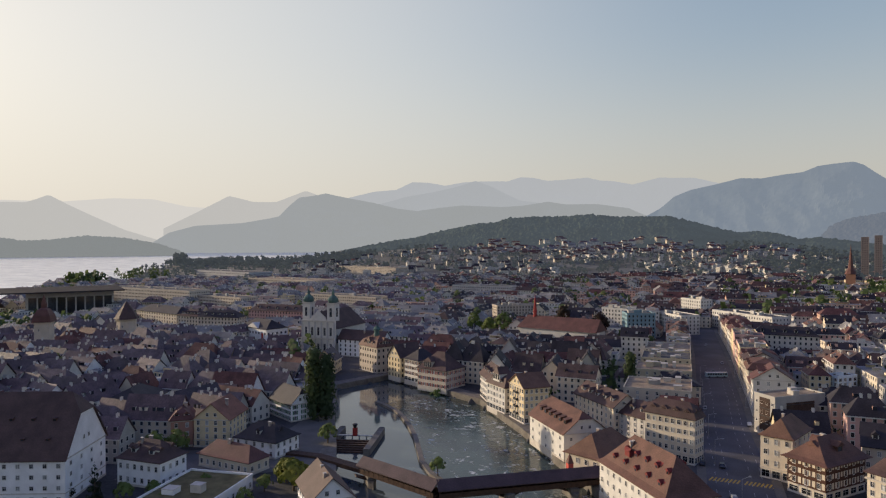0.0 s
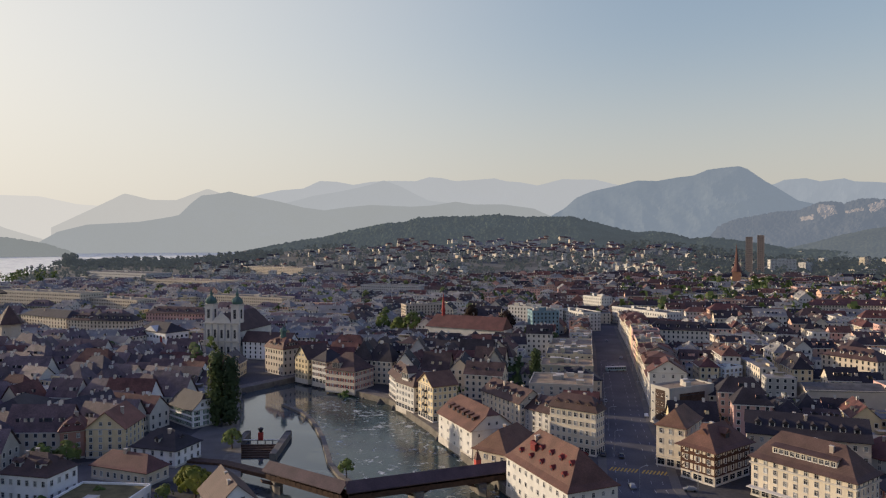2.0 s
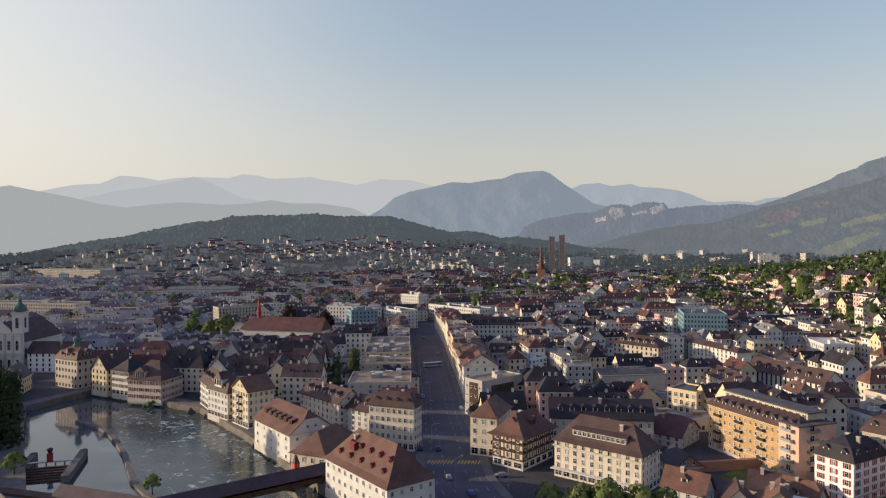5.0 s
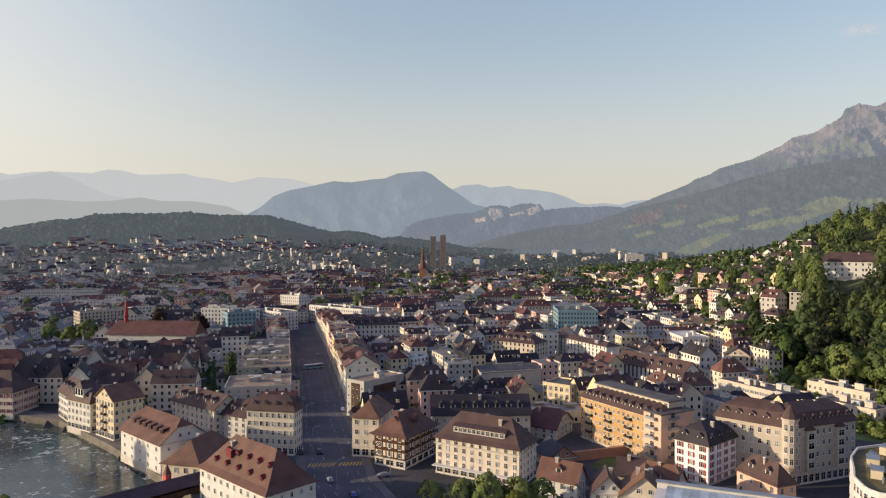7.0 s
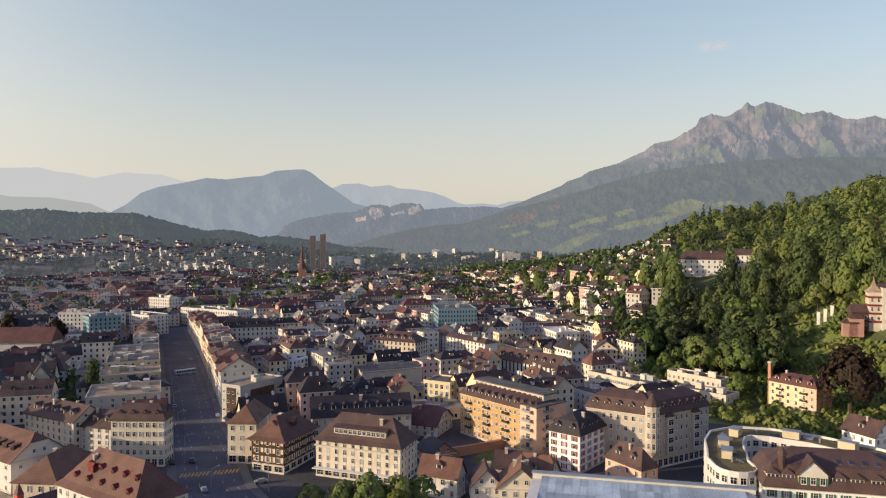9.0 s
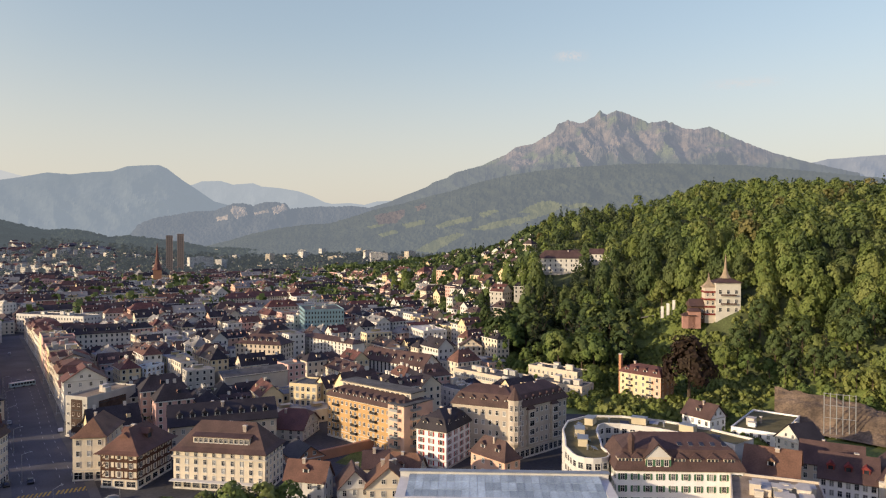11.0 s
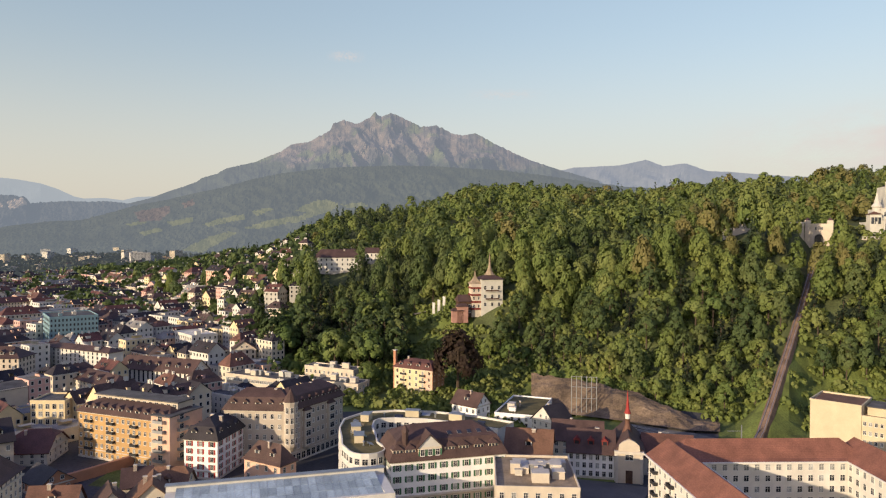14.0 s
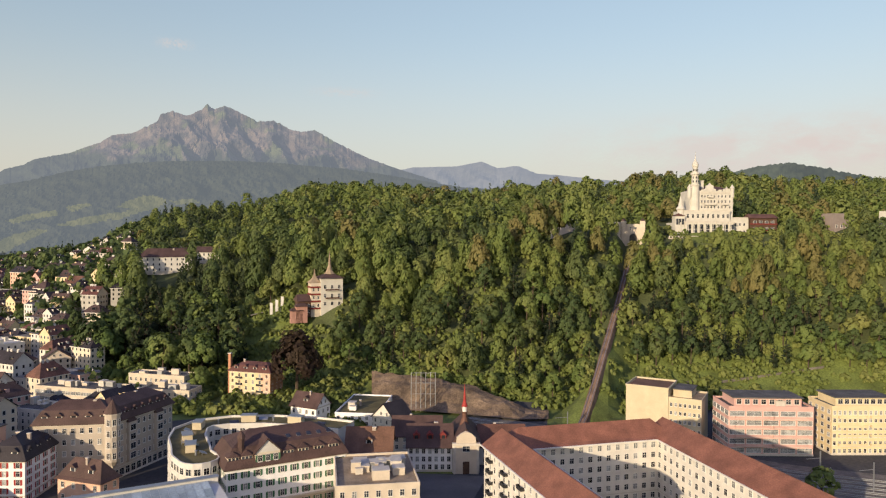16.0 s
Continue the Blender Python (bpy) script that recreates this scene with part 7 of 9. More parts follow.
def riverside_tops():
    r1 = BUILT["ornate orange-tan stone house with a domed turret"]
    s = Shape()
    s.rings([(0, 0, 21, 1.7), (0, 0, 24.4, 1.5), (0, 0, 24.5, 2.0), (0, 0, 25.4, 2.1), (0, 0, 26.6, 1.4), (0, 0, 27.4, 0.3), (0, 0, 29, 0.05)], TILE["copper"], 8)
    part("turret_dome", s, r1, "green copper turret dome")
    dm = wide_dormer(3.2, 3.0, 3.4, WALL["sand"], TILE["rust"], 2, 2.0)
    for turn, half in ((0, 6.5), (90, 9.5)):
        part("gable", dm, r1, "curved stone roof gable", at=pose(0, 0, 0, 0, 0, turn) @ Matrix.Translation((0, -half + 0.4, 15.9)))
    r4 = BUILT["beige riverside house with a large brown hipped roof"]
    part("gable", wide_dormer(5.2, 3.2, 5.0, WALL["sand"], TILE["brown"], 4, 2.4), r4, "stepped front gable", at=Matrix.Translation((-3, -8.0, 10.9)))
    fw = BUILT["white riverside guild house with a curved gable"]
    part("gable", wide_dormer(6.0, 3.0, 6.0, WALL["white"], TILE["brown"], 3, 3.0), fw, "curved white gable", at=Matrix.Translation((0, -6.8, 14.4)))


house("white riverside house with tall windows on the quay", 26.5, 349.0, -80.0, 19.0, 12.0, 12.0, roof="gable", rh=5.5, wall="white", tile="brown", floors=4, bays=7, dormers=3, shop=True)
house("cream house with a weathered brown gable roof in a cluster", 165.5, 142.0, -66.0, 11.0, 11.0, 7.2, roof="halfhip", rh=5.5, wall="cream", tile="tan", floors=2, dormers=1)
house("low house with a dark brown gable roof in a cluster", 150.5, 149.5, -40.0, 9.0, 10.0, 6.0, roof="gabley", rh=5, wall="white", tile="brown", floors=2)
house("small back building with a brown roof beside the brick wall", 172.0, 160.0, -50.0, 8.0, 12.0, 4.5, roof="gable", rh=4, wall="sand", tile="brown", floors=1)
strip("brick_wall", [(166, 188), (180, 184.5), (195, 181.5)], 1.4, -0.3, 3.4, WALL["brick"], "long low brick wall beside the courtyard lawn", "wall")
stone_corner()
hotel_attic()
orange_block()
guild_front()
hall_roof()
riverside_tops()


def hill_blocks():
    """Set-back tops, blank walls and balcony bands of the blocks at the foot of the hill."""
    school = BUILT["cream concrete school building with a stepped flat roof"]
    s = Shape()
    s.box(-8.3, -17.5, -2, 8.9, -1.0, 20.5, WALL["custard"])
    s.ring(-8.5, -17.7, 9.1, -0.8, 0.4, 20.5, 21.2, WALL["custard"])
    s.box(-7.9, -17.1, 20.5, 8.5, -1.4, 20.6, TILE["tan"])
    part("stair_block", s, school, "blank cream stair block")
    s = Shape()
    s.box(-7, 0, 17, 4, 7, 20.0, WALL["custard"])
    s.box(-7.3, -0.3, 20.0, 4.6, 7.4, 20.3, TILE["felt"])
    part("roof_storey", s, school)
    for key, wall, length, at in (("pink apartment block with balconies and a roof terrace", "pink", 30.8, 8.15), ("pale yellow office block with a stepped roof", "yellow", 27.0, 8.15)):
        base = BUILT[key]
        s = Shape()
        s.box(-6.5, -length / 2 + 3, 17.6, 5.2, length / 2 - 3, 20.6, WALL[wall])
        s.box(-7.2, -length / 2 + 2.4, 20.6, 6.0, length / 2 - 2.4, 21.0, TILE["felt"])
        top = part("roof_storey", s, base, "set-back top floor")
        for k in range(8):
            part("window", window_mesh(1.7, 1.7, None), top, at=pose(5.2, -length / 2 + 4.8 + k * (length - 9.6) / 7, 18.4, 0, 0, 90))
        for f in range(1, 5):
            for lo, hi in ((-length / 2 + 2.2, -0.8), (0.8, length / 2 - 2.2)):
                c = Shape()
                z = 3.4 * f + 0.1
                c.box(at, lo, z, at + 1.2, hi, z + 0.16, TRIM)
                c.box(at + 1.1, lo, z + 0.16, at + 1.2, hi, z + 0.95, WALL[wall])
                c.box(at, lo, z + 0.16, at + 1.1, lo + 0.1, z + 0.95, WALL[wall]), c.box(at, hi - 0.1, z + 0.16, at + 1.1, hi, z + 0.95, WALL[wall])
                part("balcony", c, base)


hill_blocks()

stack = Shape()
stack.box(-0.7, -0.7, -2, 0.7, 0.7, 21.0, WALL["brick"])
stack.box(-0.9, -0.9, 21.0, 0.9, 0.9, 21.4, TRIM)
part("chimney", stack, BUILT["yellow and red apartment house with a red roof"], "tall brown brick chimney stack", at=Matrix.Translation((-12.2, -4.0, 0)))
for u0, u1, tone, words in ((-11.3, -2.6, "yellow", "warm yellow bay of the front"), (6.6, 11.3, "salmon", "orange-red bay of the front")):
    bay = Shape()
    bay.box(u0, -6.03, -1.5, u1, -5.99, 12.6, WALL[tone])
    part("front_bay", bay, BUILT["yellow and red apartment house with a red roof"], words)
side = Shape()
side.box(11.36, -6.0, -1.5, 11.45, 6.0, 12.8, WALL["brick"])
part("gable_wall", side, BUILT["yellow and red apartment house with a red roof"], "red rendered end wall")

front = Shape()
front.hull([(-7.5, -10.1, 12.4), (7.5, -10.1, 12.4), (0, -10.1, 16.2), (-7.5, -2, 12.4), (7.5, -2, 12.4), (0, -2, 16.2)], [(0, 1, 2), (1, 4, 5, 2), (3, 0, 2, 5), (0, 3, 4, 1)], WALL["white"])
part("pediment", front, BUILT["white theatre with a pedimented front"], "white triangular pediment")
banner = Shape()
banner.box(-1.3, -9.75, 4.0, 1.3, -9.66, 9.0, SHUTTER["red"])
part("banner", banner, BUILT["white theatre with a pedimented front"], "red hanging banner", at=Matrix.Translation((13.0, 0, 0)))

# ---- trees ----
def crown_arrays(seed, lobes, leaves, radius, low, high, leaf, cone=False):
    """Leaf clumps over several lobes: vertices and quads. The outline is uneven, with gaps between the lobes."""
    r = np.random.RandomState(seed)
    centres, sizes = [], []
    for k in range(lobes):
        f = (k + 0.5) / lobes
        z = low + (high - low) * f
        spread = radius * (0.66 * math.sqrt(max(1 - (1.75 * f - 0.75) ** 2, 0.02)) if not cone else 0.6 * (1 - f))
        if high - low > 21 and radius < 5.7 and lobes > 20 and not cone:
            spread *= 0.3
        a = k * 2.4 + r.uniform(0, 1)
        centres.append((spread * math.cos(a), spread * math.sin(a), z))
        sizes.append(radius * (r.uniform(0.36, 0.56) if not cone else 0.55 * (1.08 - f)))
    centres, sizes = np.array(centres), np.array(sizes)
    pick = r.choice(lobes, leaves, p=sizes ** 2 / (sizes ** 2).sum())
    dirs = r.normal(size=(leaves, 3))
    dirs[:, 2] = dirs[:, 2] * 0.85 + 0.18
    dirs /= np.linalg.norm(dirs, axis=1)[:, None]
    pts = centres[pick] + dirs * (sizes[pick] * r.uniform(0.72, 1.12, leaves))[:, None]
    nrm = dirs + r.normal(scale=0.20, size=(leaves, 3))
    nrm /= np.linalg.norm(nrm, axis=1)[:, None]
    t1 = np.cross(nrm, r.normal(size=(leaves, 3)))
    t1 /= np.linalg.norm(t1, axis=1)[:, None]
    t2 = np.cross(nrm, t1)
    s = leaf * r.uniform(0.6, 1.25, (leaves, 1))
    # some broad clumps deep inside close the gaps
    deep = np.arange(leaves) % 7 == 0
    pts[deep] = centres[pick[deep]] + dirs[deep] * (sizes[pick[deep]] * 0.42)[:, None]
    s[deep] = (sizes[pick[deep]] * 0.27)[:, None]
    quad = np.stack([pts - t1 * s - t2 * s * 0.7, pts + t1 * s * 0.8 - t2 * s, pts + t1 * s + t2 * s * 0.8, pts - t1 * s * 0.7 + t2 * s], 1).reshape(-1, 3)
    return quad


def dome_arrays(seed, leaves, radius, low, high, leaf, lobes=15):
    """A rounded crown: clumps of leaves budding from a dome, each lit as a small ball of its own, with dark clefts between them."""
    r = np.random.RandomState(seed)
    k = np.arange(lobes)
    up = 1.0 - 1.35 * (k + 0.5) / lobes
    turn = k * 2.39996 + r.uniform(-0.4, 0.4, lobes)
    ring = np.sqrt(np.maximum(1 - up ** 2, 0.0))
    out = np.stack([ring * np.cos(turn), ring * np.sin(turn), up], 1)
    mid = low + (high - low) * 0.42
    tall = np.where(up > 0, high - mid, mid - low)
    sizes = radius * r.uniform(0.22, 0.36, lobes)
    scale = np.stack([radius * np.ones(lobes), radius * np.ones(lobes), tall], 1) * r.uniform(0.64, 0.92, (lobes, 1))
    scale[:, :2] *= (1 - 0.38 * np.maximum(up, 0.0))[:, None]
    centres = out * scale + np.array((0, 0, mid))
    pick = r.choice(lobes, leaves, p=sizes ** 2 / (sizes ** 2).sum())
    dirs = r.normal(size=(leaves, 3)) + out[pick] * 1.1
    dirs[:, 2] += 0.35
    dirs /= np.linalg.norm(dirs, axis=1)[:, None]
    pts = centres[pick] + dirs * (sizes[pick] * r.uniform(0.80, 1.10, leaves))[:, None]
    nrm = dirs * 0.55 + out[pick] * 0.6 + r.normal(scale=0.20, size=(leaves, 3))
    nrm /= np.linalg.norm(nrm, axis=1)[:, None]
    t1 = np.cross(nrm, r.normal(size=(leaves, 3)))
    t1 /= np.linalg.norm(t1, axis=1)[:, None]
    t2 = np.cross(nrm, t1)
    s = leaf * r.uniform(0.6, 1.3, (leaves, 1))
    deep = np.arange(leaves) % 8 == 0
    pts[deep] = centres[pick[deep]] + dirs[deep] * (sizes[pick[deep]] * 0.5)[:, None]
    s[deep] = (sizes[pick[deep]] * 0.42)[:, None]
    return np.stack([pts - t1 * s - t2 * s * 0.7, pts + t1 * s * 0.8 - t2 * s, pts + t1 * s + t2 * s * 0.8, pts - t1 * s * 0.7 + t2 * s], 1).reshape(-1, 3)


def quads_mesh(name, verts, mat):
    n = len(verts) // 4
    me = bpy.data.meshes.new(name)
    me.vertices.add(len(verts))
    me.vertices.foreach_set("co", np.ascontiguousarray(verts, dtype=np.float32).ravel())
    me.loops.add(4 * n)
    me.loops.foreach_set("vertex_index", np.arange(4 * n, dtype=np.int32))
    me.polygons.add(n)
    me.polygons.foreach_set("loop_start", np.arange(0, 4 * n, 4, dtype=np.int32))
    me.materials.append(mat)
    me.update(calc_edges=True)
    return me


def trunk_shape(height, radius, spread):
    s = Shape()
    s.rings([(0, 0, -1.5, radius * 1.5), (0, 0, 0.6, radius), (0.1, 0.1, height * 0.5, radius * 0.7), (0, 0, height * 0.85, radius * 0.25)], TRUNK, 6)
    for k in range(4):
        a = k * 1.7
        z = height * (0.35 + 0.1 * k)
        s.beam((0, 0, z), (spread * 0.6 * math.cos(a), spread * 0.6 * math.sin(a), z + height * 0.2), radius * 0.5, radius * 0.5, TRUNK)
    return s


TREE_KINDS = {}


def tree_kind(kind):
    """Trunk and crown meshes of one kind of tree, one metre of height being one metre."""
    if kind not in TREE_KINDS:
        spec = {"broad": (15, 1250, 6.0, 5.0, 19, 0.38, LEAF, False), "round": (11, 800, 5.0, 3.0, 11, 0.38, LEAF, False), "tall": (16, 1250, 5.6, 4.5, 24, 0.38, LEAF_DEEP, False), "light": (15, 1250, 6.4, 4.0, 18, 0.38, LEAF_LIGHT, False), "fir": (14, 800, 4.6, 2.5, 24, 0.42, LEAF_DARK, True),
                "poplar": (24, 1800, 5.6, 2.0, 24, 0.46, LEAF_POPLAR, False), "bright": (10, 800, 4.2, 2.5, 8, 0.36, LEAF_BRIGHT, False), "copper": (18, 1400, 8.0, 3.5, 21, 0.48, LEAF_COPPER, False),
                "shrub": (6, 260, 2.6, 0.5, 3.0, 0.34, LEAF_LIGHT, False), "dark": (10, 460, 5.0, 3.5, 13, 0.55, LEAF_DARK, False)}[kind]
        lobes, leaves, rad, lo, hi, leaf, mat, cone = spec
        made = []
        for seed in range(3):
            slim_or_cone = cone or kind == "poplar"
            quads = crown_arrays(seed * 7 + len(TREE_KINDS), lobes, leaves, rad, lo, hi, leaf, cone) if slim_or_cone else dome_arrays(seed * 7 + len(TREE_KINDS), leaves, rad * 1.06, lo * 0.6, hi, leaf, lobes + 9)
            made.append((trunk_shape(hi * 0.9, rad * 0.075, rad), quads_mesh("crown", quads, mat)))
        TREE_KINDS[kind] = [(t.mesh("trunk"), c) for t, c in made]
    return TREE_KINDS[kind]


TREE_WORDS = {"broad": "broad green deciduous tree in full leaf", "round": "small round green street tree", "light": "broad yellow-green tree in morning sun", "tall": "tall green forest tree in full leaf", "fir": "dark green conifer with a pointed top", "poplar": "tall narrow dark green poplar",
              "bright": "yellow-green willow tree in morning sun", "copper": "large dark copper beech tree", "shrub": "low green shrub", "dark": "dark green tree in a courtyard"}


def tree(kind, x, y, scale=1.0, group="", turn=None, z=None, where=""):
    trunk, crown = tree_kind(kind)[int(abs(x * 3 + y * 5)) % 3]
    zz = ground_z(x, y) if z is None else z
    base = root("shrub" if kind == "shrub" else "tree", x, y, zz, (x * 37 + y * 11) % 360 if turn is None else turn, TREE_WORDS[kind] + where, "tree", group)
    base.scale = (scale, scale, scale)
    part("trunk", trunk, base)
    part("crown", crown, base)
    return base


def forest():
    """The wooded hillside: the trees of its lower edge are things, the rest is one mass."""
    rng = random.Random(5)
    clear = [(500, -128, 30), (486, -122, 14), (488, -166, 18), (418, 123, 11), (404, 119, 7), (484, -78, 15), (468, -75, 11), (454, -71, 9), (472, -50, 9), (474, -36, 9), (490, -58, 11), (490, -40, 11), (490, -24, 9), (494, -168, 15), (482, -166, 9), (484, -210, 12), (480, -208, 12), (438, 157, 12), (424, 152, 14), (492, 262, 20), (472, 252, 12), (516, 238, 12), (455, 292, 12)]
    spots, grid = [], {}
    for k in range(40000):
        a, d = rng.uniform(47, 122), rng.uniform(300, 980)
        x, y = d * math.sin(radians(a)), d * math.cos(radians(a))
        s = hill_s(x, y)
        if s < (44 if a > 97 else 14 if a > 84 or a < 57 else -30) or (78 < a < 94 and s < 32 - 1.3 * (a - 78)) or s > 520 or any(math.hypot(x - p, y - q) < r + 3 for p, q, r in FOOTPRINTS) or any(math.hypot(x - cx, y - cy) < r for cx, cy, r in clear):
            continue
        # the funicular's cutting stays open, and the castle looks out over its slope
        u = (x - 280) * 0.23 + (y + 26.5 - track_bend(x)) * 0.973
        if abs(u) < (6.0 if x < 400 else 4.6) and x < 505:
            continue
        if a < (62 if s > 120 else 59) and s < 330 and rng.random() < (0.93 if a < 58 else 0.72):
            continue
        if (100.8 < a < 109.6 and 474 < math.hypot(x, y) < 506) or (92.5 < a < 98 and 472 < math.hypot(x, y) < 503):
            continue
        # the open slope below the path
        if 61 < a < 78.5 and -45 < s < (78 if 66 < a < 73 else 64) and noise.noise(Vector((x * 0.045, y * 0.045, 6.0))) < 0.42:
            continue
        gap = (7.5 if s < 40 else 11.0 if s < 240 else 14.0) * (0.62 if a > 99 and s < 190 else 0.80)
        key = (int(x // 14), int(y // 14))
        if any((x - p) ** 2 + (y - q) ** 2 < gap * gap for i in (-1, 0, 1) for j in (-1, 0, 1) for p, q in grid.get((key[0] + i, key[1] + j), ())):
            continue
        grid.setdefault(key, []).append((x, y))
        spots.append((x, y, s, a))
    near = [p for p in spots if p[2] < 90][:260]
    chosen = set(near)
    for x, y, s, a in near:
        kind = rng.choice(("broad", "light", "tall", "tall", "fir") if s > 35 else ("round", "round", "broad", "shrub"))
        tree(kind, x, y, rng.uniform(0.7, 1.05) * (0.7 if s < 40 else 1.0) * (0.8 if a > 100 else 1.0), "trees at the foot of the wooded hill", where=" on the hillside")
    # tall old trees stand on the spur above the terrace flats
    for k in range(34):
        a = rng.uniform(56.5, 67.5)
        d = float(np.interp(a, *HILL_FOOT)) + rng.uniform(-4, 70)
        x, y = d * math.sin(radians(a)), d * math.cos(radians(a))
        if any(math.hypot(x - p, y - q) < r + 2 for p, q, r in FOOTPRINTS) or any(math.hypot(x - cx, y - cy) < r for cx, cy, r in clear):
            continue
        tree(rng.choice(("tall", "tall", "broad", "fir")), x, y, rng.uniform(1.1, 1.5), "tall trees on the spur", where=" on the spur")
    kinds = [dome_arrays(50 + k, 860, 6.4, 1.0, 17 + k % 4 * 1.8, 0.44, 38 + k % 3 * 8) for k in range(7)] + [crown_arrays(57 + k, 14, 700, 5.2, 2.0, 21, 0.46, True) for k in range(2)]
    thin = [dome_arrays(70 + k, 400, 7.0, 1.0, 16 + k % 4 * 1.7, 0.62, 26 + k % 3 * 5) for k in range(7)] + [crown_arrays(77 + k, 12, 340, 5.2, 2.0, 21, 0.66, True) for k in range(2)]
    groups = {"mixed": [], "light": [], "olive": [], "deep": [], "conifer": []}
    for x, y, s, a in spots:
        if (x, y, s, a) in chosen:
            continue
        grow = rng.uniform(0.72, 1.25)
        if a > 99 and s < 190:
            grow *= 0.84 if math.hypot(x, y) < 440 else 0.62
        rise = rng.uniform(1.1, 1.6) + (0.15 if a < 68 else 0.0)
        if s > 150:
            rise = rng.uniform(0.9, 1.15)
        slim = np.array((0.95, 0.95, rise))
        fir = rng.random() < (0.36 if a < 68 else 0.05)
        q = (kinds if s < 150 else thin)[rng.randrange(7) if not fir else 7 + rng.randrange(2)] * grow * (slim if not fir else np.array((0.9, 0.9, 1.15)))
        t = rng.uniform(0, 6.28)
        c, sn = math.cos(t), math.sin(t)
        # grouped leaf tones; the darker ones on the left also stand for its shade
        tone = noise.noise(Vector((x * 0.02, y * 0.02, 1.0))) * 0.95 + rng.uniform(-0.42, 0.42) + (0.12 if s > 120 and a > 68 else 0.0) - (0.26 if a < 72 else 0.12 if a < 86 else -0.03)
        key = "deep" if tone < -0.25 else "mixed" if tone < 0.12 else "light" if tone < 0.52 else "olive"
        key = "conifer" if fir else key
        groups[key].append(np.stack([q[:, 0] * c - q[:, 1] * sn + x, q[:, 0] * sn + q[:, 1] * c + y, q[:, 2] + ground_z(x, y) - 2.0 * grow], 1))
    words = {"mixed": "green deciduous forest covering the hillside", "light": "sunlit yellow-green trees of the hillside forest", "olive": "olive-brown early autumn trees of the hillside forest", "deep": "deep green trees of the hillside forest", "conifer": "dark conifers of the hillside forest"}
    for key, mat in (("mixed", LEAF), ("light", LEAF_LIGHT), ("olive", LEAF_OLIVE), ("deep", LEAF_DEEP), ("conifer", LEAF_FIR)):
        ob = new("forest", quads_mesh("forest", np.concatenate(groups[key]), mat))
        tagged(ob, words[key], "forest", kind="stuff")


forest()


def undergrowth():
    """Shrubs between the last houses and the woods, and on the slope below the castle."""
    rng = random.Random(9)
    kinds = [dome_arrays(30 + k, 44, 2.0, 0.1, 3.2, 0.53, 7) for k in range(4)]
    out = []
    for k in range(7200):
        a, d = rng.uniform(55, 122), rng.uniform(290, 540)
        x, y = d * math.sin(radians(a)), d * math.cos(radians(a))
        s = hill_s(x, y)
        low = -85 if a < 79 else 2
        if s < low or s > (175 if 58 < a < 66 else 130) and not (a > 99 and s < 190) or any(math.hypot(x - p, y - q) < r * 0.6 + 1 for p, q, r in FOOTPRINTS):
            continue
        if 77.5 < a < 95 and s < 25 - 1.25 * (a - 78) or abs((x - 280) * 0.23 + (y + 26.5 - track_bend(x)) * 0.973) < 3.2 or (a > 94 and s < 52 and noise.noise(Vector((x * 0.06, y * 0.06, 3.0))) < -0.22):
            continue
        q = kinds[rng.randrange(4)] * rng.uniform(0.6, 1.5)
        out.append(q + np.array((x, y, ground_z(x, y) - 0.2)))
    tagged(new("undergrowth", quads_mesh("undergrowth", np.concatenate(out), LEAF_LIGHT)), "sunlit green shrubs at the edge of the woods", "shrubs", kind="stuff")


undergrowth()

# trees of the town that stand out
tree("poplar", -57.5, 311, 1.25, where=" on the river bank")
tree("poplar", -52.0, 309.5, 1.15, where=" on the river bank")
tree("poplar", 95.1, 354, 0.9, where=" behind the street")
tree("bright", -47.9, 222, 1.25, where=" beside the bridge house")
tree("bright", -51.5, 229, 1.0, where=" beside the bridge house")
tree("round", -3.0, 373, 0.85, where=" on the quay")
tree("round", -45.5, 274, 0.72, where=" on the quay")
tree("round", -2, 241, 0.55, z=-1.5, where=" on the weir")
tree("copper", 332.8, 108.2, 1.5, z=2, where=" at the hill foot")
tree("fir", -103, 205.4, 0.62, where=" in a garden")
tree("fir", -116, 214, 0.5, where=" in a garden")
tree("broad", 331.8, 157.9, 0.8, where=" at the hill foot")
tree("copper", 108, 626, 1.0, where=" among roofs")
tree("copper", 131, 580, 0.9, where=" among roofs")
tree("broad", 49, 566, 1.15, where=" among roofs")
tree("light", 38, 572, 0.95, where=" among roofs")
tree("broad", 26, 585, 1.0, where=" among roofs")
tree("broad", 221, 636, 0.9, where=" beyond the street")
tree("broad", 232, 640, 0.8, where=" beyond the street")
tree("fir", 224.6, 151.3, 0.75, where=" in a courtyard")
tree("fir", 228.0, 143.0, 0.8, where=" in a courtyard")
for tx, ty, ts in ((112, 170, 0.85), (118, 165, 1.05), (125, 160, 0.95), (106, 177, 0.75), (132, 157, 0.85)):
    tree("round", tx, ty, ts, "street trees by the hotel", where=" by the hotel")
tree("bright", 122, 157, 0.95, where=" by the hotel")
for tx, ty, ts in ((-98, 213, 0.55), (-90, 216, 0.5), (-84, 207, 0.45), (-76, 222, 0.5), (-57, 221, 0.5), (-60, 209, 0.5), (-106, 255, 0.9), (-100, 262, 0.8)):
    tree("round", tx, ty, ts, "garden trees", where=" in a garden")
tree("round", 222, -92, 0.95, where=" beside the railway")

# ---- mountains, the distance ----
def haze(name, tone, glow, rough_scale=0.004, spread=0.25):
    """Far slopes with the morning haze put into their colour as a glow."""
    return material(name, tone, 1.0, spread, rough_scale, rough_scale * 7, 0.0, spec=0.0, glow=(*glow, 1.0))


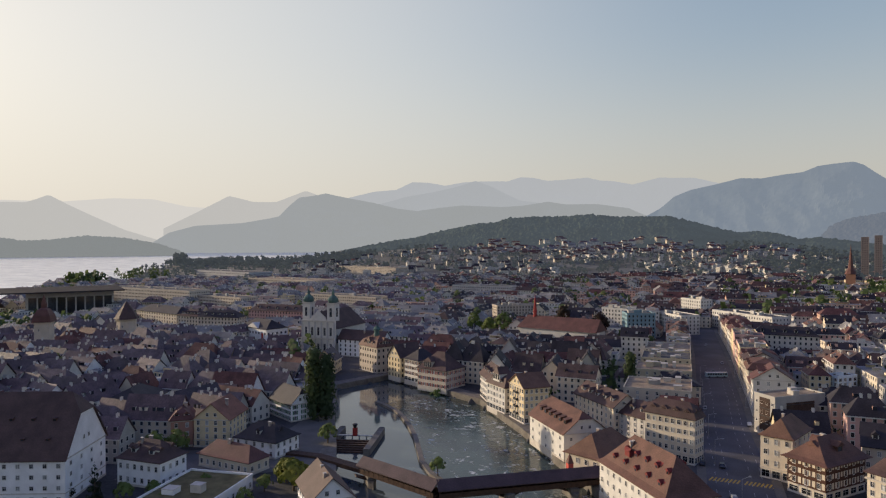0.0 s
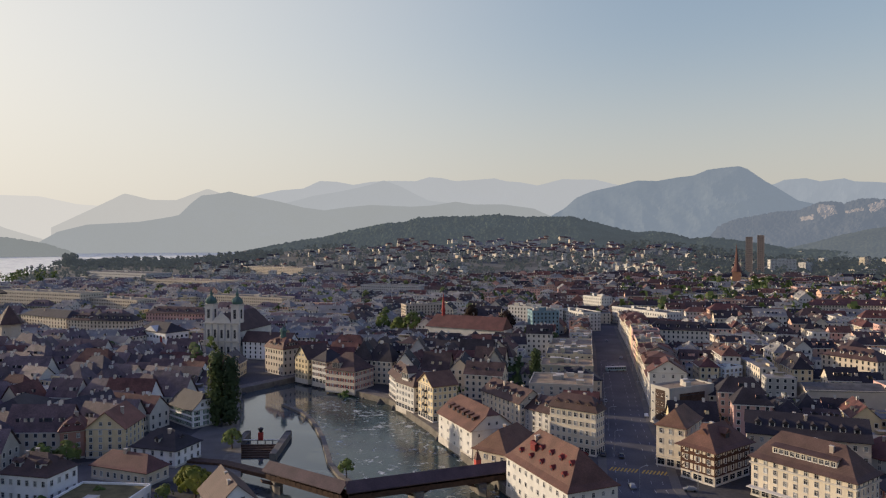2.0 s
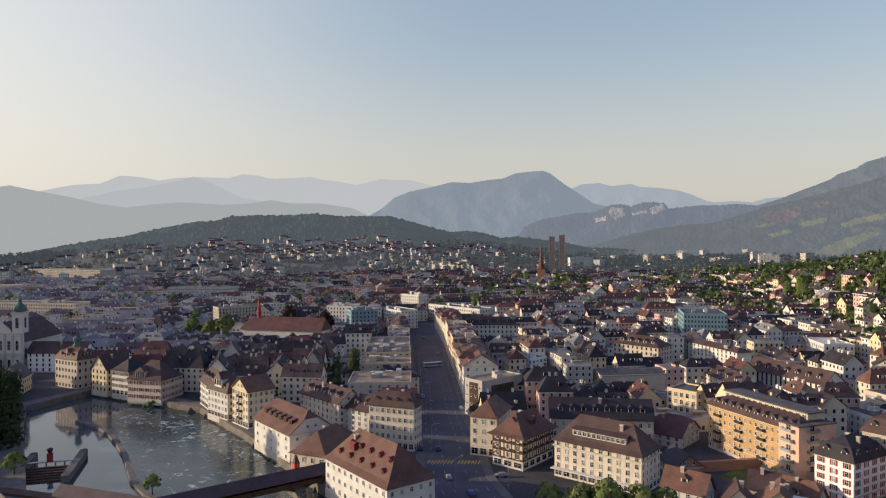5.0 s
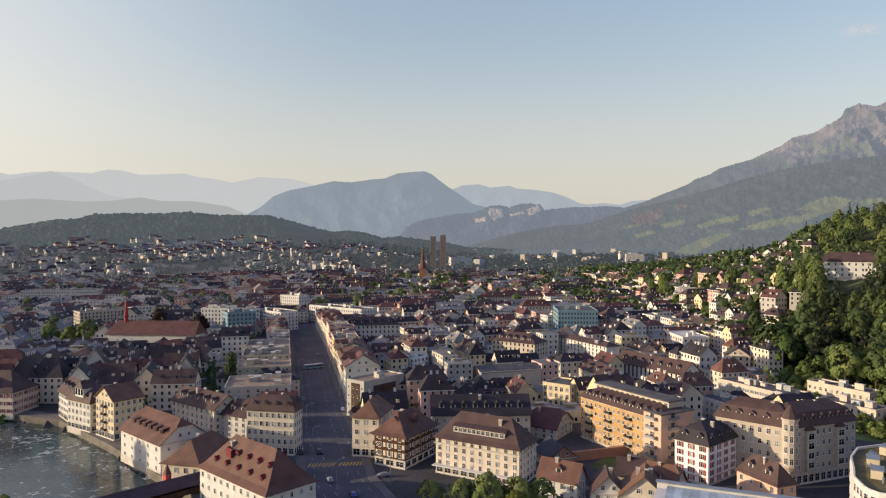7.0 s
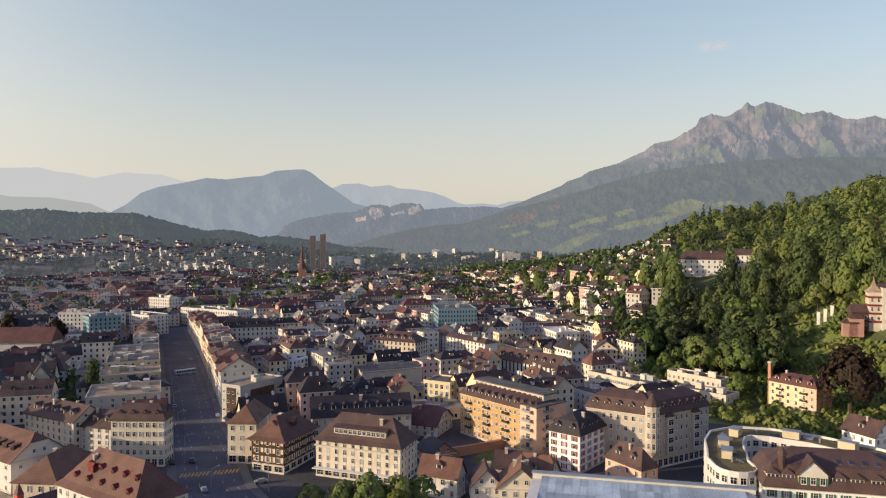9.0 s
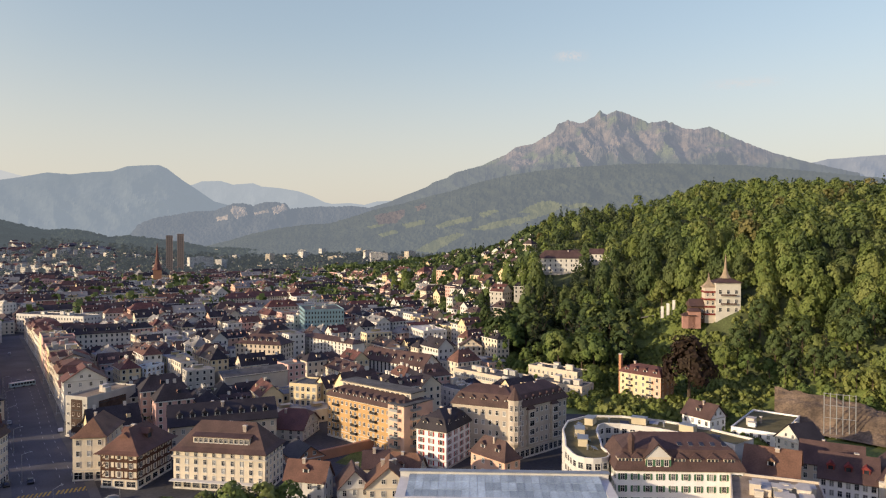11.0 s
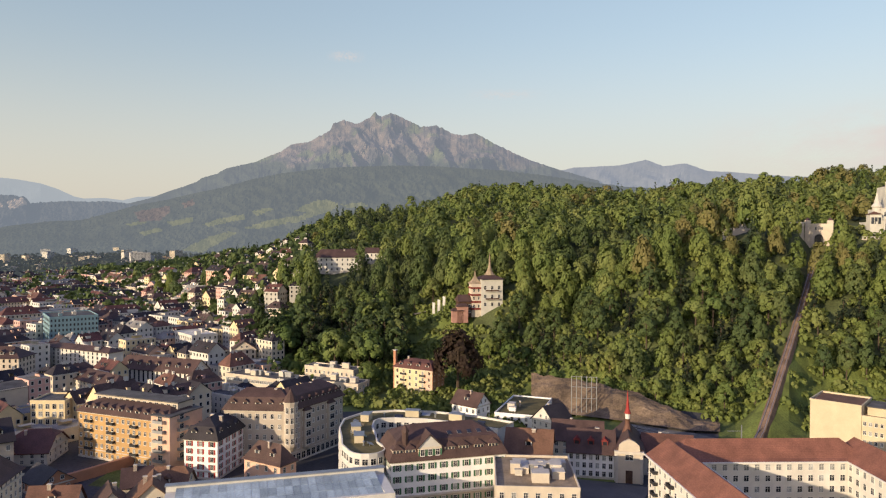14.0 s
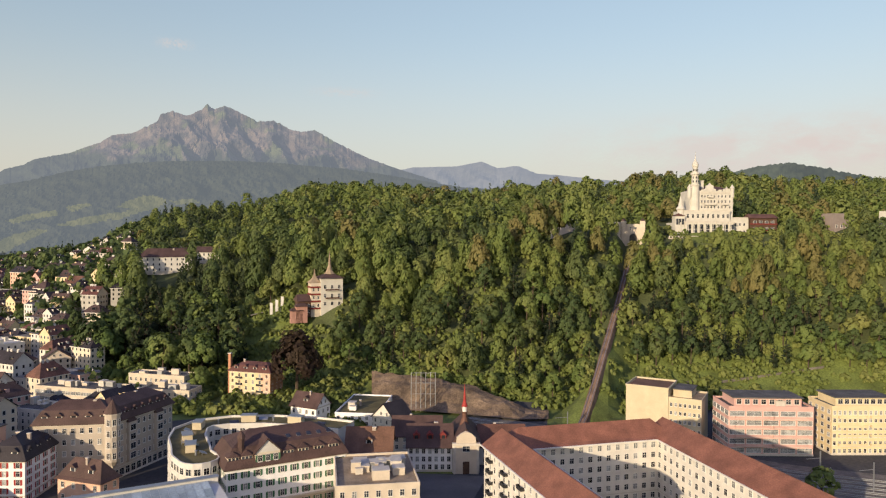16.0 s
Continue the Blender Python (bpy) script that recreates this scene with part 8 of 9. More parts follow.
def ridge(name, dist, depth, peaks, mat, label, rough=0.05, detail=1.0, rows=26, step=0.22, foot=-5.0, seed=0.0, category="mountain", fall=1.4, canopy=0.0, zones=(), bulge=1.6):
    """A mountain chain across the distance: its crest rises and falls through the named peaks (bearing, height in degrees), its flanks are broken by ribs and gullies.
    fall: how quickly the ribs change downhill; canopy: height of the woods' uneven top; zones: outlines (bearing, height in degrees) of clearings and bare rock, each with its material."""
    a0, a1 = peaks[0][0], peaks[-1][0]
    cols = int((a1 - a0) / step) + 1
    pa, pe = [p[0] for p in peaks], [p[1] for p in peaks]
    verts, faces, idx = [], [], []
    mats = [mat]
    for _, zm in zones:
        if zm not in mats:
            mats.append(zm)
    for i in range(cols):
        a = a0 + (a1 - a0) * i / (cols - 1)
        e = float(np.interp(a, pa, pe))
        crest = EYE_HEIGHT + dist * math.tan(radians(e))
        jag = noise.fractal(Vector((a * 4.0, seed, 0)), 0.8, 2.1, 3) * rough * max(crest, 40) * 0.10
        for j in range(rows + 1):
            f = j / rows
            d = dist - depth * (1 - f)
            sx, cx = math.sin(radians(a)), math.cos(radians(a))
            h = (crest - foot) * (0.25 * f + 0.75 * f ** bulge) + foot + jag * f ** 8
            q = Vector((a * dist * 0.01745 + h * 0.35, d * 0.25, h * fall)) * (0.0042 * detail) + Vector((seed, 0, 0))
            rib = noise.ridged_multi_fractal(q, 1.05, 2.1, 5, 1.0, 2.0) - 1.0
            amp = rough * max(crest, 40) * math.sin(math.pi * min(f, 1.0)) ** 0.6
            d -= rib * amp * 2.6
            if canopy:
                h += canopy * (noise.noise(Vector((a * dist * 0.0011, d * 0.05, seed))) + 0.6 * noise.noise(Vector((a * dist * 0.0028, d * 0.11, seed + 4.0)))) * min(1.0, 4 * f)
            verts.append((d * sx, d * cx, h + rib * amp * 0.25))
        verts.append(((dist + depth * 0.2) * sx, (dist + depth * 0.2) * cx, foot))
    n = rows + 2
    for i in range(cols - 1):
        for j in range(n - 1):
            a = i * n + j
            faces.append((a, a + n, a + n + 1, a + 1))
            slot = 0
            if zones:
                x, y, z = (Vector(verts[a]) + Vector(verts[a + n + 1])) / 2
                b, d = bearing(x, y)
                spot = (b + 0.10 * noise.noise(Vector((x * 0.02, y * 0.02, z * 0.02))), math.degrees(math.atan2(z - EYE_HEIGHT, d)) + 0.04 * noise.noise(Vector((x * 0.03, z * 0.03, 5.0))))
                for outline, zm in zones:
                    if inside(*spot, outline):
                        slot = mats.index(zm)
            idx.append(slot)
    me = bpy.data.meshes.new(name)
    me.from_pydata(verts, [], faces)
    for m in mats:
        me.materials.append(m)
    me.polygons.foreach_set("material_index", idx)
    me.update()
    return tagged(new(name, me), label, category, kind="structure")


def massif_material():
    """Pale rock and thin turf above an uneven tree line, woods below it; haze is painted over all as a glow."""
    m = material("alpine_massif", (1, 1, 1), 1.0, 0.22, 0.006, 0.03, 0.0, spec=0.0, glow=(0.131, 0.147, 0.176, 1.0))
    n, link = m.node_tree.nodes, m.node_tree.links.new
    b = n["Principled BSDF"]
    shade = b.inputs["Base Color"].links[0].from_socket
    geo, sep = n.new("ShaderNodeNewGeometry"), n.new("ShaderNodeSeparateXYZ")
    link(geo.outputs["Position"], sep.inputs["Vector"])

    def drift(scale, detail):
        tex = n.new("ShaderNodeTexNoise")
        tex.inputs["Scale"].default_value, tex.inputs["Detail"].default_value = scale, detail
        link(geo.outputs["Position"], tex.inputs["Vector"])
        return tex.outputs["Fac"]

    def blend(fac, a, c):
        mix = n.new("ShaderNodeMix")
        mix.data_type = "RGBA"
        link(fac, mix.inputs[0])
        for k, v in ((6, a), (7, c)):
            if isinstance(v, tuple):
                mix.inputs[k].default_value = (*v, 1)
            else:
                link(v, mix.inputs[k])
        return mix.outputs[2]

    def step(value, lo, hi):
        r = n.new("ShaderNodeMapRange")
        r.interpolation_type = "SMOOTHSTEP"
        r.inputs["From Min"].default_value, r.inputs["From Max"].default_value = lo, hi
        link(value, r.inputs["Value"])
        return r.outputs["Result"]
    line = n.new("ShaderNodeMath")
    line.operation = "MULTIPLY_ADD"
    line.inputs[1].default_value = 260.0
    link(drift(0.007, 5), line.inputs[0]), link(sep.outputs["Z"], line.inputs[2])
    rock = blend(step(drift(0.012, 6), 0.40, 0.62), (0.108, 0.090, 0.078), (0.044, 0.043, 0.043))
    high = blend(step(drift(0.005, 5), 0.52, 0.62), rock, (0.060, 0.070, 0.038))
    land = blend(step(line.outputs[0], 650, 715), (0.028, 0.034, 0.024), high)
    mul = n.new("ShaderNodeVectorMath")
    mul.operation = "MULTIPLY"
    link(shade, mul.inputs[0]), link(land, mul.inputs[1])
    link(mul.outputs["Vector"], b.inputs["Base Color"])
    return m


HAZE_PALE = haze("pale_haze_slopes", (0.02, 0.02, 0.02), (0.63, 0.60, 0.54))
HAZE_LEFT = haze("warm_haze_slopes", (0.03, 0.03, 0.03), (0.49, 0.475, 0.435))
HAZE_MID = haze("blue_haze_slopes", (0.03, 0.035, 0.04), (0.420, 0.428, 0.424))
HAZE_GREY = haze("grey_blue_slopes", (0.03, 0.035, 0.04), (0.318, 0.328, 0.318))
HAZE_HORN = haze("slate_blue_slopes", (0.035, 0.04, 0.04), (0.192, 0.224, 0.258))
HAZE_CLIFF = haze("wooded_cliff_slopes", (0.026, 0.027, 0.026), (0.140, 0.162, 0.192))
# the glow of these far surfaces stands for the haze before them
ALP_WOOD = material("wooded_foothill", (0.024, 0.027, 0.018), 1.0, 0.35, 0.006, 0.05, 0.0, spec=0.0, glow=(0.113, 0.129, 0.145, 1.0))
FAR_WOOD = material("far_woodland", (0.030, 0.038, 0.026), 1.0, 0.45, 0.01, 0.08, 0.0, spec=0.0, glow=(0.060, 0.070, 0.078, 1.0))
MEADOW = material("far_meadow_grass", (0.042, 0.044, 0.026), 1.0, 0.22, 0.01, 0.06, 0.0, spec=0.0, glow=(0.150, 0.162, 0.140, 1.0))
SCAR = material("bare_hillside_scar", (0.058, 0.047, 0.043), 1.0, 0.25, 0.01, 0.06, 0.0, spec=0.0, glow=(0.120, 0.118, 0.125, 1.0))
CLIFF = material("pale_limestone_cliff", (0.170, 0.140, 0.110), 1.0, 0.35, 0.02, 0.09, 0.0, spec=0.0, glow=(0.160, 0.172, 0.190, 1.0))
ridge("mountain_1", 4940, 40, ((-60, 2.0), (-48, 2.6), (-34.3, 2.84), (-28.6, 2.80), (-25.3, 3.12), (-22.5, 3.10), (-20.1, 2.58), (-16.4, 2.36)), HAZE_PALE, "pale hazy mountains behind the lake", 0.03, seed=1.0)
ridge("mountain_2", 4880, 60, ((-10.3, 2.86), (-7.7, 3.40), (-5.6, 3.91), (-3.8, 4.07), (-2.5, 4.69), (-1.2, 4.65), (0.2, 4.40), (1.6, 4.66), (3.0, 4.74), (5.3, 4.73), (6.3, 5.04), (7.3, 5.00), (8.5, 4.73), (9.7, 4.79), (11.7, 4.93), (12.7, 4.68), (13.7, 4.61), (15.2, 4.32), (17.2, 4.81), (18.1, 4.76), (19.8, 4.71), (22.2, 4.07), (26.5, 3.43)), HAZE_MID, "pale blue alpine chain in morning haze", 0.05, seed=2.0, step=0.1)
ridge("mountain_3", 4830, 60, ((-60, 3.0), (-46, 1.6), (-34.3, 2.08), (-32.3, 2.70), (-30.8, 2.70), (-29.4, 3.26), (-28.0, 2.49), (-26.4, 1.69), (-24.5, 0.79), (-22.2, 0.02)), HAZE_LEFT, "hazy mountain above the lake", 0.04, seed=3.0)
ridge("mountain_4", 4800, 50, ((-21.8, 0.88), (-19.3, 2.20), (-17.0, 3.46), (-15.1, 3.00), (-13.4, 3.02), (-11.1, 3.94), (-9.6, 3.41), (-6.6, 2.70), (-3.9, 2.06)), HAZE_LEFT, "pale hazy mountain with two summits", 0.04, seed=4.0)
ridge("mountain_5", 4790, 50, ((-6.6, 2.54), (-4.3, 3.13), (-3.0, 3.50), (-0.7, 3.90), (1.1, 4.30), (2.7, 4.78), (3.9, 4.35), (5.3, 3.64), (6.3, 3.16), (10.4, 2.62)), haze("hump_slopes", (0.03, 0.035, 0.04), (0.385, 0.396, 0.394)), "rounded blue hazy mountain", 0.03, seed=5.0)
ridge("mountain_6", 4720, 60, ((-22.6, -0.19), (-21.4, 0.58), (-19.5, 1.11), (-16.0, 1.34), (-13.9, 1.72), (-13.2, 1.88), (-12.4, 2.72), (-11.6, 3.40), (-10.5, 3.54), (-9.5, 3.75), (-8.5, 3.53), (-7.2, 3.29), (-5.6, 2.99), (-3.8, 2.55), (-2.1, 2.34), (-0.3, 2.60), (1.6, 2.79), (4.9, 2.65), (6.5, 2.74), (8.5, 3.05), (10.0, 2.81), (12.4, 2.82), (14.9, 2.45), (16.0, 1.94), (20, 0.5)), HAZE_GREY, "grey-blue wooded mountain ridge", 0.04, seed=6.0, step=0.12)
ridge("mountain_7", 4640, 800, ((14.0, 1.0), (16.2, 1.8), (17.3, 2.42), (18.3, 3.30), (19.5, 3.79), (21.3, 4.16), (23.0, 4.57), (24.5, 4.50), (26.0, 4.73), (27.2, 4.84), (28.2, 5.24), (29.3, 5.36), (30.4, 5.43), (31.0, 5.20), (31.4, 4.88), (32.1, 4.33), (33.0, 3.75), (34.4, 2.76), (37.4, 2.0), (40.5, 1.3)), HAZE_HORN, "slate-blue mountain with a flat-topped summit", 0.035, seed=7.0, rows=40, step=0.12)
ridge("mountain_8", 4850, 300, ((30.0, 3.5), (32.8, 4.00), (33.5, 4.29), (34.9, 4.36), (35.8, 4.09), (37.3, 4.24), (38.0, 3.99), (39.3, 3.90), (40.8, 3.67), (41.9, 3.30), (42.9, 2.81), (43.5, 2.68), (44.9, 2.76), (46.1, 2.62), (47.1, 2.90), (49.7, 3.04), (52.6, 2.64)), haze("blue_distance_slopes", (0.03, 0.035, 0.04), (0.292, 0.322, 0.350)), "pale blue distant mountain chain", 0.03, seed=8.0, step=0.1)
cliffs = [[(35.6, 2.02), (35.8, 2.45), (36.7, 2.35), (36.9, 1.77), (36.1, 1.42)], [(38.7, 2.36), (39.8, 2.62), (40.0, 2.19), (38.9, 1.80)], [(34.5, 1.55), (35.4, 1.70), (35.4, 1.38), (34.6, 1.28)], [(37.4, 1.9), (38.4, 2.15), (38.5, 1.95), (37.5, 1.75)]]
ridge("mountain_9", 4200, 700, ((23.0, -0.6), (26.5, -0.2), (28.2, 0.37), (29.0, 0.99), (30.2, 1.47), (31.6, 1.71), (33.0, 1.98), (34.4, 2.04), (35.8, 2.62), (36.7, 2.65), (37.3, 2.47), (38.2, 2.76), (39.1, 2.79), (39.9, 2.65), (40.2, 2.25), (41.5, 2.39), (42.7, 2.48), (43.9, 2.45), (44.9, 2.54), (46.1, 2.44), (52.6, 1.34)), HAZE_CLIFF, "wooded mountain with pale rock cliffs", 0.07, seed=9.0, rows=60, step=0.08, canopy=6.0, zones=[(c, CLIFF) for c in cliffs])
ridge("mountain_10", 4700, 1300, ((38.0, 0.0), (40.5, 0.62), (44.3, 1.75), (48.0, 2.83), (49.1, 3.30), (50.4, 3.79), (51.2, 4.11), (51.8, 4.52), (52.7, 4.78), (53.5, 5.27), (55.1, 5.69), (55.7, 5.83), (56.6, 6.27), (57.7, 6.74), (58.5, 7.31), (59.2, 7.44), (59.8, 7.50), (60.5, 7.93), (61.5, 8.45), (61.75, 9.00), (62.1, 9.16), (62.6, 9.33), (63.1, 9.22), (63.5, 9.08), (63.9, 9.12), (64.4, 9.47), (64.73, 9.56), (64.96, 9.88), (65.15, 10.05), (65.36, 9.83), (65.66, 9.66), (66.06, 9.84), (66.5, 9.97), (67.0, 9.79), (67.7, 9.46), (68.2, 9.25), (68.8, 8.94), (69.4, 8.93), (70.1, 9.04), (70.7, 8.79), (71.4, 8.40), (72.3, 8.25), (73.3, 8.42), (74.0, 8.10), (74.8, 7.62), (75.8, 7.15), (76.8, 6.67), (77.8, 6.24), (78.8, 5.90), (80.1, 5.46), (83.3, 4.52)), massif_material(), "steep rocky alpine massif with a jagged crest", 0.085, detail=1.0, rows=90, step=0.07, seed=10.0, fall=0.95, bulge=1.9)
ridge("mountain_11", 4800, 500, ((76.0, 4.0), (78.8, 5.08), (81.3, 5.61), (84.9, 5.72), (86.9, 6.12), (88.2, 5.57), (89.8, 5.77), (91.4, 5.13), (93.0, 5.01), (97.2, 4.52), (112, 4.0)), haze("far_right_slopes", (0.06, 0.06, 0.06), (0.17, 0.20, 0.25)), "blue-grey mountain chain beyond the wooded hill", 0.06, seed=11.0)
clearings = [[(59.5, 2.52), (60.5, 2.90), (61.4, 2.97), (62.3, 2.58), (61.4, 1.92), (60.1, 1.59), (58.5, 0.98), (58.3, 1.21), (59.6, 1.89), (58.7, 2.03)], [(51.7, 0.87), (52.9, 1.34), (54.8, 1.72), (54.9, 1.33), (53.5, 1.01), (52.2, 0.70)],
             [(50.2, -1.1), (52.3, -0.01), (53.7, 0.34), (54.3, 0.23), (53.3, -0.34), (51.7, -1.3)], [(54.7, 0.58), (56.4, 1.18), (58.3, 1.56), (59.2, 1.69), (57.9, 0.97), (56.2, 0.60)], [(49.1, 1.05), (51.0, 1.41), (51.1, 1.09), (49.6, 0.73)],
             [(62.3, 2.58), (64.1, 2.80), (64.6, 2.51), (63.0, 2.30)], [(55.4, 1.96), (56.8, 2.29), (57.2, 2.12), (55.8, 1.62)], [(47.2, 0.2), (48.6, 0.62), (48.9, 0.35), (47.6, 0.0)], [(46.3, 0.85), (47.6, 1.2), (47.8, 0.95), (46.6, 0.65)]]
scars = [[(46.9, 1.75), (48.5, 2.11), (49.4, 2.24), (49.3, 1.70), (48.7, 1.15), (47.2, 1.03)], [(50.2, 2.48), (51.0, 2.79), (51.2, 2.40), (50.4, 2.16)]]
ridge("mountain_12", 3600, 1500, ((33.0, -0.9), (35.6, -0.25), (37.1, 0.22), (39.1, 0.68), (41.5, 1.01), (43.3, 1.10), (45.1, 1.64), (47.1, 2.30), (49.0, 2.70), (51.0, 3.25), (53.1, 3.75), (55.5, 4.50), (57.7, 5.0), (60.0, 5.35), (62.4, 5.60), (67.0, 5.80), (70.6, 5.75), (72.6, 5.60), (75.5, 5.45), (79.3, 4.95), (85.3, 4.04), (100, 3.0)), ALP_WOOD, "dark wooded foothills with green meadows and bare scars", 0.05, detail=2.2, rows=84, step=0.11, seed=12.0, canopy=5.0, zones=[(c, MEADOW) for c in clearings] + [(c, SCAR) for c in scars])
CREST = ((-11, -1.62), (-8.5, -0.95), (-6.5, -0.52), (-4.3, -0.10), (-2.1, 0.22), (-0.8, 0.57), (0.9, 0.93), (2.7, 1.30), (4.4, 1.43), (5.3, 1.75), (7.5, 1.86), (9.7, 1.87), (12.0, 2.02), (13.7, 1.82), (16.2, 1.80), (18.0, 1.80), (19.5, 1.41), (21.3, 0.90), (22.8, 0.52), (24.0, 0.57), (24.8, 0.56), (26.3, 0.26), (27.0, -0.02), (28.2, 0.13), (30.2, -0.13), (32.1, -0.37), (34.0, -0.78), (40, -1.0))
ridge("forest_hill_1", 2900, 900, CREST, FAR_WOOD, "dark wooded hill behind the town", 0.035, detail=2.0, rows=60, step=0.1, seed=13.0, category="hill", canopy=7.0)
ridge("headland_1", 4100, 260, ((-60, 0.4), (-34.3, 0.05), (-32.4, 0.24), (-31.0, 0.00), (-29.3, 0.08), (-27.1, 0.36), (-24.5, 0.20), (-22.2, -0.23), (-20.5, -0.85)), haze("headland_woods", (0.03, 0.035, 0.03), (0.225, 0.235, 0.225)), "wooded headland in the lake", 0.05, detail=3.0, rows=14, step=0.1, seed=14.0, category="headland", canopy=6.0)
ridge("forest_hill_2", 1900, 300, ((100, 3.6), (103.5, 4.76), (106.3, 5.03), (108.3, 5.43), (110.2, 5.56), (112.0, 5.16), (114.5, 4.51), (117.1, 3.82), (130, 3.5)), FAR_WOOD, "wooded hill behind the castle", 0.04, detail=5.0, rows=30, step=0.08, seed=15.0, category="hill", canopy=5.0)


def cloud(name, a0, a1, e0, e1, label, thin):
    """A veil of morning cloud far behind the hills."""
    m = bpy.data.materials.new(name)
    m.use_nodes = True
    n, link = m.node_tree.nodes, m.node_tree.links.new
    tc, tex = n.new("ShaderNodeTexCoord"), n.new("ShaderNodeTexNoise")
    mp = n.new("ShaderNodeMapping")
    mp.inputs["Scale"].default_value = (5.0, 9.0, 3.2)
    link(tc.outputs["Generated"], mp.inputs["Vector"])
    tex.inputs["Scale"].default_value, tex.inputs["Detail"].default_value, tex.inputs["Roughness"].default_value = 1.6, 6, 0.6
    link(mp.outputs["Vector"], tex.inputs["Vector"])
    sep = n.new("ShaderNodeSeparateXYZ")
    link(tc.outputs["UV"], sep.inputs["Vector"])
    # thins out towards its edges
    fade = None
    for axis in ("X", "Y"):
        ping = n.new("ShaderNodeMath")
        ping.operation = "PINGPONG"
        ping.inputs[1].default_value = 0.5
        link(sep.outputs[axis], ping.inputs[0])
        up = n.new("ShaderNodeMapRange")
        up.interpolation_type = "SMOOTHSTEP"
        up.inputs["From Max"].default_value = 0.42
        link(ping.outputs[0], up.inputs["Value"])
        if fade is None:
            fade = up.outputs["Result"]
        else:
            mul = n.new("ShaderNodeMath")
            mul.operation = "MULTIPLY"
            link(fade, mul.inputs[0]), link(up.outputs["Result"], mul.inputs[1])
            fade = mul.outputs[0]
    dense = n.new("ShaderNodeMapRange")
    dense.inputs["From Min"].default_value, dense.inputs["From Max"].default_value, dense.inputs["To Max"].default_value = 0.34, 0.64, thin
    link(tex.outputs["Fac"], dense.inputs["Value"])
    mul = n.new("ShaderNodeMath")
    mul.operation = "MULTIPLY"
    link(fade, mul.inputs[0]), link(dense.outputs["Result"], mul.inputs[1])
    # the veil glows by itself in place of daylight falling on it
    em, tr, mix = n.new("ShaderNodeEmission"), n.new("ShaderNodeBsdfTransparent"), n.new("ShaderNodeMixShader")
    em.inputs["Color"].default_value, em.inputs["Strength"].default_value = (0.575, 0.515, 0.490, 1), 1.0
    link(mul.outputs[0], mix.inputs["Fac"]), link(tr.outputs[0], mix.inputs[1]), link(em.outputs[0], mix.inputs[2])
    link(mix.outputs[0], n["Material Output"].inputs["Surface"])
    cols, rows, d = 24, 4, 4930
    verts, faces, uvs = [], [], []
    for i in range(cols + 1):
        a = radians(a0 + (a1 - a0) * i / cols)
        for j in range(rows + 1):
            verts.append((d * math.sin(a), d * math.cos(a), EYE_HEIGHT + d * math.tan(radians(e0 + (e1 - e0) * j / rows))))
            uvs.append((i / cols, j / rows))
    for i in range(cols):
        for j in range(rows):
            k = i * (rows + 1) + j
            faces.append((k, k + rows + 1, k + rows + 2, k + 1))
    me = bpy.data.meshes.new(name)
    me.from_pydata(verts, [], faces)
    layer = me.uv_layers.new(name="uv")
    for lp in me.loops:
        layer.data[lp.index].uv = uvs[lp.vertex_index]
    me.materials.append(m)
    tagged(new(name, me), label, "cloud", kind="structure")


cloud("cloud_1", 86, 146, 2.6, 10.2, "pinkish bank of cloud above the hills", 1.0)
cloud("cloud_2", 61.0, 64.6, 13.7, 14.8, "small thin pink cloud in a clear sky", 0.55)
cloud("cloud_3", 72.0, 79.5, 10.9, 12.0, "faint thin streak of cloud", 0.35)

# ---- the rest of the town ----
def floors_of(h):
    return max(int(h / 3.0), 1)


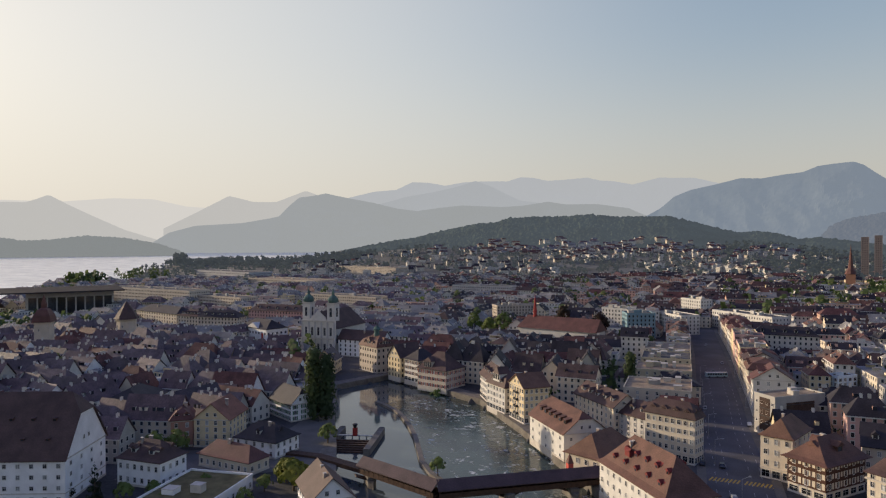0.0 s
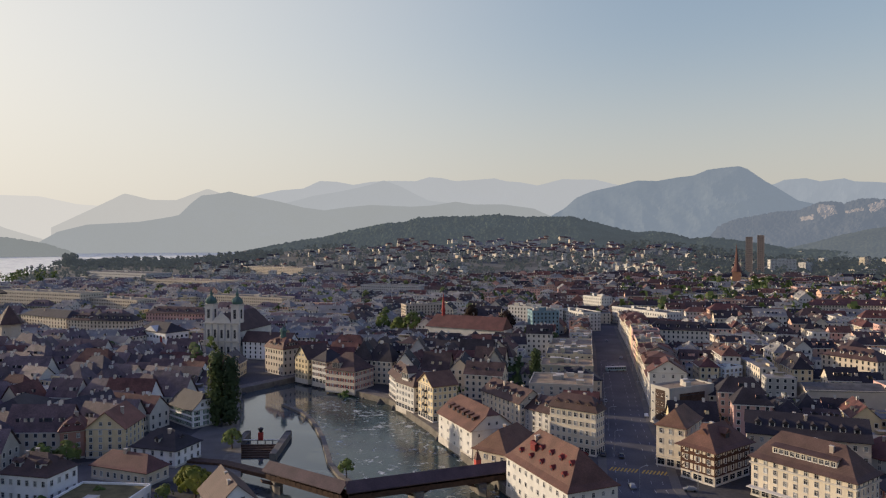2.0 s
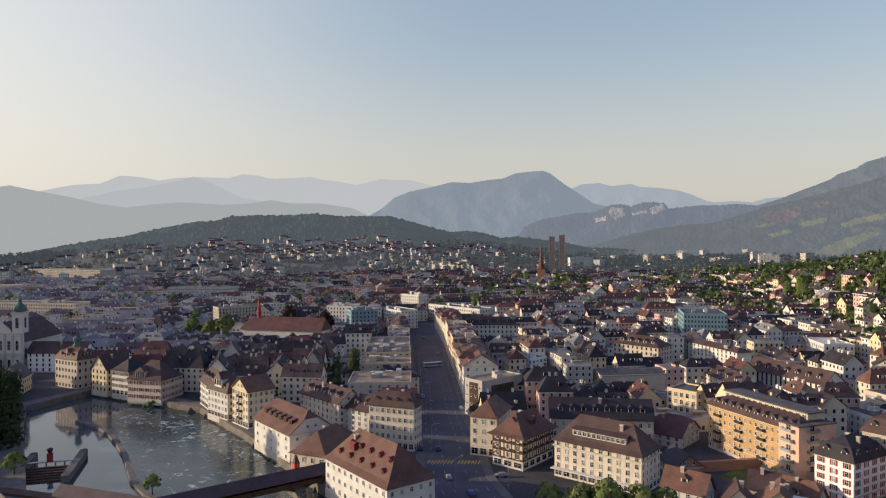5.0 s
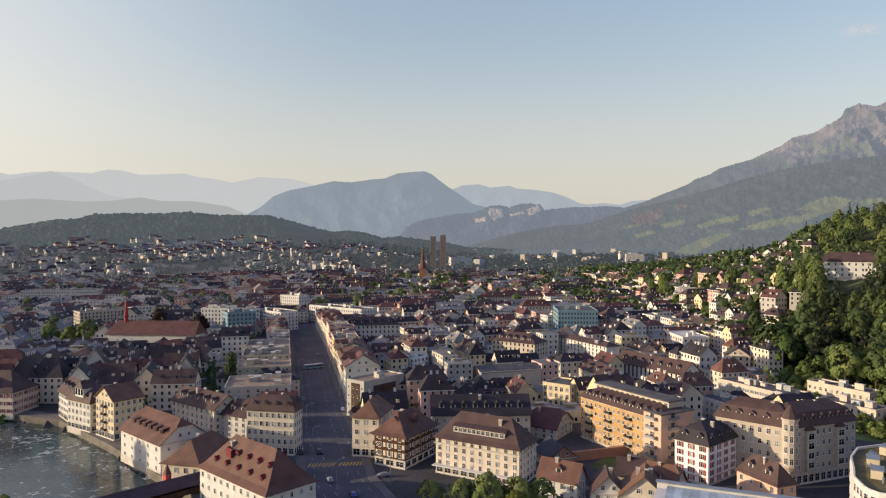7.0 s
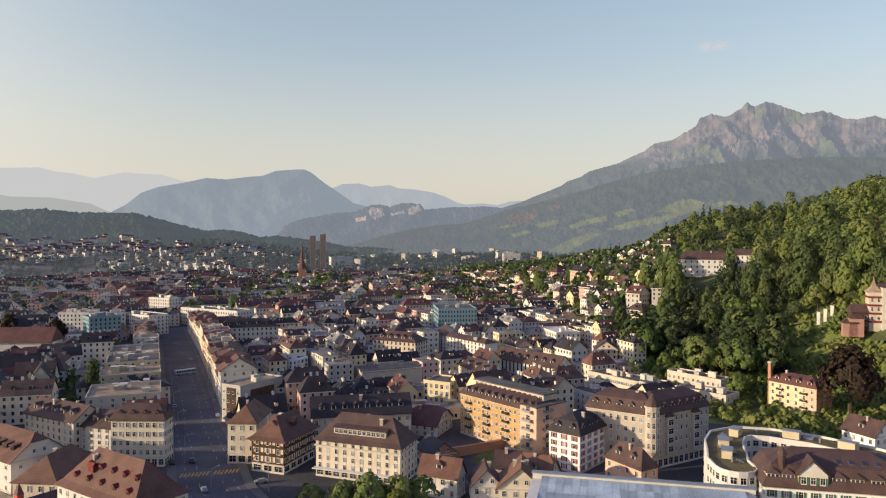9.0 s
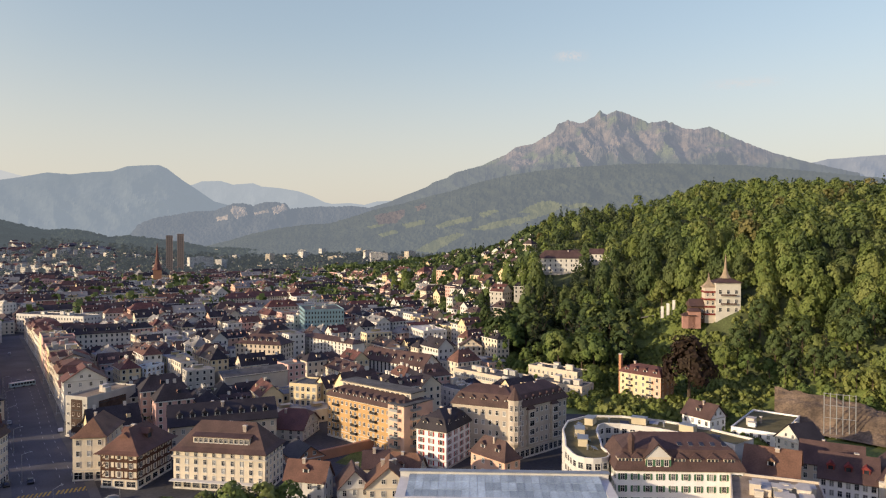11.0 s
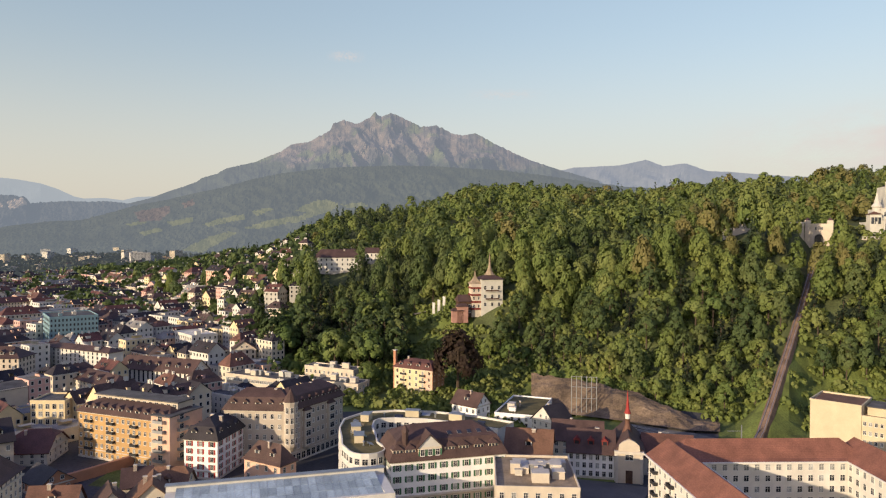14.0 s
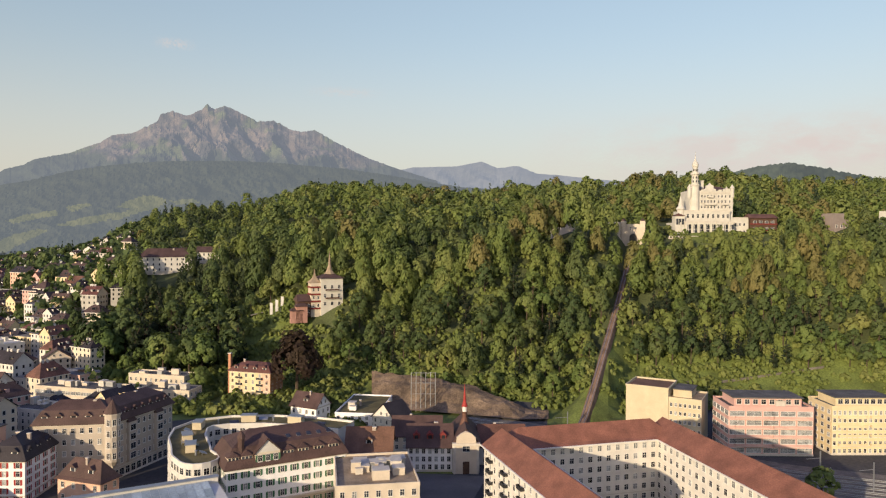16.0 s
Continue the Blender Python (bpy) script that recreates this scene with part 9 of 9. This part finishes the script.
def block_arrays(rng, out, x, y, rot, w, d, h, kind, z, roofs=(5, 5, 5, 6, 6, 6, 7, 8), steep=(0.32, 0.5), walls=(0, 0, 1, 1, 2, 2, 3, 3, 10, 11, 12), dormers=True, surrounds=False):
    """Adds one distant house to out: walls, roof, windows as (corners, material slot)."""
    c, s = math.cos(radians(rot)), math.sin(radians(rot))

    def put(pts, slot):
        out.append(([(x + px * c - py * s, y + px * s + py * c, z + pz) for px, py, pz in pts], slot))
    W, D = w / 2, d / 2
    wall, roof = rng.choice(walls), rng.choice(roofs)
    cor = [(-W, -D), (W, -D), (W, D), (-W, D)]
    for k in range(4):
        (ax, ay), (bx, by) = cor[k], cor[(k + 1) % 4]
        put([(ax, ay, -4), (bx, by, -4), (bx, by, h), (ax, ay, h)], wall)
    if kind == "flat":
        put([(px, py, h) for px, py in cor], 9)
        put([(-W * 0.4, -D * 0.4, h + 1.8), (W * 0.3, -D * 0.4, h + 1.8), (W * 0.3, D * 0.3, h + 1.8), (-W * 0.4, D * 0.3, h + 1.8)], 9)
        put([(-W * 0.4, -D * 0.4, h), (W * 0.3, -D * 0.4, h), (W * 0.3, -D * 0.4, h + 1.8), (-W * 0.4, -D * 0.4, h + 1.8)], wall)
    else:
        o, rh = 0.6, min(w, d) * rng.uniform(*steep)
        r = W - (D * 0.8 if kind == "hip" else -o)
        if w < d * 1.05 and kind == "hip":
            r = 0.3
        E, F = W + o, D + o
        put([(-E, -F, h - 0.2), (E, -F, h - 0.2), (r, 0, h + rh), (-r, 0, h + rh)], roof)
        put([(E, F, h - 0.2), (-E, F, h - 0.2), (-r, 0, h + rh), (r, 0, h + rh)], roof)
        for sg in (1, -1):
            tri = [(sg * E, -F * sg, h - 0.2), (sg * E, F * sg, h - 0.2), (sg * r, 0, h + rh)]
            if kind == "hip":
                put(tri, roof)
            else:
                put([(sg * W, -D * sg, h), (sg * W, D * sg, h), (sg * W, 0, h + rh * 0.93)], wall)
        if floors_of(h) > 1 and r > 2 and dormers:
            # small dormers sit on both slopes
            for sg in (1, -1):
                for q in range(rng.randrange(1, max(3, int(r / 1.5) + 2))):
                    u, f = rng.uniform(-0.85, 0.85) * r, 0.36
                    y0, z0, z1 = -F * (1 - f), h + rh * f - 0.2, h + rh * f + 1.3
                    y1 = -F * (1 - f - 1.5 / rh) if rh > 2.6 else -F * 0.2
                    g = [(u - 0.7, y0, z0), (u + 0.7, y0, z0), (u + 0.7, y0, z1), (u - 0.7, y0, z1), (u - 0.7, y1, z1), (u + 0.7, y1, z1)]
                    if sg < 0:
                        g = [(-px, -py, pz) for px, py, pz in g]
                    put([g[0], g[1], g[2], g[3]], rng.choice((wall, 4, 4)))
                    put([g[3], g[2], g[5], g[4]], roof)
                    put([g[1], g[5], g[2]], wall), put([g[0], g[3], g[4]], wall)
        if dormers:
            for sg in (1, -1):
                put([(sg * -E, sg * -F - sg * 0.03, h - 0.62), (sg * E, sg * -F - sg * 0.03, h - 0.62), (sg * E, sg * -F - sg * 0.03, h - 0.2), (sg * -E, sg * -F - sg * 0.03, h - 0.2)], 3)
        for q in range(rng.choice((1, 2, 3)) if dormers else rng.choice((0, 1))):
            u = rng.uniform(-0.8, 0.8) * r if r > 1 else 0
            for px, py in ((0.4, 0), (-0.4, 0)):
                put([(u - 0.5, px, h + rh * 0.6), (u + 0.5, px, h + rh * 0.6), (u + 0.5, px, h + rh + 1.2), (u - 0.5, px, h + rh + 1.2)], 3)
    floors = floors_of(h)
    for k in range(4):
        (ax, ay), (bx, by) = cor[k], cor[(k + 1) % 4]
        L = math.hypot(bx - ax, by - ay)
        ux, uy = (bx - ax) / L, (by - ay) / L
        nx, ny = uy, -ux
        wx, wy = nx * c - ny * s, nx * s + ny * c
        if wx * x + wy * y > 0:
            continue
        n = max(int(L / 3.0), 1)
        for f in range(floors):
            for i in range(n):
                m = (i + 0.5) / n * L
                zz = f * h / floors + 0.9
                p0 = (ax + ux * (m - 0.55) + nx * 0.06, ay + uy * (m - 0.55) + ny * 0.06)
                p1 = (ax + ux * (m + 0.55) + nx * 0.06, ay + uy * (m + 0.55) + ny * 0.06)
                put([(*p0, zz), (*p1, zz), (*p1, zz + 1.6), (*p0, zz + 1.6)], 4)
                if surrounds:
                    p0 = (ax + ux * (m - 0.78) + nx * 0.03, ay + uy * (m - 0.78) + ny * 0.03)
                    p1 = (ax + ux * (m + 0.78) + nx * 0.03, ay + uy * (m + 0.78) + ny * 0.03)
                    put([(*p0, zz - 0.25), (*p1, zz - 0.25), (*p1, zz + 1.85), (*p0, zz + 1.85)], 3 if wall != 3 else 13)


# the lighter second set of tiles stands for haze over the left town
FAR_MATS = [WALL["white"], WALL["cream"], WALL["pale"], WALL["white"], GLASS, *[material("weathered_tile_" + k, c, 0.70, 0.38, 0.22, 1.6, 0.4, rows=0.17, spec=0.28) for k, c in (("brown", (0.070, 0.046, 0.042)), ("dark", (0.030, 0.025, 0.029)), ("red", (0.105, 0.045, 0.038)), ("rust", (0.120, 0.060, 0.045)))], material("grey_gravel_roof", (0.215, 0.208, 0.200), 0.9, 0.3, 0.1, 2.0, 0.2, spec=0.15), WALL["pink"], WALL["yellow"], WALL["salmon"], WALL["concrete"], *[material("haze_lightened_tile_" + k, c, 0.62, 0.38, 0.22, 1.6, 0.4, rows=0.17, spec=0.4) for k, c in (("grey", (0.112, 0.082, 0.088)), ("brown", (0.104, 0.066, 0.068)), ("dark", (0.064, 0.048, 0.055)))], WALL["lifted_white"]]


def arrays_mesh(name, out):
    v, f, m = [], [], []
    for pts, slot in out:
        i = len(v)
        v.extend(pts)
        f.append(tuple(range(i, i + len(pts))))
        m.append(slot)
    me = bpy.data.meshes.new(name)
    me.from_pydata(v, [], f)
    for mt in FAR_MATS:
        me.materials.append(mt)
    me.polygons.foreach_set("material_index", m)
    me.update()
    return me


for tx, ty, tr in ((49, 566, 9), (38, 572, 9), (26, 585, 9), (108, 626, 10), (131, 580, 10), (95, 354, 6)):
    claim(tx, ty, tr)
    LANDMARKS.append((*bearing(tx, ty), tr, 12))


def road_distance(x, y):
    best = 1e9
    for (ax, ay), (bx, by) in zip(ROAD, ROAD[1:]):
        t = max(0, min(1, ((x - ax) * (bx - ax) + (y - ay) * (by - ay)) / ((bx - ax) ** 2 + (by - ay) ** 2)))
        best = min(best, math.hypot(x - ax - t * (bx - ax), y - ay - t * (by - ay)))
    return best


WIDE_BED = [(-70, 140), (-62, 230), (-62, 270), (-68, 320), (-75, 390), (-35, 432), (10, 392), (36, 355), (52, 298), (60, 260), (70, 215), (80, 150)]


def free(x, y, r):
    if inside(x, y, LAKE_BED) or inside(x, y, WIDE_BED) or road_distance(x, y) < 11.5 + r * 0.7:
        return False
    if any(math.hypot(x - a, y - b) < 0.66 * (r + q) for a, b, q in FOOTPRINTS):
        return False
    return True


def height_cap(x, y):
    """Houses keep low enough not to hide the larger buildings behind them."""
    a, d = bearing(x, y)
    cap = 99.0
    for la, ld, lr, lh in LANDMARKS:
        if d + 8 < ld < d + 230 and abs(a - la) < math.degrees(lr / ld) + math.degrees(7 / d):
            cap = min(cap, EYE_HEIGHT - (EYE_HEIGHT - 0.35 * lh) * d / ld - 3.0)
    return cap


LANDMARKS.append((-7.9, 505, 20, 34))
LANDMARKS.append((9.5, 540, 34, 16))
LANDMARKS.append((-29.5, 780, 62, 30))
LANDMARKS.append((-14.4, 545, 22, 2))


def town():
    rng = random.Random(11)
    count, far = 0, []
    plans = [("near", 205, 600, 13.5), ("mid", 600, 1350, 19.0)]
    for tag, d0, d1, gap in plans:
        turn = radians(71.5)
        n = int(d1 / gap) + 2
        for i in range(-n, n):
            for j in range(-n, n):
                gx, gy = i * gap, j * gap * 1.0 + (j // 3) * 6.0
                x = gx * math.cos(turn) - gy * math.sin(turn) + rng.uniform(-2, 2)
                y = gx * math.sin(turn) + gy * math.cos(turn) + rng.uniform(-2, 2)
                a, d = bearing(x, y)
                if not (d0 <= d < d1 and -36 < a < 62):
                    continue
                if d < np.interp(a, (-36, -12, -5, 14, 20, 62), (255, 300, 395, 340, 300, 300)):
                    continue
                s = hill_s(x, y)
                if s > (-85 if a > 57 else 180) or (a > 54 and d < 330):
                    continue
                if rng.random() < (0.10 if tag == "near" else 0.16):
                    continue
                w, dd = rng.uniform(9.5, 15), rng.uniform(8.5, 11.5)
                if tag == "mid":
                    w, dd = rng.uniform(13, 26), rng.uniform(11, 14)
                if not free(x, y, 0.5 * math.hypot(w, dd)):
                    continue
                old = a < 14
                if old and tag == "near":
                    w, dd = rng.uniform(13, 24), rng.uniform(10, 13)
                if not old:
                    w = rng.uniform(11, 19) if tag == "near" else rng.uniform(16, 34)
                kind = rng.choice(("gable", "gable", "gable", "gable", "hip", "hip", "flat") if old and d < 620 else ("gable", "gable", "hip", "hip", "flat", "flat", "flat"))
                h = rng.uniform(8, 13) if old else rng.uniform(9, 18)
                rot = 71.5 + (rng.choice((0, 90, 270, 90) if a < -1 else (0, 90, 180, 90)) + rng.uniform(-12, 12) if old else rng.choice((90, 90, 270, 0, 0)) + rng.uniform(-6, 6))
                h = min(h, height_cap(x, y))
                if a < 0 and any(inside(x + 0.9 * L, y - 0.44 * L, RIVER_BED) for L in (30, 55, 80)):
                    # low rows along the old bank
                    h = min(h, 7.5)
                if h < 4.5:
                    continue
                z = ground_z(x, y)
                if tag == "near" and count < 330:
                    count += 1
                    out = []
                    # left of the river, lightened roofs and whites stand for the haze there
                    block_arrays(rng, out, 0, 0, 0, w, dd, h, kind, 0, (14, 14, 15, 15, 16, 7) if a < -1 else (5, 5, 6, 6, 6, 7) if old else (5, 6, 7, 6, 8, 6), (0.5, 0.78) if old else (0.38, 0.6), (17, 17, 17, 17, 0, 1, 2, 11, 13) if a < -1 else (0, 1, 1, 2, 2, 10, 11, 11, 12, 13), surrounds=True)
                    wall_out = [o for o in out if o[1] < 4 or 9 < o[1] < 14 or o[1] == 17]
                    ob = new("townhouse", arrays_mesh("townhouse", wall_out))
                    ob.matrix_basis = pose(x, y, z, 0, 0, rot)
                    tagged(ob, "plastered townhouse with a %s among other houses" % ("flat grey roof" if kind == "flat" else "weathered tiled roof"), "house", "houses of the old town")
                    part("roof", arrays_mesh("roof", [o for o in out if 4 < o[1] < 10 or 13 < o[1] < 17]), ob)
                    if kind != "flat":
                        dm = dormer_mesh(rng.choice(("brown", "dark")), rng.choice(("pale", "sand", "timber")), rng.choice(("gable", "shed")))
                        for q in range(rng.randrange(0, 3)):
                            part("dormer", dm, ob, at=pose(0, 0, 0, 0, 0, rng.choice((0, 180))) @ Matrix.Translation((rng.uniform(-0.3, 0.3) * w, -dd * 0.33, h + dd * 0.12)))
                        sky_mesh = skylight_shape()
                        slope = math.atan2(dd * 0.4, dd / 2)
                        for q in range(rng.randrange(0, 3)):
                            f = rng.uniform(0.35, 0.7)
                            part("skylight", sky_mesh, ob, at=pose(0, 0, 0, 0, 0, rng.choice((0, 180))) @ Matrix.Translation((rng.uniform(-0.3, 0.3) * w, -dd / 2 * (1 - f), h + dd * 0.42 * f + 0.45)) @ pose(0, 0, 0, math.degrees(slope) - 3, 0, 0))
                    # its rows of windows, too small to be told apart
                    rows_out = [o for o in out if o[1] == 4]
                    if rows_out:
                        part("glazing", arrays_mesh("glazing", rows_out), ob, kind="stuff")
                else:
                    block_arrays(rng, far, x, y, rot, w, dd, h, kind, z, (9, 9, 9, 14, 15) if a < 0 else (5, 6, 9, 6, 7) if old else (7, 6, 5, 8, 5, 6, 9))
    tagged(new("distant_houses", arrays_mesh("distant_houses", far)), "crowded tiled and flat roofs of the farther town", "houses", kind="stuff")
    # villas scattered on the slopes beyond
    slope = []
    for k in range(1700):
        a, d = rng.uniform(-12, 60), rng.uniform(1300, 2300) if rng.random() < 0.72 else rng.uniform(560, 1300)
        x, y = d * math.sin(radians(a)), d * math.cos(radians(a))
        if d < 1350 and not (a > 34 and hill_s(x, y) > -300 and hill_s(x, y) < 420):
            continue
        if d < 1350 and (rng.random() < 0.68 or not free(x, y, 7)):
            continue
        if inside(x, y, LAKE_BED):
            continue
        if d > 1350 and (k % 2 and a > 32 or noise.noise(Vector((x * 0.004, y * 0.004, 2.0))) < -0.12):
            continue
        w = rng.uniform(9, 22) if d > 1300 else rng.uniform(9, 15)
        block_arrays(rng, slope, x, y, rng.uniform(-25, 25) + rng.choice((0, 90)), w, rng.uniform(9, 12), rng.uniform(6, 13), rng.choice(("hip", "gable", "flat", "flat")), ground_z(x, y), walls=(0, 1, 2, 2, 2, 13, 13), dormers=False)
    for k in range(420):
        # houses and flats climb the near side of the wooded hill
        a, f = rng.uniform(-1, 27), rng.uniform(0.18, 0.60) ** 1.1
        if noise.noise(Vector((a * 0.5, f * 4.0, 8.0))) < -0.05 - 0.25 * (0.5 - f):
            continue
        d = 2000 + 900 * f
        crest = EYE_HEIGHT + 2900 * math.tan(radians(float(np.interp(a, [p[0] for p in CREST], [p[1] for p in CREST]))))
        x, y = d * math.sin(radians(a)), d * math.cos(radians(a))
        z = max(ground_z(x, y), (crest + 5) * (0.25 * f + 0.75 * f ** 1.6) - 5 + 3)
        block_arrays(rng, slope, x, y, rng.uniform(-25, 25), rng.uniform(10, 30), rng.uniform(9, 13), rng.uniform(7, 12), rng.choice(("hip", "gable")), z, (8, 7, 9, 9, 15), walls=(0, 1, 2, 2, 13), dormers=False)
    for k in range(70):
        # slabs and halls of the plain beyond
        a, d = rng.uniform(33, 52), rng.uniform(1500, 2900)
        x, y = d * math.sin(radians(a)), d * math.cos(radians(a))
        block_arrays(rng, slope, x, y, rng.uniform(-40, 40), rng.uniform(18, 60), rng.uniform(12, 18), rng.choice((9, 12, 15, 18, 24, 32)), "flat", ground_z(x, y), walls=(0, 1, 2, 13), dormers=False)
    extra = random.Random(77)
    for k in range(620):
        a, d = extra.uniform(44, 60.0), extra.uniform(530, 1050)
        x, y = d * math.sin(radians(a)), d * math.cos(radians(a))
        if hill_s(x, y) < -60 or not free(x, y, 12):
            continue
        claim(x, y, 11)
        block_arrays(extra, slope, x, y, extra.uniform(-25, 25) + extra.choice((0, 90)), extra.uniform(11, 19), extra.uniform(10, 13), extra.uniform(9, 15), extra.choice(("hip", "gable", "hip")), ground_z(x, y), walls=(17, 0, 1, 1, 2, 11, 11, 10, 13))
    tagged(new("hillside_villas", arrays_mesh("hillside_villas", slope)), "white villas and flats scattered on the green slopes", "houses", kind="stuff")
    # trees between the houses
    kinds = [crown_arrays(80 + k, 7, 48, 4.6, 2.0, 11, 1.3) for k in range(5)]
    sparse = [crown_arrays(90 + k, 5, 18, 4.6, 2.5, 11, 2.1) for k in range(5)]
    out, far_out = [], []
    for k in range(13000):
        a = rng.uniform(-36, 62)
        d = math.sqrt(rng.uniform(300 ** 2, 2700 ** 2))
        x, y = d * math.sin(radians(a)), d * math.cos(radians(a))
        dens = (0.26 if a < 12 else 0.5) if d < 700 else 0.55 if d < 1300 else 0.30
        if 24 < a < 50 and 650 < d < 1900:
            dens *= 1.7
        if a > 33:
            dens = 1.0 if d > 600 and (a > 44 or d > 780) else 0.3
        dens *= 0.25 + 1.6 * smooth(0.5 + 1.6 * noise.noise(Vector((x * 0.0075, y * 0.0075, 4.0))))
        if rng.random() > dens or inside(x, y, LAKE_BED) or inside(x, y, WIDE_BED) or road_distance(x, y) < 18:
            continue
        if any(math.hypot(x - p, y - q) < r * 0.8 for p, q, r in FOOTPRINTS) or height_cap(x, y) < 9:
            continue
        q = (sparse if d > 1250 else kinds)[rng.randrange(5)] * (rng.uniform(1.0, 1.9) if 22 < a < 50 and d > 650 else rng.uniform(0.7, 1.35))
        (far_out if d > 1250 else out).append(q + np.array((x, y, ground_z(x, y))))
    for k in range(4600):
        # gardens and groves of the villa slope
        a, d = rng.uniform(38, 60), rng.uniform(460, 1400)
        x, y = d * math.sin(radians(a)), d * math.cos(radians(a))
        s = hill_s(x, y)
        if s < -330 or (s < 10 and d < 620) or not free(x, y, 2) or height_cap(x, y) < 9:
            continue
        out.append(kinds[rng.randrange(5)] * rng.uniform(0.8, 1.7) + np.array((x, y, ground_z(x, y))))
    shore = random.Random(31)
    for k in range(620):
        # a wooded point beyond the near bay
        a = shore.uniform(-21.0, -7.0)
        d = shore.uniform(2050, 2720) if a > -16 else shore.uniform(2250, 2700)
        x, y = d * math.sin(radians(a)), d * math.cos(radians(a))
        if not inside(x, y, LAKE_BED):
            tall = 2.6 if a < -20.2 else 1.6 if noise.noise(Vector((x * 0.006, y * 0.006, 1.0))) > 0 else 1.1
            far_out.append(sparse[k % 5] * np.array((1.5, 1.5, tall)) * shore.uniform(0.8, 1.2) + np.array((x, y, max(0.0, ground_z(x, y)))))
    for a0, a1, d0, d1, many, big in ((-28.5, -25.8, 1250, 1320, 16, 2.0), (-33.5, -30.6, 655, 730, 16, 1.1), (-27.6, -25.2, 660, 700, 7, 1.0), (-20.6, -18.5, 640, 660, 6, 0.9), (-25.3, -21.5, 1480, 1750, 22, 1.3)):
        # clumps along the promenade
        for k in range(many):
            a, d = shore.uniform(a0, a1), shore.uniform(d0, d1)
            out.append(kinds[k % 5] * big * shore.uniform(0.8, 1.2) + np.array((d * math.sin(radians(a)), d * math.cos(radians(a)), 0.0)))
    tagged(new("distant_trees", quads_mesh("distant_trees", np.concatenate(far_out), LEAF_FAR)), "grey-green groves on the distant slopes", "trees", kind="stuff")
    tagged(new("town_trees", quads_mesh("town_trees", np.concatenate(out), LEAF_DEEP)), "green trees between the houses of the town", "trees", kind="stuff")


town()
